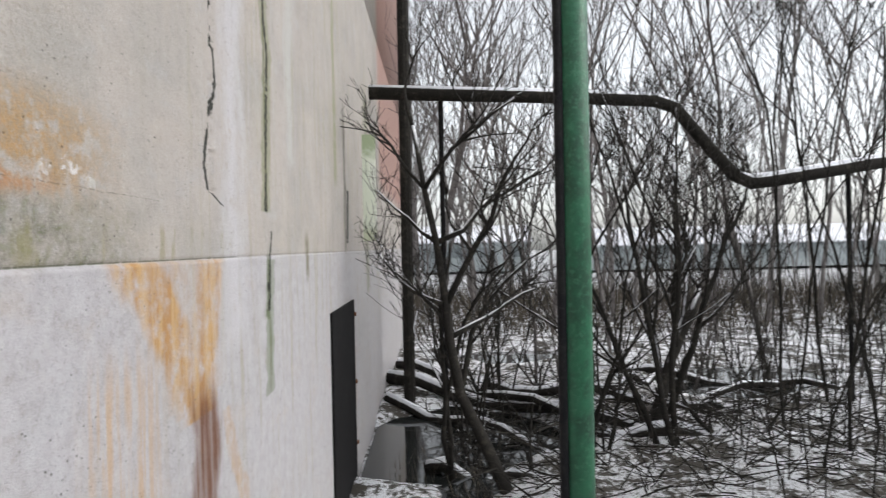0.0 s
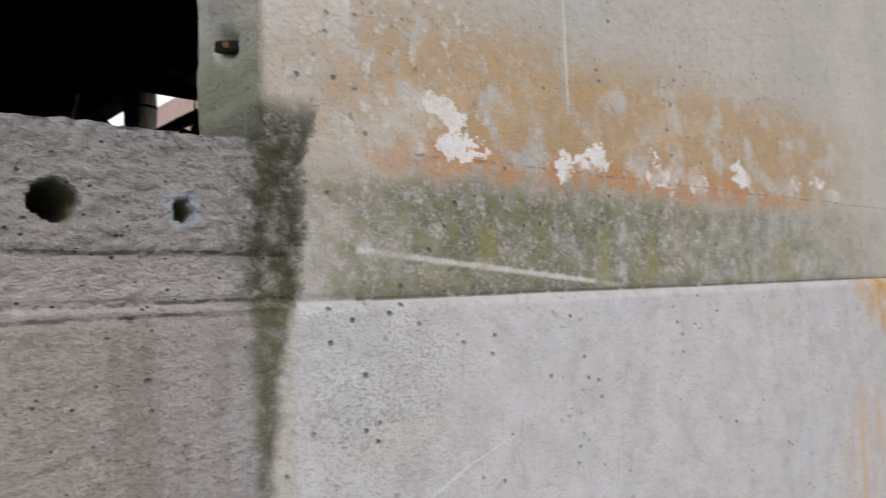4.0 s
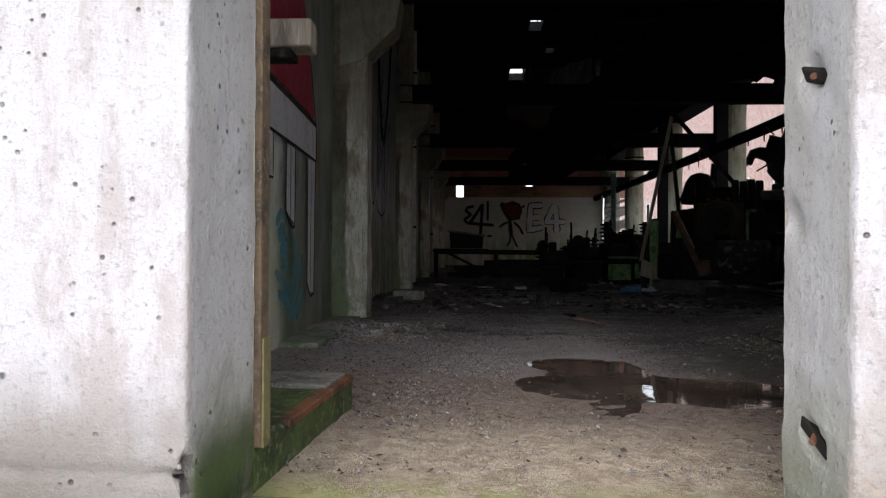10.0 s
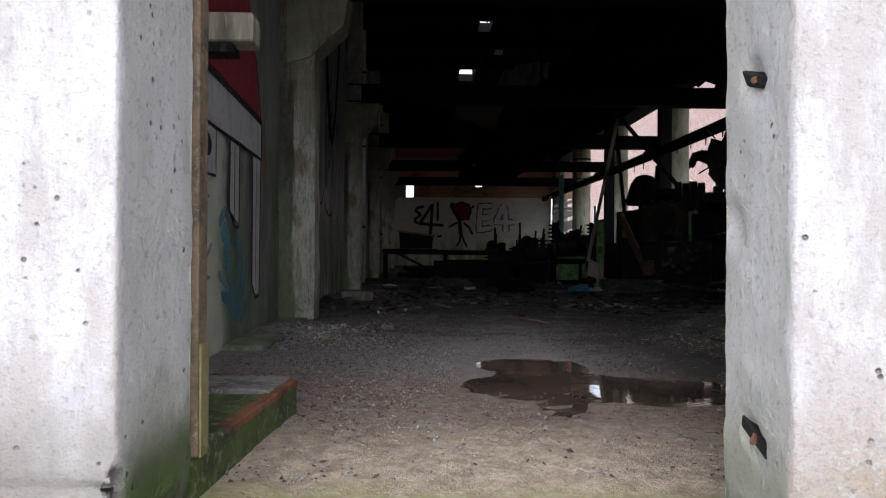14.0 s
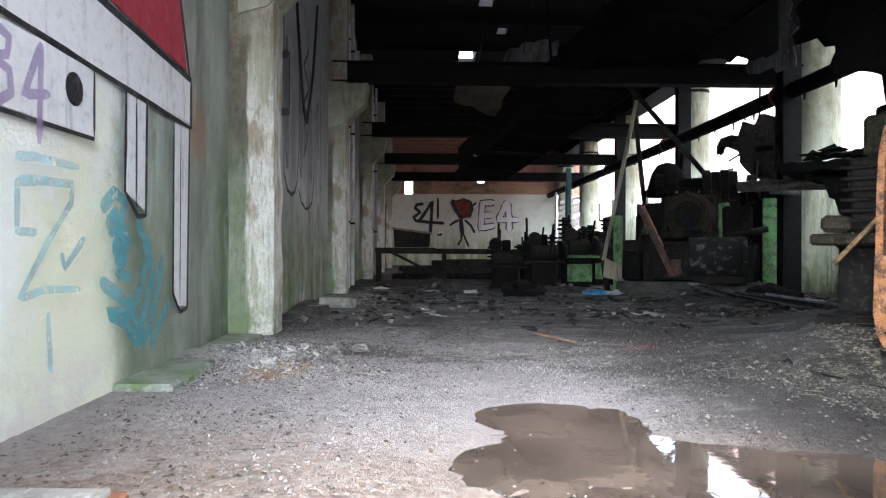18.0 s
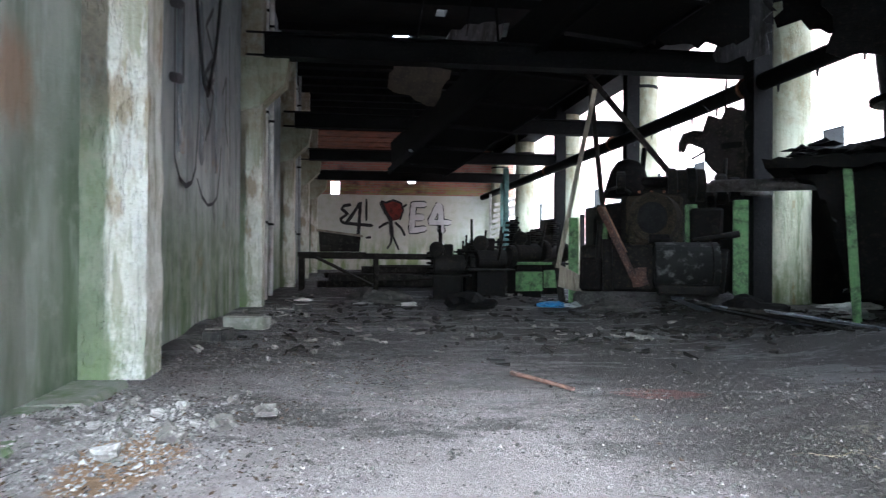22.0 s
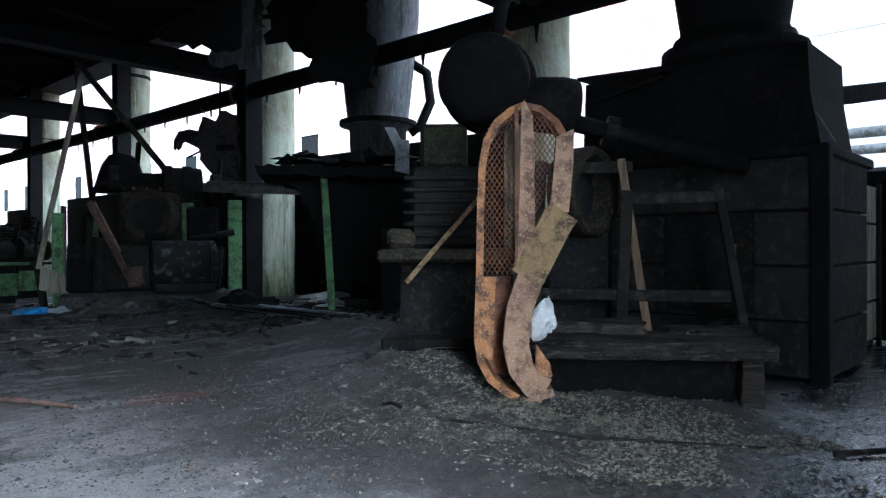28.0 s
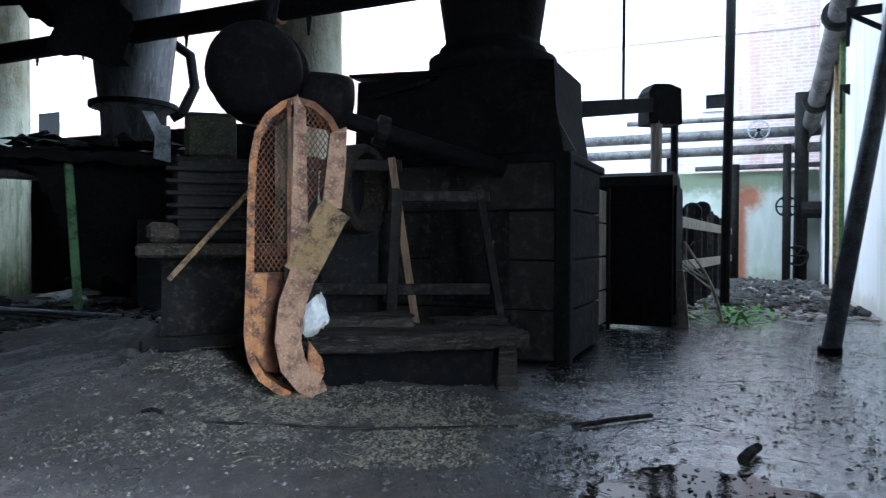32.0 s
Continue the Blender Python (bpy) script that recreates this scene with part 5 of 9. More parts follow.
pcol = kp.mix(kp.mul(kp.step(kp.noise(2.4, 5, 0.7, (2.5, 1, 0.12)), 0.56, 0.66), 0.6), pcol, (0.38, 0.42, 0.24))
pcol = kp.mix(kp.mul(kp.step(kp.op("ADD", kp.z, kp.op("MULTIPLY", p2, 0.4)), 0.40, 0.2), 0.6), pcol, (0.36, 0.34, 0.27))
kp.bump(kp.op("ADD", p2, kp.op("MULTIPLY", p3, 0.5)), 0.5, 0.012)
PLASTER = kp.done(pcol)
bm = B()
slab(bm, [(4.4, 0.075), (12.29, 0.075), (12.29, -0.652), (4.4, -0.03)], 4.35, Matrix(((1, 0, 0, 0), (0, 0, 1, 0), (0, 1, 0, -0.05), (0, 0, 0, 1))))
single("wall_lining", bm, PLASTER, H, "whitewashed inner face of the front wall along the yard", "wall", kind="structure")

# ---- outdoors ----
def ground():
    xs = spread((-300, -20, 40), (-20, 6, 2), (6, 32, 0.35), (32, 60, 2), (60, 420, 40))
    ys = spread((-400, -40, 40), (-40, -18, 2), (-18, 0.3, 0.35), (0.3, 24, 2), (24, 300, 40))
    bm = B()
    vs = []
    for x in xs:
        col = []
        for y in ys:
            z = -3.50 + 0.10 * nz(x, y, 0, 0.5) + 0.10 * nz(x, y, 4, 1.5)
            q = min(math.hypot((x - 12.4) / 3.0, (y + 1.5) / 2.1), math.hypot((x - 17.4) / 2.6, (y + 8.6) / 2.6), math.hypot((x - 21.5) / 1.6, (y + 3.5) / 2.4)) + 0.3 * nz(x, y, 2, 0.6)
            z -= 0.42 * max(0.0, min(1.0, (1.0 - q) * 2.5))
            if y > 0.25 and -4 < x < 27.5:
                z = -3.8
            col.append(bm.verts.new((x, y, z)))
        vs.append(col)
    for i in range(len(xs) - 1):
        for j in range(len(ys) - 1):
            bm.faces.new((vs[i][j], vs[i + 1][j], vs[i + 1][j + 1], vs[i][j + 1]))
    single("ground", bm, SNOW, I4, "snow-dusted ground with dead grass showing through", "ground", kind="structure", smooth=True)
    bm = B()
    box(bm, 8, 36, -20, -0.05, -3.8, -3.66)
    single("water", bm, POND, I4, "still dark pond among the trees", "water", kind="structure")


ground()


def grow(segs, p, d, r, length, level, rng, spread_a=0.5, up=0.15, steps=4, kids=(2, 4), bend=0.16):
    """A bare limb as bent segments, with side shoots."""
    pts = [Vector(p)]
    d = Vector(d).normalized()
    for i in range(steps):
        d = (d + Vector((rng.uniform(-1, 1), rng.uniform(-1, 1), rng.uniform(-0.6, 0.8) + up)) * bend).normalized()
        pts.append(pts[-1] + d * (length / steps))
    segs.append((pts, r, r * 0.45, level))
    if level <= 0:
        return
    for _ in range(rng.randint(*kids)):
        k = rng.uniform(0.3, 1.0)
        i = min(steps - 1, int(k * steps))
        q = pts[i].lerp(pts[i + 1], k * steps - i)
        side = Vector((rng.uniform(-1, 1), rng.uniform(-1, 1), rng.uniform(-0.2, 0.9))).normalized()
        grow(segs, q, d * 0.8 + side * spread_a * 1.6, r * (0.62 - 0.22 * k), length * rng.uniform(0.42, 0.68), level - 1, rng, spread_a, up, max(3, steps - 1), kids, bend)


def tree(x, y, z, h, r, seed, lean=(0, 0), level=4, label="bare leafless tree with dark trunk and snowy twigs", stems=1, spread_a=0.5, kids=(3, 5), bend=0.16, raw=False):
    rng = random.Random(seed)
    segs = []
    for s in range(stems):
        a = rng.uniform(0, 6.28)
        grow(segs, (0.12 * math.cos(a) * (stems > 1), 0.12 * math.sin(a) * (stems > 1), 0), (lean[0] + 0.25 * math.cos(a) * (stems > 1), lean[1] + 0.25 * math.sin(a) * (stems > 1), 1), r, h * rng.uniform(0.85, 1.05), level, rng, spread_a, 0.15, 6, kids, bend)
    x, y, z = (x, y, -3.62) if raw else (0.1 + (x - 0.27) * 1.2, -1.28 + (y + 1.09) * 1.2, -3.62)
    t = thing("tree" if level > 2 else "shrub", pose(x, y, z, 0, 0, 0) @ Matrix.Diagonal((1.15, 1.15, 1.15, 1)), label, "tree" if level > 2 else "shrub", "trees by the pond")
    a, b, c = B(), B(), B()
    for pts, r0, r1, lv in segs:
        bmx, sg = (a, 8) if lv == level else (b, 5) if lv >= level - 1 else (c, 3)
        tube(bmx, pts, max(r0, 0.0035), sg, lv >= level - 1, max(r1, 0.0025))
    bark = BARK if x < 15.5 else FARBARK if x > 20 else MIDBARK
    part("trunk", a, bark, t, smooth=True)
    part("limbs", b, bark, t, smooth=True)
    if len(c.verts):
        tagged(part("twigs", c, bark, t), kind="stuff")
    return t


def thorn_tree():
    rg = random.Random(23)
    t = thing("tree", pose(9.8, -2.11, -3.62), "crooked leafless thorn tree close to the wall", "tree", "trees by the pond")
    way = [Vector(p) for p in ((0, -0.05, 0), (0, 0.02, 0.15), (0, 0.23, 0.65), (0, 0.56, 1.35), (0, 0.70, 2.13), (0, 0.73, 2.59), (0, 0.85, 3.45), (0.1, 1.0, 4.2), (0.2, 1.15, 5.1))]
    bm = B()
    tube(bm, way, 0.105, 9, True, 0.03)
    part("trunk", bm, BARK, t, smooth=True)
    segs = []
    for q, d, ln, r in ((3, (0.2, -0.7, 0.8), 2.2, 0.045), (4, (-0.1, 0.4, 0.6), 1.3, 0.03), (4, (0.2, -0.8, 0.5), 1.9, 0.045), (5, (0.0, -0.6, 0.9), 2.3, 0.05), (5, (0.1, 0.6, 0.3), 1.2, 0.03), (6, (0.1, -0.9, 0.4), 2.1, 0.04), (6, (0.3, 0.5, 0.5), 1.4, 0.03), (7, (-0.1, -0.6, 0.7), 1.8, 0.035), (7, (0, 0.5, 0.6), 1.3, 0.03), (8, (0.1, 0.1, 0.9), 1.5, 0.03)):
        grow(segs, way[q], d, r, ln, 3, rg, 0.66, 0.0, 5, (3, 4), 0.42)
    for pts, r0, r1, lv in segs:
        if lv == 3:
            bm = B()
            tube(bm, pts, r0, 6, True, r1)
            part("limb", bm, BARK, t, smooth=True)
    bm = B()
    for pts, r0, r1, lv in segs:
        if lv < 3:
            tube(bm, pts, max(r0, 0.0035), 3, False, max(r1, 0.0025))
    tagged(part("twigs", bm, BARK, t), kind="stuff")


thorn_tree()
tree(10.4, -1.3, -3.1, 3.4, 0.035, 24, (0.0, 0.1), 4, "crooked leafless thorn tree close to the wall", stems=2, kids=(2, 4), spread_a=0.6, bend=0.34, raw=True)
tree(12.3, -4.95, -3.1, 2.6, 0.12, 27, (0.0, -0.15), 3, "broken leaning trunk with a splintered top", kids=(2, 3), bend=0.25, raw=True)
tree(11.6, -3.6, -3.1, 3.4, 0.03, 29, (0.0, -0.1), 5, "thin tangled leafless shrub by the pond", stems=2, kids=(3, 5), spread_a=0.5, bend=0.3, raw=True)
tree(11.4, -4.7, -3.1, 4.0, 0.07, 12, (0.0, -0.1), 4, "leaning dead tree with a broken top", bend=0.3)
tree(9.6, -4.1, -3.1, 4.0, 0.05, 5, (0.1, 0.3), 4, stems=3)
for i, (x, y, h, r, ly) in enumerate(((10.5, -6.1, 6.5, 0.06, 0.1), (9.2, -6.3, 6.5, 0.055, -0.1), (12.0, -7.6, 8, 0.07, 0.05), (13.5, -2.9, 8, 0.07, 0.1), (15.5, -8.2, 10, 0.11, 0), (20.5, -10.4, 12, 0.17, 0.05), (19.0, -8.6, 11, 0.12, -0.08), (17.0, -5.2, 10, 0.10, 0.0), (22.0, -4.6, 12, 0.16, 0.0), (23.0, -13.5, 12, 0.16, 0.0), (14.2, -9.5, 9, 0.06, 0.12), (10.0, -7.2, 6.5, 0.05, 0.15), (18.5, -1.9, 10, 0.10, 0.02), (11.5, -6.8, 7.0, 0.05, -0.15), (25.0, -8.0, 12, 0.16, 0.0), (8.6, -5.6, 5.0, 0.035, -0.1), (13.0, -10.6, 8, 0.05, -0.1))):
    tree(x, y, -3.15, h, r * 0.5, 30 + i, (0.02, ly * 0.6), 4, kids=(3, 5) if x > 11 else (3, 4), spread_a=0.36, bend=0.18)
for i, (x, y) in enumerate(((10.2, -1.5), (12.5, -2.2), (13.5, -5.8), (16, -7), (9.5, -3.2), (15, -3.6), (12.3, -8.7))):
    tree(x, y, -3.1, 2.2, 0.02, 70 + i, (0, 0), 2, "thin tangled leafless shrub by the pond", 6, 0.4, (3, 5))

# far woods and the scrub across the water
rng = random.Random(5)
bm, bt = B(), B()
for i in range(95):
    x, y = rng.uniform(28, 80), rng.uniform(-55, 4)
    segs = []
    grow(segs, (x, y, -3.7), (rng.uniform(-0.1, 0.1), rng.uniform(-0.1, 0.1), 1), rng.uniform(0.07, 0.16), rng.uniform(9, 15), 3 if x < 45 else 2, rng, 0.45, 0.2, 5, (4, 6))
    for pts, r0, r1, lv in segs:
        tube(bm if lv > 1 else bt, pts, max(r0, 0.012), 3, False, max(r1, 0.007))
single("far_trees", bm, FARBARK, I4, "bare grey trunks of the far woods", "trees", kind="stuff")
single("far_twigs", bt, FARBARK, I4, "fine bare branches of the far woods", "trees", kind="stuff")
SCRUB = worn("dead_scrub", (0.09, 0.075, 0.055), (0.04, 0.035, 0.03), (0.17, 0.14, 0.10), 3, 0.95)
bm = B()
for i in range(5200):
    x, y = rng.uniform(24, 42), rng.uniform(-34, 1)
    if x < 30 and rng.random() < 0.6:
        continue
    p = Vector((x, y, -3.6))
    d = Vector((rng.uniform(-0.5, 0.5), rng.uniform(-0.5, 0.5), rng.uniform(0.5, 1.3))) * (0.5 if x < 33 else 1.3)
    q = Vector((-d.y, d.x, 0)).normalized() * 0.026
    bm.faces.new([bm.verts.new(v) for v in (p - q, p + q, p + d)])
single("scrub", bm, SCRUB, I4, "dead brown scrub and reeds across the pond", "scrub", kind="stuff")
bm = B()
for i in range(2600):
    x, y = rng.uniform(8.0, 20), rng.uniform(-11, -0.5)
    if nz(x, y, 1, 0.5) < -0.05:
        continue
    p = Vector((x, y, -3.62))
    d = Vector((rng.uniform(-0.4, 0.4), rng.uniform(-0.4, 0.4), rng.uniform(0.3, 0.8))) * rng.uniform(0.3, 0.8)
    q = Vector((-d.y, d.x, 0)).normalized() * 0.006
    bm.faces.new([bm.verts.new(v) for v in (p - q, p + q, p + d)])
single("dead_reeds", bm, SCRUB, I4, "dry reed stalks standing in the snow", "reeds", kind="stuff")

# brushwood among the logs, sapling stems, and the hedge beyond the water
bm = B()
for i in range(900):
    x, y = rng.uniform(8.6, 14.2), rng.uniform(-8.2, -1.4)
    p = Vector((x, y, -3.5 + rng.random() ** 2 * 0.7))
    d = Vector((rng.uniform(-1, 1), rng.uniform(-1, 1), rng.uniform(-0.15, 0.5))).normalized() * rng.uniform(0.3, 1.3)
    k_ = Vector((rng.uniform(-1, 1), rng.uniform(-1, 1), rng.uniform(-1, 1))) * 0.08
    tube(bm, [p, p + d * 0.5 + k_, p + d], rng.uniform(0.004, 0.017), 3, False, 0.003)
single("brushwood", bm, BARK, I4, "tangle of dead brushwood between the fallen logs", "brushwood", kind="stuff")
bm = B()
for i in range(75):
    x, y = rng.uniform(8.6, 14.5), rng.uniform(-10.5, -5.4)
    segs = []
    grow(segs, (x, y, -3.6), (rng.uniform(-0.1, 0.1), rng.uniform(-0.12, 0.12), 1), rng.uniform(0.007, 0.016), rng.uniform(1.6, 4.2), 1, rng, 0.4, 0.2, 6, (3, 6), 0.12)
    for pts, r0, r1, lv in segs:
        tube(bm, pts, max(r0, 0.004), 4, False, max(r1, 0.003))
single("sapling_stems", bm, BARK, I4, "thin bare sapling stems on the snowy bank", "saplings", kind="stuff")
bm = B()
for i in range(4200):
    x = rng.uniform(25, 44)
    y = rng.uniform(-40, 1.0) * (x / 40)
    p = Vector((x, y, -3.6))
    d = Vector((rng.uniform(-0.5, 0.5), rng.uniform(-0.5, 0.5), 1)) * rng.uniform(0.5, 1.5 if x > 30 else 0.8)
    k_ = Vector((rng.uniform(-1, 1), rng.uniform(-1, 1), 0)) * 0.15
    tube(bm, [p, p + d * 0.55 + k_, p + d], 0.016, 3, False, 0.008)
single("hedge_scrub", bm, SCRUB, I4, "dark leafless scrub along the far bank", "scrub", kind="stuff")

# fallen trunks with snow on top
for i, (a, b, r) in enumerate((((15.6, -0.2, -2.7), (10.2, -3.4, -2.75), 0.10), ((14.2, -0.1, -2.75), (9.9, -4.9, -2.95), 0.13), ((12.8, -0.15, -2.85), (9.4, -3.1, -3.0), 0.09), ((13.5, -2.0, -2.75), (11.5, -5.6, -2.8), 0.11), ((10.3, -3.3, -2.88), (9.9, -6.1, -2.95), 0.15), ((15.5, -4.5, -2.9), (13.2, -8.5, -2.95), 0.10), ((12.0, -3.2, -2.95), (13.8, -7.9, -2.95), 0.09), ((9.2, -0.9, -3.0), (8.6, -2.6, -3.05), 0.10), ((14.5, -5.5, -2.9), (12.0, -3.9, -2.5), 0.07))):
    rng2 = random.Random(200 + i)
    A, C = Vector(a), Vector(b)
    pts = [A.lerp(C, j / 8) + Vector((0, 0, 0.12 * math.sin(j * 1.3 + i))) * (0.3 if j in (0, 8) else 1) for j in range(9)]
    t = thing("fallen_log", pose(-0.22, 0.03, -0.05) @ Matrix.Diagonal((1.2, 1.2, 1.2, 1)), "fallen tree trunk with snow lying along it", "log", "fallen trunks at the pond")
    bm = B()
    tube(bm, pts, r, 9, True, r * 0.6)
    part("trunk", bm, BARK, t, smooth=True)
    bm = B()
    for j in range(5):
        q = pts[rng2.randint(2, 7)]
        segs = []
        grow(segs, q, (rng2.uniform(-0.6, 0.6), rng2.uniform(-0.6, 0.6), 0.7), r * 0.25, rng2.uniform(0.3, 0.9), 1, rng2)
        for pp, r0, r1, lv in segs:
            tube(bm, pp, max(r0, 0.006), 4, True, max(r1, 0.004))
    tagged(part("branch_stubs", bm, BARK, t), kind="stuff")
    bm = B()
    tube(bm, [p + Vector((0, 0, r * (0.62 - 0.3 * j / 8))) for j, p in enumerate(pts)], r * 0.62, 8, True, r * 0.34)
    part("snow_cover", bm, worn("log_snow", (0.80, 0.81, 0.85), (0.66, 0.67, 0.72), (0.85, 0.85, 0.88), 5, 0.8) if i == 0 else bpy.data.materials["log_snow"], t, "soft white snow", smooth=True)

# overhead pipeline, downpipe and post
pl = thing("overhead_pipeline", I4, "lagged overhead pipeline with snow along its top", "pipe")
bm = B()
pth = [(13.9, 0.1, 2.82), (14, -3.87, 2.68), (14, -5.65, 2.58), (14, -6.05, 2.43), (14, -7.2, 1.06), (14, -7.55, 0.91), (14, -8.0, 0.96), (14, -14, 1.85)]
tube(bm, pth, 0.13, 14)
part("pipe_run", bm, SNOWY_STEEL, pl, smooth=True)
bm = B()
tube(bm, [(x, y, z + 0.09) for x, y, z in pth[:4]] + [(14, -7.1, 1.16), (14, -7.5, 1.02), (14, -8.0, 1.06), (14, -14, 1.95)], 0.075, 8)
part("snow_cover", bm, bpy.data.materials["log_snow"], pl, "white snow on the pipe", smooth=True)
for y, z in ((-1.4, 3.05), (-9.5, 1.45), (-13.2, 1.9)):
    bm = B()
    tube(bm, [(14.05, y, -3.7), (14.05, y, z - 0.35)], 0.05, 8)
    part("support", bm, DARK_STEEL, pl)
gp = thing("green_downpipe", pose(3.2, -1.88, -3.6), "bottle-green painted steel pole in front of the wall", "pole")
bm = B()
tube(bm, [(0.02, 0.02, 0), (0, 0, 8)], 0.068, 20)
part("tube", bm, GREEN_PIPE, gp, smooth=True)
bm = B()
tube(bm, [(-0.01, 0.088, 0), (-0.03, 0.068, 8)], 0.022, 8)
part("conduit", bm, BLACK_PAINT, gp, "black cable conduit strapped to the pole", smooth=True)
bm = B()
lathe(bm, [(0.13, 0), (0.13, 0.03), (0.075, 0.035), (0.075, 0.1)], 18)
part("foot_plate", bm, GREEN_PIPE, gp)
bm = B()
tube(bm, [(15.2, -0.62, -3.7), (15.2, -0.64, 6)], 0.13, 10)
single("dark_post", bm, BARK, I4, "dark weathered post against the wall corner", "post")
plate = thing("wall_plate", I4, "rusty dark steel plate fixed upright on the wall", "plate")
bm = B()
box(bm, 8.35, 10.5, -0.03, 0.0, -3.6, -0.98, 0.006)
part("sheet", bm, DARK_STEEL, plate)
for z in (-1.2, -2.2, -3.1):
    bm = B()
    tube(bm, [(10.55, -0.05, z), (10.55, 0.02, z)], 0.03, 8)
    part("bolt", bm, RUST, plate)

# a low shed with a snowy roof beyond the woods
# wall and window colours carry the haze of distance
LIGHTWIN = worn("hazy_window", (0.22, 0.25, 0.26), (0.15, 0.17, 0.18), (0.3, 0.32, 0.33), 1, 0.4)
for x, y0, y1, zz in ((78, -62, -18, -0.4), (82, -12, 14, 0.3)):
    sh = thing("far_shed", I4, "long low grey shed with a snow-covered roof", "shed")
    bm = B()
    box(bm, x, x + 10, y0, y1, -3.2, zz)
    part("wall", bm, worn("shed_wall", (0.38, 0.42, 0.43), (0.27, 0.30, 0.31), (0.5, 0.52, 0.53), 0.4, 0.8), sh)
    bm = B()
    slab(bm, [(x - 0.5, zz), (x + 5, zz + 2.0), (x + 10.5, zz), (x + 10.5, zz - 0.15), (x - 0.5, zz - 0.15)], y1 - y0 + 1, pose(0, y0 - 0.5, 0))
    part("roof", bm, bpy.data.materials["log_snow"], sh, "roof white with snow")
    for i in range(8):
        bm = B()
        yy = y0 + (i + 0.5) * (y1 - y0) / 8
        box(bm, x - 0.06, x - 0.005, yy - 1, yy + 1, -1.6, -0.4)
        part("window", bm, LIGHTWIN, sh)



# ================= things =================
def strip(bm, path, t, y0, y1, m=None, close=False):
    """A band that follows (x, z) points, t thick in its plane, from depth y0 to y1."""
    n = len(path)
    rings = []
    for i, p in enumerate(path):
        a, b = path[max(i - 1, 0)], path[min(i + 1, n - 1)]
        d = Vector((b[0] - a[0], b[1] - a[1])).normalized()
        nx, nzz = -d.y * t / 2, d.x * t / 2
        rings.append([bm.verts.new(c) for c in ((p[0] + nx, y0, p[1] + nzz), (p[0] - nx, y0, p[1] - nzz), (p[0] - nx, y1, p[1] - nzz), (p[0] + nx, y1, p[1] + nzz))])
    for a, b in zip(rings, rings[1:]):
        for j in range(4):
            bm.faces.new((a[j], a[(j + 1) % 4], b[(j + 1) % 4], b[j]))
    bm.faces.new(rings[0])
    bm.faces.new(rings[-1][::-1])
    bmesh.ops.recalc_face_normals(bm, faces=bm.faces[:])
    return bm


def drum(bm, c, axis, r, length, seg=28, rim=0.0, bore=0.0):
    """A turned disc or roller about an axis through c."""
    m = Matrix.Translation(c) @ Vector(axis).to_track_quat("Z", "Y").to_matrix().to_4x4()
    h = length / 2
    prof = [(0.001, -h), (r * 0.80, -h), (r * 0.84, -h + rim), (r * 0.95, -h + rim), (r * 0.97, -h), (r, -h + 0.006), (r, h - 0.006), (r * 0.97, h), (r * 0.95, h - rim), (r * 0.84, h - rim), (r * 0.80, h), (0.001, h)]
    lathe(bm, prof, seg, m, False)
    return bm


def bar(bm, a, b, w, t):
    """A squared bar from a to b."""
    a, b = Vector(a), Vector(b)
    d = (b - a)
    m = Matrix.Translation(a) @ d.to_track_quat("Z", "Y").to_matrix().to_4x4()
    return box(bm, -w / 2, w / 2, -t / 2, t / 2, 0, d.length, min(w, t) * 0.08, m)


ORANGE = worn("orange_rust_paint", (0.40, 0.17, 0.06), (0.07, 0.036, 0.025), (0.52, 0.33, 0.20), 19, 0.75)
PINKRUST = worn("faded_primer", (0.36, 0.205, 0.125), (0.11, 0.058, 0.036), (0.48, 0.36, 0.27), 15, 0.8)
GREASE = worn("greasy_iron", (0.013, 0.012, 0.0115), (0.0065, 0.0065, 0.0065), (0.052, 0.039, 0.026), 6, 0.65, 0.1)
GRIME = worn("ochre_grime", (0.036, 0.03, 0.022), (0.014, 0.013, 0.012), (0.11, 0.085, 0.05), 12, 0.85)
OCHRE = worn("ochre_rust", (0.26, 0.165, 0.075), (0.06, 0.035, 0.02), (0.38, 0.28, 0.16), 20, 0.85)
LIGHT_GREY = worn("pale_sheet_metal", (0.36, 0.375, 0.39), (0.20, 0.205, 0.21), (0.5, 0.51, 0.52), 5, 0.5, 0.3)
BLUE_SHEET = worn("blue_plastic", (0.04, 0.22, 0.50), (0.02, 0.12, 0.3), (0.15, 0.4, 0.65), 8, 0.4)
PAPER = worn("dirty_white_paper", (0.66, 0.65, 0.63), (0.42, 0.4, 0.37), (0.75, 0.74, 0.72), 8, 0.8)
MOSSY = worn("mossy_concrete", (0.075, 0.11, 0.03), (0.035, 0.05, 0.018), (0.24, 0.23, 0.16), 7, 0.95, 0, 0.8, 90)
RUBBLE = worn("rubble_grey", (0.22, 0.205, 0.185), (0.10, 0.09, 0.085), (0.42, 0.40, 0.37), 9, 0.9)
LEAF = worn("green_weed", (0.10, 0.22, 0.035), (0.05, 0.12, 0.02), (0.18, 0.32, 0.07), 9, 0.6)
TIN = worn("ragged_tin", (0.0075, 0.0073, 0.0074), (0.0042, 0.0042, 0.0042), (0.026, 0.018, 0.0145), 4, 0.8, 0.05)
DARK_GRITTY = worn("sooty_concrete", (0.06, 0.056, 0.052), (0.028, 0.027, 0.026), (0.12, 0.115, 0.105), 9, 0.9)
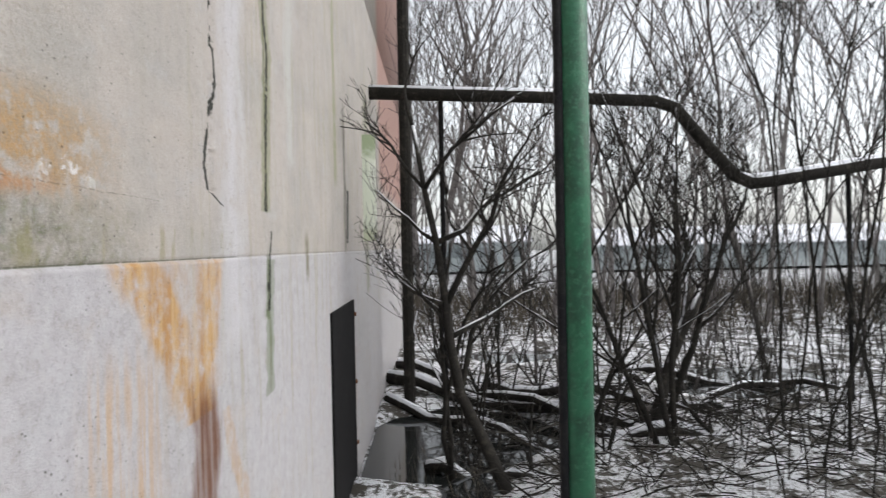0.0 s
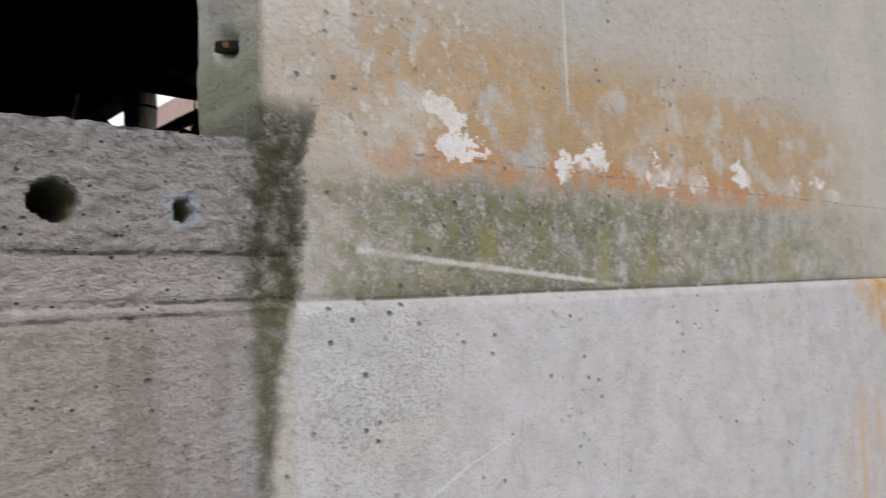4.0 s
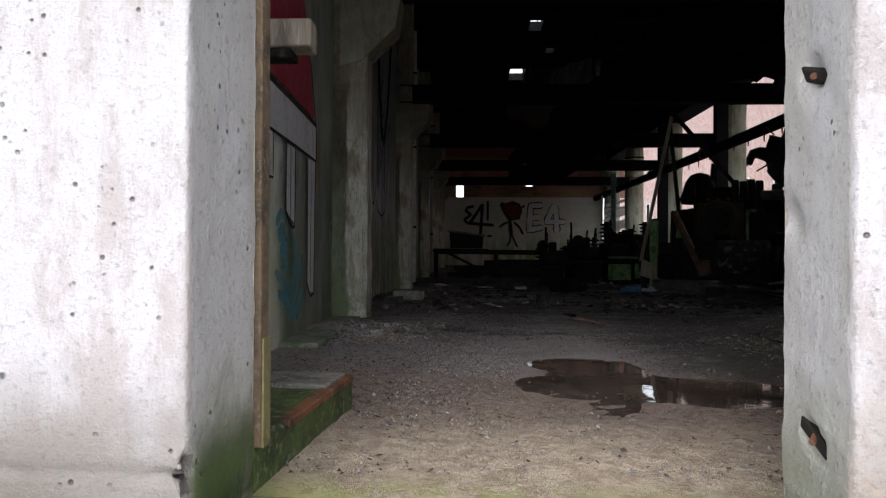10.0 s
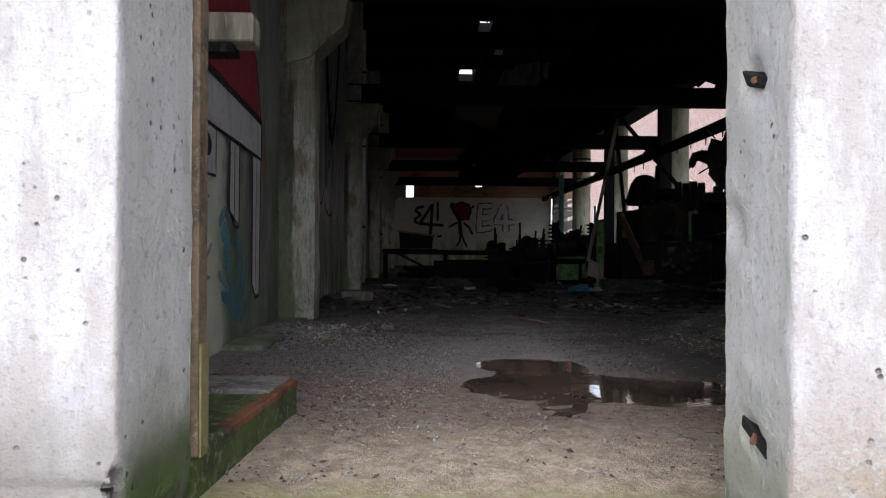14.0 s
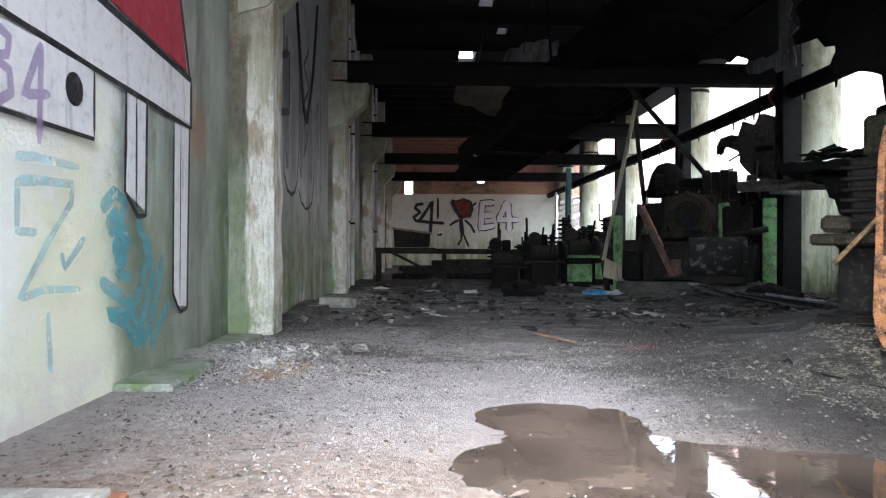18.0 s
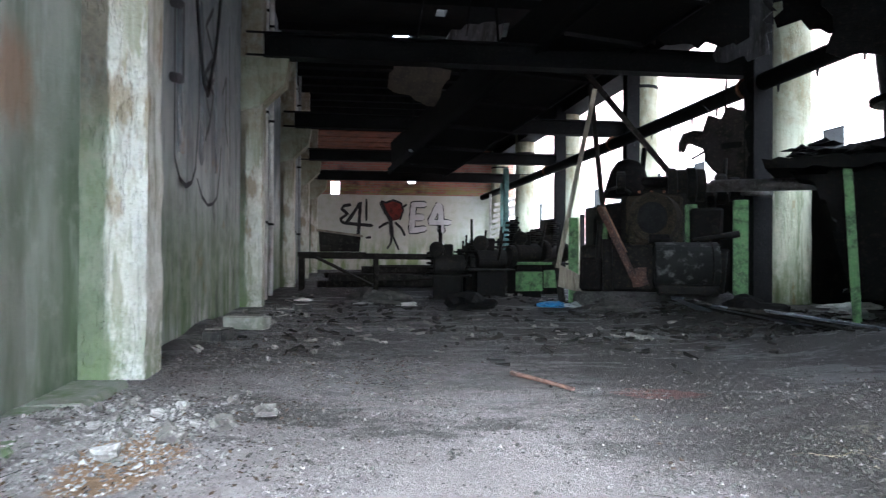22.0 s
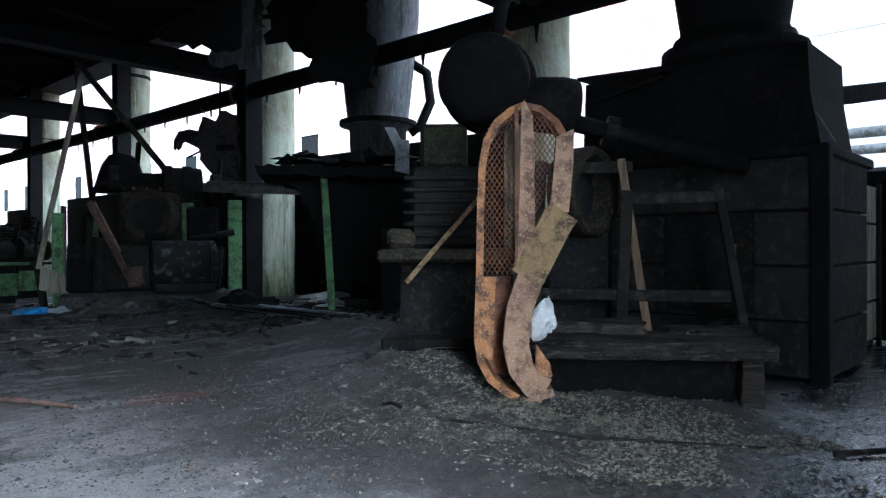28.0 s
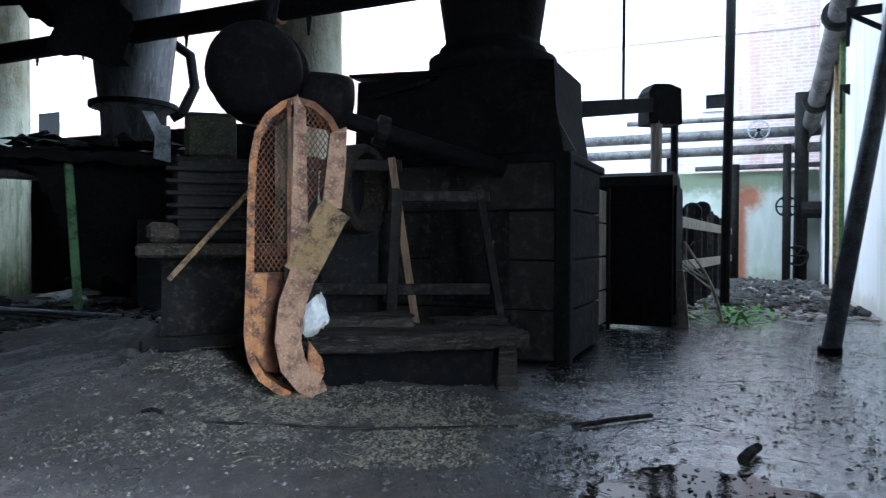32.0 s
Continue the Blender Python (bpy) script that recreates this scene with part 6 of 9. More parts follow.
for nm, c, thick in (("spray_blue", (0.13, 0.45, 0.54), 0.5), ("spray_pale_blue", (0.30, 0.58, 0.66), 0.42), ("spray_purple", (0.42, 0.33, 0.55), 0.6), ("spray_red", (0.36, 0.03, 0.055), 0.9), ("spray_white", (0.74, 0.74, 0.75), 0.9), ("spray_black", (0.012, 0.012, 0.015), 0.92), ("spray_slate", (0.24, 0.29, 0.34), 0.45)):
    kk = Mat(nm, 0.7)
    kn, kd = kk.noise(14, 5, 0.7), kk.noise(7, 5, 0.7, (1, 2, 0.25))
    kc = kk.mix(kk.mul(kk.step(kn, 0.5, 0.72), 0.55), c, tuple(min(0.75, q * 0.55 + 0.16) for q in c))
    if nm in ("spray_white", "spray_red"):
        kc = kk.mix(kk.mul(kk.step(kd, 0.54, 0.68), 0.6), kc, tuple(q * 0.45 for q in c))
    kk.done(kc)
    kk.put(kk.b.inputs["Alpha"], kk.op("MULTIPLY", thick, kk.op("SUBTRACT", 1.1, kk.op("MULTIPLY", kk.step(kk.noise(24, 5, 0.75), 0.50, 0.70), 0.25 if thick > 0.8 else 0.7)), clamp=True))
SP = bpy.data.materials

# ---- doorway ----
kerb = thing("concrete_kerb", pose(-0.55, 0.3, 0), "mossy concrete kerb just inside the doorway", "kerb")
bm = B()
box(bm, -0.55, 0.0, 0.003, 0.86, -0.02, 0.105, 0.012, None, 0.008)
part("block", bm, MOSSY, kerb)
bm = B()
box(bm, -0.5, -0.02, 0.62, 0.85, 0.104, 0.122, 0.004, None, 0.004)
part("cap", bm, RUBBLE, kerb, "bare grey capping stone")
bm = B()
box(bm, -0.035, 0.006, 0.22, 0.868, 0.088, 0.113, 0.004, None, 0.003)
part("edge_iron", bm, RUST, kerb, "rusty edge iron")
fr = thing("door_frame_post", pose(-0.56, 0.31, 0), "rusty steel door post going green at its foot", "door frame")
bm = B()
box(bm, -0.03, 0.022, 0, 0.05, 0.1, 3.0, 0.003)
part("post", bm, worn("mossy_rust", (0.17, 0.118, 0.072), (0.07, 0.054, 0.036), (0.28, 0.22, 0.15), 14, 0.9), fr)
bm = B()
box(bm, 0.023, 0.028, 0.005, 0.045, 0.1, 0.34)
part("moss_film", bm, worn("olive_film", (0.22, 0.19, 0.085), (0.14, 0.11, 0.055), (0.30, 0.27, 0.12), 9, 0.9), fr, "olive algae film")
tb = thing("timber_stub", at(-1.12, 1.05, 1.17), "sawn grey timber stub sticking out of the wall", "timber")
bm = B()
box(bm, 0, 0.56, -0.05, 0.05, 0, 0.09, 0.005, None, 0.003)
part("beam_end", bm, PALE_WOOD, tb)
bm = B()
box(bm, 0.05, 0.5, -0.045, 0.045, -0.03, -0.002, 0.003, None, 0.003)
part("packer", bm, DARK_WOOD, tb)

lad = thing("steel_ladder", pose(-0.175, 0, 0), "rusty steel ladder fixed to the wall below the doorway", "ladder")
bm = B()
box(bm, -0.30, -0.25, -0.06, -0.05, -3.6, -0.515)
box(bm, -0.30, -0.292, -0.05, -0.012, -3.6, -0.515)
part("stile", bm, DARK_STEEL, lad, "angle-iron stile rusted dark brown")
bm = B()
box(bm, 0.272, 0.277, -0.085, -0.045, -3.6, -0.50)
part("stile", bm, worn("stile_rust", (0.16, 0.13, 0.13), (0.07, 0.055, 0.055), (0.26, 0.22, 0.22), 12, 0.6, 0.2), lad, "thin flat-bar stile rusted purple-brown")
for i in range(10):
    bm = B()
    z = -0.63 - i * 0.29
    tube(bm, [(-0.27, -0.055, z - 0.03), (0.275, -0.062, z + 0.035 - 0.006 * i)], 0.0105, 10)
    part("rung", bm, worn("worn_rung", (0.20, 0.17, 0.17), (0.09, 0.07, 0.07), (0.34, 0.31, 0.31), 12, 0.5, 0.5) if i == 0 else SP["worn_rung"], lad, smooth=True)
for z in (-0.75, -1.9, -2.8):
    for x in (-0.28, 0.276):
        bm = B()
        box(bm, x - 0.012, x + 0.012, -0.05, 0.01, z - 0.02, z + 0.02)
        part("bracket", bm, RUST, lad)
for x, z, r in ((-0.832, -0.118, 0.019), (-0.655, -0.118, 0.016)):
    bt = thing("anchor_bolt", pose(x, 0.0, z), "rusted anchor bolt sunk in the concrete pier", "bolt", "anchor bolts")
    bm = B()
    lathe(bm, [(r * 1.4, 0), (r * 1.4, 0.006), (r * 0.75, 0.007), (r * 0.75, 0.02)], 6, pose(0, 0.03, 0, 90))
    part("nut", bm, GREASE, bt)
    bm = B()
    tube(bm, [(0, 0.04, 0), (0, -0.004, 0)], r * 0.45, 10)
    part("stud", bm, GREASE, bt)
for x, y, z in ((0.565, 0.17, 0.855), (0.562, 0.16, 0.205), (-0.575, 0.12, 0.15)):
    st = thing("wood_plug", pose(x, y, z, 16 if x > 0 else -25, 0, 0), "broken timber plug stuck in the doorway concrete", "timber", "timber plugs")
    bm = B()
    box(bm, -0.012, 0.012, -0.06, 0.06, -0.012, 0.012, 0.003, None, 0.004)
    part("block", bm, DARK_WOOD, st)
    bm = B()
    tube(bm, [(-0.02, -0.02, 0), (0.01, 0.03, 0.004)], 0.006, 8)
    part("nail", bm, RUST, st)

# ---- paint on the side wall of the first bay ----
WP = at(-1.083, 0, 0)
bay = thing("wall_painting", WP, "graffiti of white boxes with black outlines on the limewashed wall", "graffiti")


def daub(name, pts, mat, depth=0.0, parent=None):
    """Paint on the side wall: an outline in (y, z)."""
    bm = B()
    a = [bm.verts.new((depth + 0.003, y, z)) for y, z in pts]
    b = [bm.verts.new((depth, y, z)) for y, z in pts]
    bm.faces.new(a)
    bm.faces.new(b[::-1])
    for i in range(len(pts)):
        bm.faces.new((a[i], b[i], b[(i + 1) % len(pts)], a[(i + 1) % len(pts)]))
    bmesh.ops.recalc_face_normals(bm, faces=bm.faces[:])
    return part(name, bm, mat, parent or bay)


def stroke(name, pts, w, mat, depth=0.004, parent=None, swap=False):
    """A sprayed line on the wall through (y, z) points, round-ended and uneven."""
    bm = B()
    fine = []
    for (ya, za), (yb, zb) in zip(pts, pts[1:]):
        for i in range(6):
            t = i / 6
            fine.append((ya + (yb - ya) * t, za + (zb - za) * t))
    fine.append(pts[-1])
    left, right = [], []
    for i, (y, z) in enumerate(fine):
        a, b = fine[max(0, i - 1)], fine[min(len(fine) - 1, i + 1)]
        d = Vector((b[0] - a[0], b[1] - a[1]))
        d = d.normalized() if d.length > 1e-6 else Vector((1, 0))
        ww = w / 2 * (1 + 0.25 * nz(y, z, w, 8)) * (0.5 if i in (0, len(fine) - 1) else 1)
        left.append((y - d.y * ww, z + d.x * ww))
        right.append((y + d.y * ww, z - d.x * ww))
    vl = [bm.verts.new((depth, *p) if not swap else (p[0], depth, p[1])) for p in left]
    vr = [bm.verts.new((depth, *p) if not swap else (p[0], depth, p[1])) for p in right]
    for i in range(len(fine) - 1):
        bm.faces.new((vl[i], vr[i], vr[i + 1], vl[i + 1]))
    return part(name, bm, mat, parent or bay)


daub("white_bar", [(1.3, 1.21), (1.92, 1.18), (2.39, 1.165), (3.42, 1.13), (3.41, 1.35), (2.45, 1.40), (1.3, 1.46)], SP["spray_white"])
daub("red_patch", [(2.35, 1.45), (3.36, 1.385), (3.25, 1.75), (3.0, 2.2), (2.2, 2.3), (1.6, 1.52)], SP["spray_red"])
daub("white_box", [(1.2, 1.15), (2.41, 1.155), (2.42, 0.915), (1.2, 0.92)], SP["spray_white"])
daub("white_strip", [(2.69, 1.13), (2.87, 1.125), (2.86, 0.69), (2.69, 0.75)], SP["spray_white"])
daub("white_strip", [(3.20, 1.11), (3.39, 1.11), (3.36, 0.26), (3.26, 0.27), (3.20, 0.34)], SP["spray_white"])
for pts, w in (([(1.3, 1.195), (1.92, 1.172), (2.39, 1.155), (3.43, 1.12)], 0.022), ([(1.3, 1.47), (2.45, 1.41), (3.42, 1.355), (3.42, 1.12)], 0.03), ([(2.42, 1.15), (2.42, 0.91), (1.2, 0.90)], 0.014), ([(1.86, 1.15), (1.86, 0.1)], 0.014), ([(2.68, 1.14), (2.67, 0.75), (2.79, 0.66), (2.87, 0.67), (2.88, 1.14)], 0.022), ([(2.775, 1.13), (2.775, 0.70)], 0.016), ([(3.19, 1.12), (3.18, 0.33), (3.27, 0.24), (3.37, 0.25), (3.40, 1.11)], 0.020), ([(3.28, 1.11), (3.27, 0.28)], 0.012), ([(3.40, 1.36), (3.25, 1.75)], 0.03)):
    stroke("black_line", pts, w, SP["spray_black"])
bm = B()
lathe(bm, [(0.001, 0), (0.055, 0), (0.055, 0.003), (0.001, 0.003)], 20, pose(0.004, 2.28, 1.05, 0, 90, 0), False)
part("black_dot", bm, SP["spray_black"], bay)
for pts in ([(2.47, 0.67), (2.57, 0.74), (2.67, 0.71), (2.6, 0.59), (2.7, 0.57), (2.6, 0.44), (2.72, 0.42)], [(2.46, 0.42), (2.63, 0.35), (2.74, 0.28), (2.52, 0.3), (2.67, 0.25), (2.78, 0.16), (2.94, 0.43), (2.87, 0.59)], [(2.78, 0.65), (2.89, 0.51), (2.76, 0.31)], [(3.05, 0.51), (2.98, 0.33), (2.84, 0.15), (2.7, 0.35)], [(3.12, 0.29), (2.9, 0.13)]):
    stroke("blue_line", pts, 0.05, SP["spray_blue"], 0.006)
for pts in ([(2.52, 0.60), (2.62, 0.66)], [(2.58, 0.50), (2.68, 0.62)], [(2.6, 0.46), (2.67, 0.53)]):
    stroke("blue_fill", pts, 0.10, SP["spray_blue"], 0.005)
for pts in ([(1.95, 0.79), (2.05, 0.80), (2.31, 0.80)], [(2.07, 0.73), (1.96, 0.72), (1.96, 0.58), (2.06, 0.58)], [(1.97, 0.73), (2.27, 0.74), (2.26, 0.68), (2.12, 0.55), (1.97, 0.39), (2.1, 0.41), (2.32, 0.4)], [(2.12, 0.34), (2.14, 0.15)], [(2.2, 0.52), (2.22, 0.47), (2.35, 0.57)]):
    stroke("pale_blue_line", pts, 0.026, SP["spray_pale_blue"], 0.006)
for pts in ([(1.76, 1.10), (1.84, 1.13), (1.92, 1.11), (1.91, 1.06), (1.84, 1.04), (1.92, 1.02), (1.93, 0.96), (1.86, 0.92), (1.76, 0.93)], [(2.08, 1.14), (1.99, 0.97), (2.13, 1.0)], [(2.08, 1.14), (2.075, 1.0), (2.07, 0.84)]):
    stroke("purple_line", pts, 0.030, SP["spray_purple"], 0.007)


# paint on the second bay and on the end wall
g2 = thing("wall_tag", WP, "looping black spray lines over slate-grey smears", "graffiti")
for pts, w in (([(5.66, 2.6), (5.67, 2.0), (5.68, 1.15), (5.82, 1.03), (5.99, 1.0), (6.16, 1.04), (6.28, 1.15), (6.38, 1.56), (6.38, 2.1)], 0.035), ([(6.33, 1.09), (6.50, 0.97), (6.72, 0.92), (6.94, 0.95), (7.09, 1.01), (7.2, 1.2), (7.27, 1.47)], 0.03), ([(6.72, 1.47), (6.92, 1.82), (6.57, 1.89), (6.92, 2.11), (6.61, 2.27), (6.9, 2.5)], 0.05), ([(6.6, 1.4), (6.8, 1.6), (6.6, 1.75), (6.95, 1.95)], 0.04), ([(7.64, 2.6), (7.64, 2.19), (7.71, 1.37)], 0.03), ([(5.53, 2.07), (5.9, 2.18), (5.9, 1.69), (5.53, 1.62)], 0.06), ([(7.3, 1.9), (7.5, 2.1), (7.45, 1.7), (7.6, 1.5)], 0.04)):
    stroke("black_line", pts, w, SP["spray_black"], 0.006, g2)
for pts, w in (([(6.45, 2.4), (6.5, 1.5), (6.48, 1.2)], 0.16), ([(7.0, 2.3), (7.05, 1.2)], 0.12), ([(5.8, 2.3), (5.82, 1.2)], 0.14)):
    stroke("slate_smear", pts, w, SP["spray_slate"], 0.004, g2)
g3 = thing("end_wall_graffiti", at(0, 24.585, 0), "black and white graffiti letters with a red blot", "graffiti")
for pts, w in (([(0.05, 2.16), (-0.19, 2.12), (-0.26, 2.01), (-0.07, 1.85), (-0.3, 1.68), (-0.22, 1.54)], 0.10), ([(-0.13, 1.51), (0.16, 1.93), (0.35, 2.24), (0.32, 1.62), (0.28, 1.08)], 0.11), ([(-0.26, 1.56), (0.2, 1.51), (0.78, 1.47)], 0.11), ([(0.55, 2.36), (0.55, 1.62)], 0.09), ([(0.53, 1.06), (0.71, 1.08)], 0.08), ([(1.36, 1.63), (1.38, 1.4), (1.41, 1.09)], 0.15), ([(1.4, 1.16), (1.37, 0.89), (1.25, 0.7)], 0.07), ([(1.42, 1.16), (1.54, 0.89), (1.64, 0.66)], 0.07), ([(1.29, 1.59), (1.13, 1.51), (0.96, 1.39)], 0.08), ([(1.5, 1.59), (1.71, 1.4), (1.85, 1.13)], 0.08), ([(1.03, 2.27), (1.19, 1.92), (1.4, 1.61)], 0.13), ([(1.03, 2.29), (1.2, 2.24), (1.44, 2.33), (1.71, 2.23), (1.78, 1.98), (1.66, 1.66)], 0.07), ([(1.78, 2.1), (1.9, 2.2)], 0.07)):
    stroke("black_line", pts, w, SP["spray_black"], -0.006, g3, True)
bm = B()
blot_rim = [(1.08, 2.22), (1.20, 1.93), (1.40, 1.63), (1.63, 1.68), (1.76, 1.98), (1.70, 2.22), (1.44, 2.31), (1.22, 2.24)]
bm.faces.new([bm.verts.new((x, -0.004, z)) for x, z in blot_rim])
part("red_blot", bm, worn("sooty_red_spray", (0.20, 0.03, 0.022), (0.045, 0.012, 0.011), (0.27, 0.07, 0.045), 3.5, 0.8), g3, "dark red sprayed blot")
E4 = (([(2.57, 2.2), (2.12, 2.19), (2.10, 1.75), (2.06, 1.3), (2.57, 1.4)],), ([(2.1, 1.75), (2.49, 1.77)],), ([(3.0, 2.26), (2.84, 1.91), (2.69, 1.6), (3.41, 1.6)],), ([(3.02, 2.22), (3.06, 1.73), (3.08, 1.21)],))
for (pts,) in E4:
    stroke("letter_outline", pts, 0.25, SP["spray_black"], -0.004, g3, True)
for (pts,) in E4:
    stroke("letter_stroke", pts, 0.18, SP["spray_white"], -0.009, g3, True)

# vertical pipes on the side wall
for y, x in ((9.6, -0.98), (10.2, -0.98), (13.6, -0.95), (15.0, -0.97), (17.6, -0.95)):
    p = thing("wall_pipe", at(x, y, 0), "thin pale pipe running up the wall", "pipe", "wall pipes")
    bm = B()
    tube(bm, [(0, 0, 0.0), (0, 0, 4.1)], 0.028, 10)
    part("tube", bm, WHITE_PAINT if y < 11 else LIGHT_GREY, p, smooth=True)
    for z in (0.9, 2.2, 3.4):
        bm = B()
        box(bm, -0.12, 0.03, -0.036, 0.036, z, z + 0.03, 0.003)
        part("clip", bm, DARK_STEEL, p)
cab = thing("hanging_cable", at(-0.98, 5.6, 0), "black cable hanging in a loop on the wall", "cable")
bm = B()
tube(bm, [(0, 0.12 * i, 2.9 - 1.25 * math.sin(math.pi * i / 10) * (1 if i < 6 else 0.9)) for i in range(11)], 0.012, 6)
part("loop", bm, BLACK_PAINT, cab, smooth=True)
bm = B()
box(bm, -0.12, 0.02, -0.05, 0.05, 2.85, 3.05, 0.006)
part("junction_box", bm, DARK_STEEL, cab)
MOSSCONC = worn("damp_ledge", (0.26, 0.27, 0.23), (0.12, 0.17, 0.08), (0.40, 0.39, 0.36), 5, 0.85)
stp = thing("wall_step", at(-1.1, 3.35, 0), "low concrete ledge at the foot of the wall", "step")
bm = B()
box(bm, -0.02, 0.22, -0.75, -0.19, -0.02, 0.032, 0.012, None, 0.008)
part("ledge_stone", bm, MOSSCONC, stp)
for ya, yb in ((-0.18, 0.36), (0.37, 0.85)):
    bm = B()
    box(bm, -0.02, 0.20, ya, yb, -0.02, 0.028, 0.012, None, 0.008)
    part("ledge_stone", bm, MOSSCONC, stp)

# ---- mill with the belt guard ----
mill = thing("crushing_mill", at(2.15, 2.90, 0, 0, 0, -50.3), "greasy iron mill on a pedestal with flywheel and pulleys", "machine")
bm = B()
box(bm, -0.5, 0.55, 0.14, 0.9, 0.0, 0.17, 0.03, None, 0.02)
part("footing", bm, DARK_GRITTY, mill, "crumbling sooty footing")
bm = B()
box(bm, -0.43, 0.30, 0.06, 0.72, 0.17, 0.23, 0.012)
part("foot_flange", bm, GREASE, mill)
bm = B()
lathe(bm, [(0.36, 0.23), (0.345, 0.25), (0.34, 0.54), (0.36, 0.555)], 4, pose(-0.10, 0.4, 0, 0, 0, 45) @ Matrix.Diagonal((1.05, 1.0, 1, 1)))
part("pedestal", bm, GREASE, mill)
bm = B()
box(bm, -0.44, 0.20, 0.02, 0.74, 0.555, 0.61, 0.012)
part("table", bm, GRIME, mill, "flange caked with ochre grime")
bm = B()
box(bm, -0.40, -0.28, 0.04, 0.2, 0.61, 0.69, 0.02, None, 0.01)
part("bearing_block", bm, GRIME, mill)
bm = B()
box(bm, -0.31, 0.06, 0.14, 0.62, 0.61, 0.97, 0.02)
part("gear_case", bm, GREASE, mill)
for i in range(6):
    bm = B()
    box(bm, -0.335, 0.05, 0.115, 0.6, 0.66 + i * 0.05, 0.678 + i * 0.05, 0.004)
    part("cooling_rib", bm, GREASE, mill)
bm = B()
box(bm, -0.27, -0.06, 0.2, 0.55, 0.97, 1.17, 0.02)
part("bonnet", bm, worn("green_grime", (0.022, 0.023, 0.013), (0.010, 0.010, 0.009), (0.062, 0.058, 0.03), 14, 0.85), mill, "bonnet caked with greenish grime")
WHEEL = Matrix.Translation((0.02, 0.38, 1.40)) @ Vector((0.25, 1, 0.0)).to_track_quat("Z", "Y").to_matrix().to_4x4()
bm = B()
lathe(bm, [(0.001, -0.125), (0.09, -0.122), (0.16, -0.108), (0.198, -0.085), (0.215, -0.05), (0.218, 0.02), (0.20, 0.06), (0.14, 0.08), (0.001, 0.085)], 36, WHEEL, False)
for v in bm.verts:
    v.co += Vector((nz(v.co.x, v.co.y, v.co.z, 9), nz(v.co.y, v.co.z, v.co.x, 9), nz(v.co.z, v.co.x, v.co.y, 9))) * 0.009
part("wheel_cover", bm, TIN, mill, "dented sooty cover over the flywheel", smooth=True)
bm = B()
lathe(bm, [(0.10, 0.085), (0.232, 0.09), (0.236, 0.10), (0.236, 0.15), (0.10, 0.155)], 36, WHEEL, False)
part("flywheel", bm, GREASE, mill, "flywheel rim behind the cover")
PUL = Matrix.Translation((0.36, 0.45, 1.29)) @ Vector((1, -0.35, -0.16)).to_track_quat("Z", "Y").to_matrix().to_4x4()
bm = B()
lathe(bm, [(0.001, -0.10), (0.115, -0.10), (0.13, -0.09), (0.134, -0.04), (0.137, 0.03), (0.132, 0.085), (0.12, 0.105), (0.06, 0.11), (0.001, 0.11)], 32, PUL, False)
part("belt_pulley", bm, GREASE, mill, "broad crowned belt pulley", smooth=True)
bm = B()
lathe(bm, [(0.03, -0.17), (0.085, -0.17), (0.09, -0.16), (0.09, -0.12), (0.03, -0.11)], 24, PUL, False)
part("collar", bm, GREASE, mill)
bm = B()
tube(bm, [(0.2, 0.46, 1.33), (0.47, 0.44, 1.20), (1.25, 0.42, 0.99)], 0.042, 14)
part("drive_shaft", bm, DARK_STEEL, mill, smooth=True)
bm = B()
drum(bm, (0.62, 0.44, 1.16), (1, -0.02, -0.27), 0.075, 0.06, 18, 0.0)
part("coupling", bm, GREASE, mill)
mr = pose(0.475, 0.25, 0.86) @ Vector((0.75, -0.6, 0)).to_track_quat("Z", "Y").to_matrix().to_4x4()
bm = B()
lathe(bm, [(0.14, -0.09), (0.20, -0.08), (0.205, 0.04), (0.195, 0.06), (0.165, 0.06), (0.155, 0.04), (0.15, -0.06)], 28, mr, False)
part("inlet_ring", bm, GRIME, mill, "round iron inlet ring")
bm = B()
lathe(bm, [(0.001, -0.05), (0.135, -0.05), (0.135, -0.04), (0.001, -0.04)], 24, mr, False)
part("inlet_back", bm, BLACK_PAINT, mill)
bm = B()
box(bm, 0.3, 0.6, 0.3, 0.7, 0.17, 0.72, 0.02)
part("inlet_stand", bm, GREASE, mill)
bm = B()
bar(bm, (-0.31, -0.03, 0.47), (0.0, 0.0, 0.83), 0.035, 0.02)
part("brace", bm, OCHRE, mill, "rusty flat brace")
bm = B()
tube(bm, [(0.08, 0.38, 1.62), (0.10, 0.38, 1.75), (0.16, 0.38, 1.85), (0.12, 0.4, 2.4)], 0.035, 10)
part("lifting_rod", bm, DARK_STEEL, mill, smooth=True)

GNEAR = at(-0.12, 1.02, 0.625) @ Matrix.Diagonal((0.915, 0.915, 0.915, 1)) @ pose(0.12, -1.02, -0.625) @ pose(2.15, 2.90, 0, 0, 0, -50.3)
guard = thing("belt_guard", GNEAR, "bent orange-rusted belt guard with expanded metal mesh", "belt guard")
arc_l = [(0.165, 1.165), (0.115, 1.145), (0.06, 1.10), (0.022, 1.03), (0.004, 0.94), (-0.003, 0.8), (-0.008, 0.5)]
bm = B()
strip(bm, arc_l, 0.028, -0.20, -0.07)
part("rim", bm, ORANGE, guard)
bm = B()
strip(bm, [(-0.008, 0.50), (-0.016, 0.26), (-0.002, 0.17), (0.035, 0.10), (0.10, 0.05), (0.14, 0.03)], 0.03, -0.20, -0.07)
part("rim_lower", bm, ORANGE, guard)
bm = B()
strip(bm, [(0.165, 1.165), (0.23, 1.15), (0.29, 1.10), (0.335, 1.02)], 0.026, -0.20, -0.07)
part("rim", bm, RUST, guard)
bm = B()
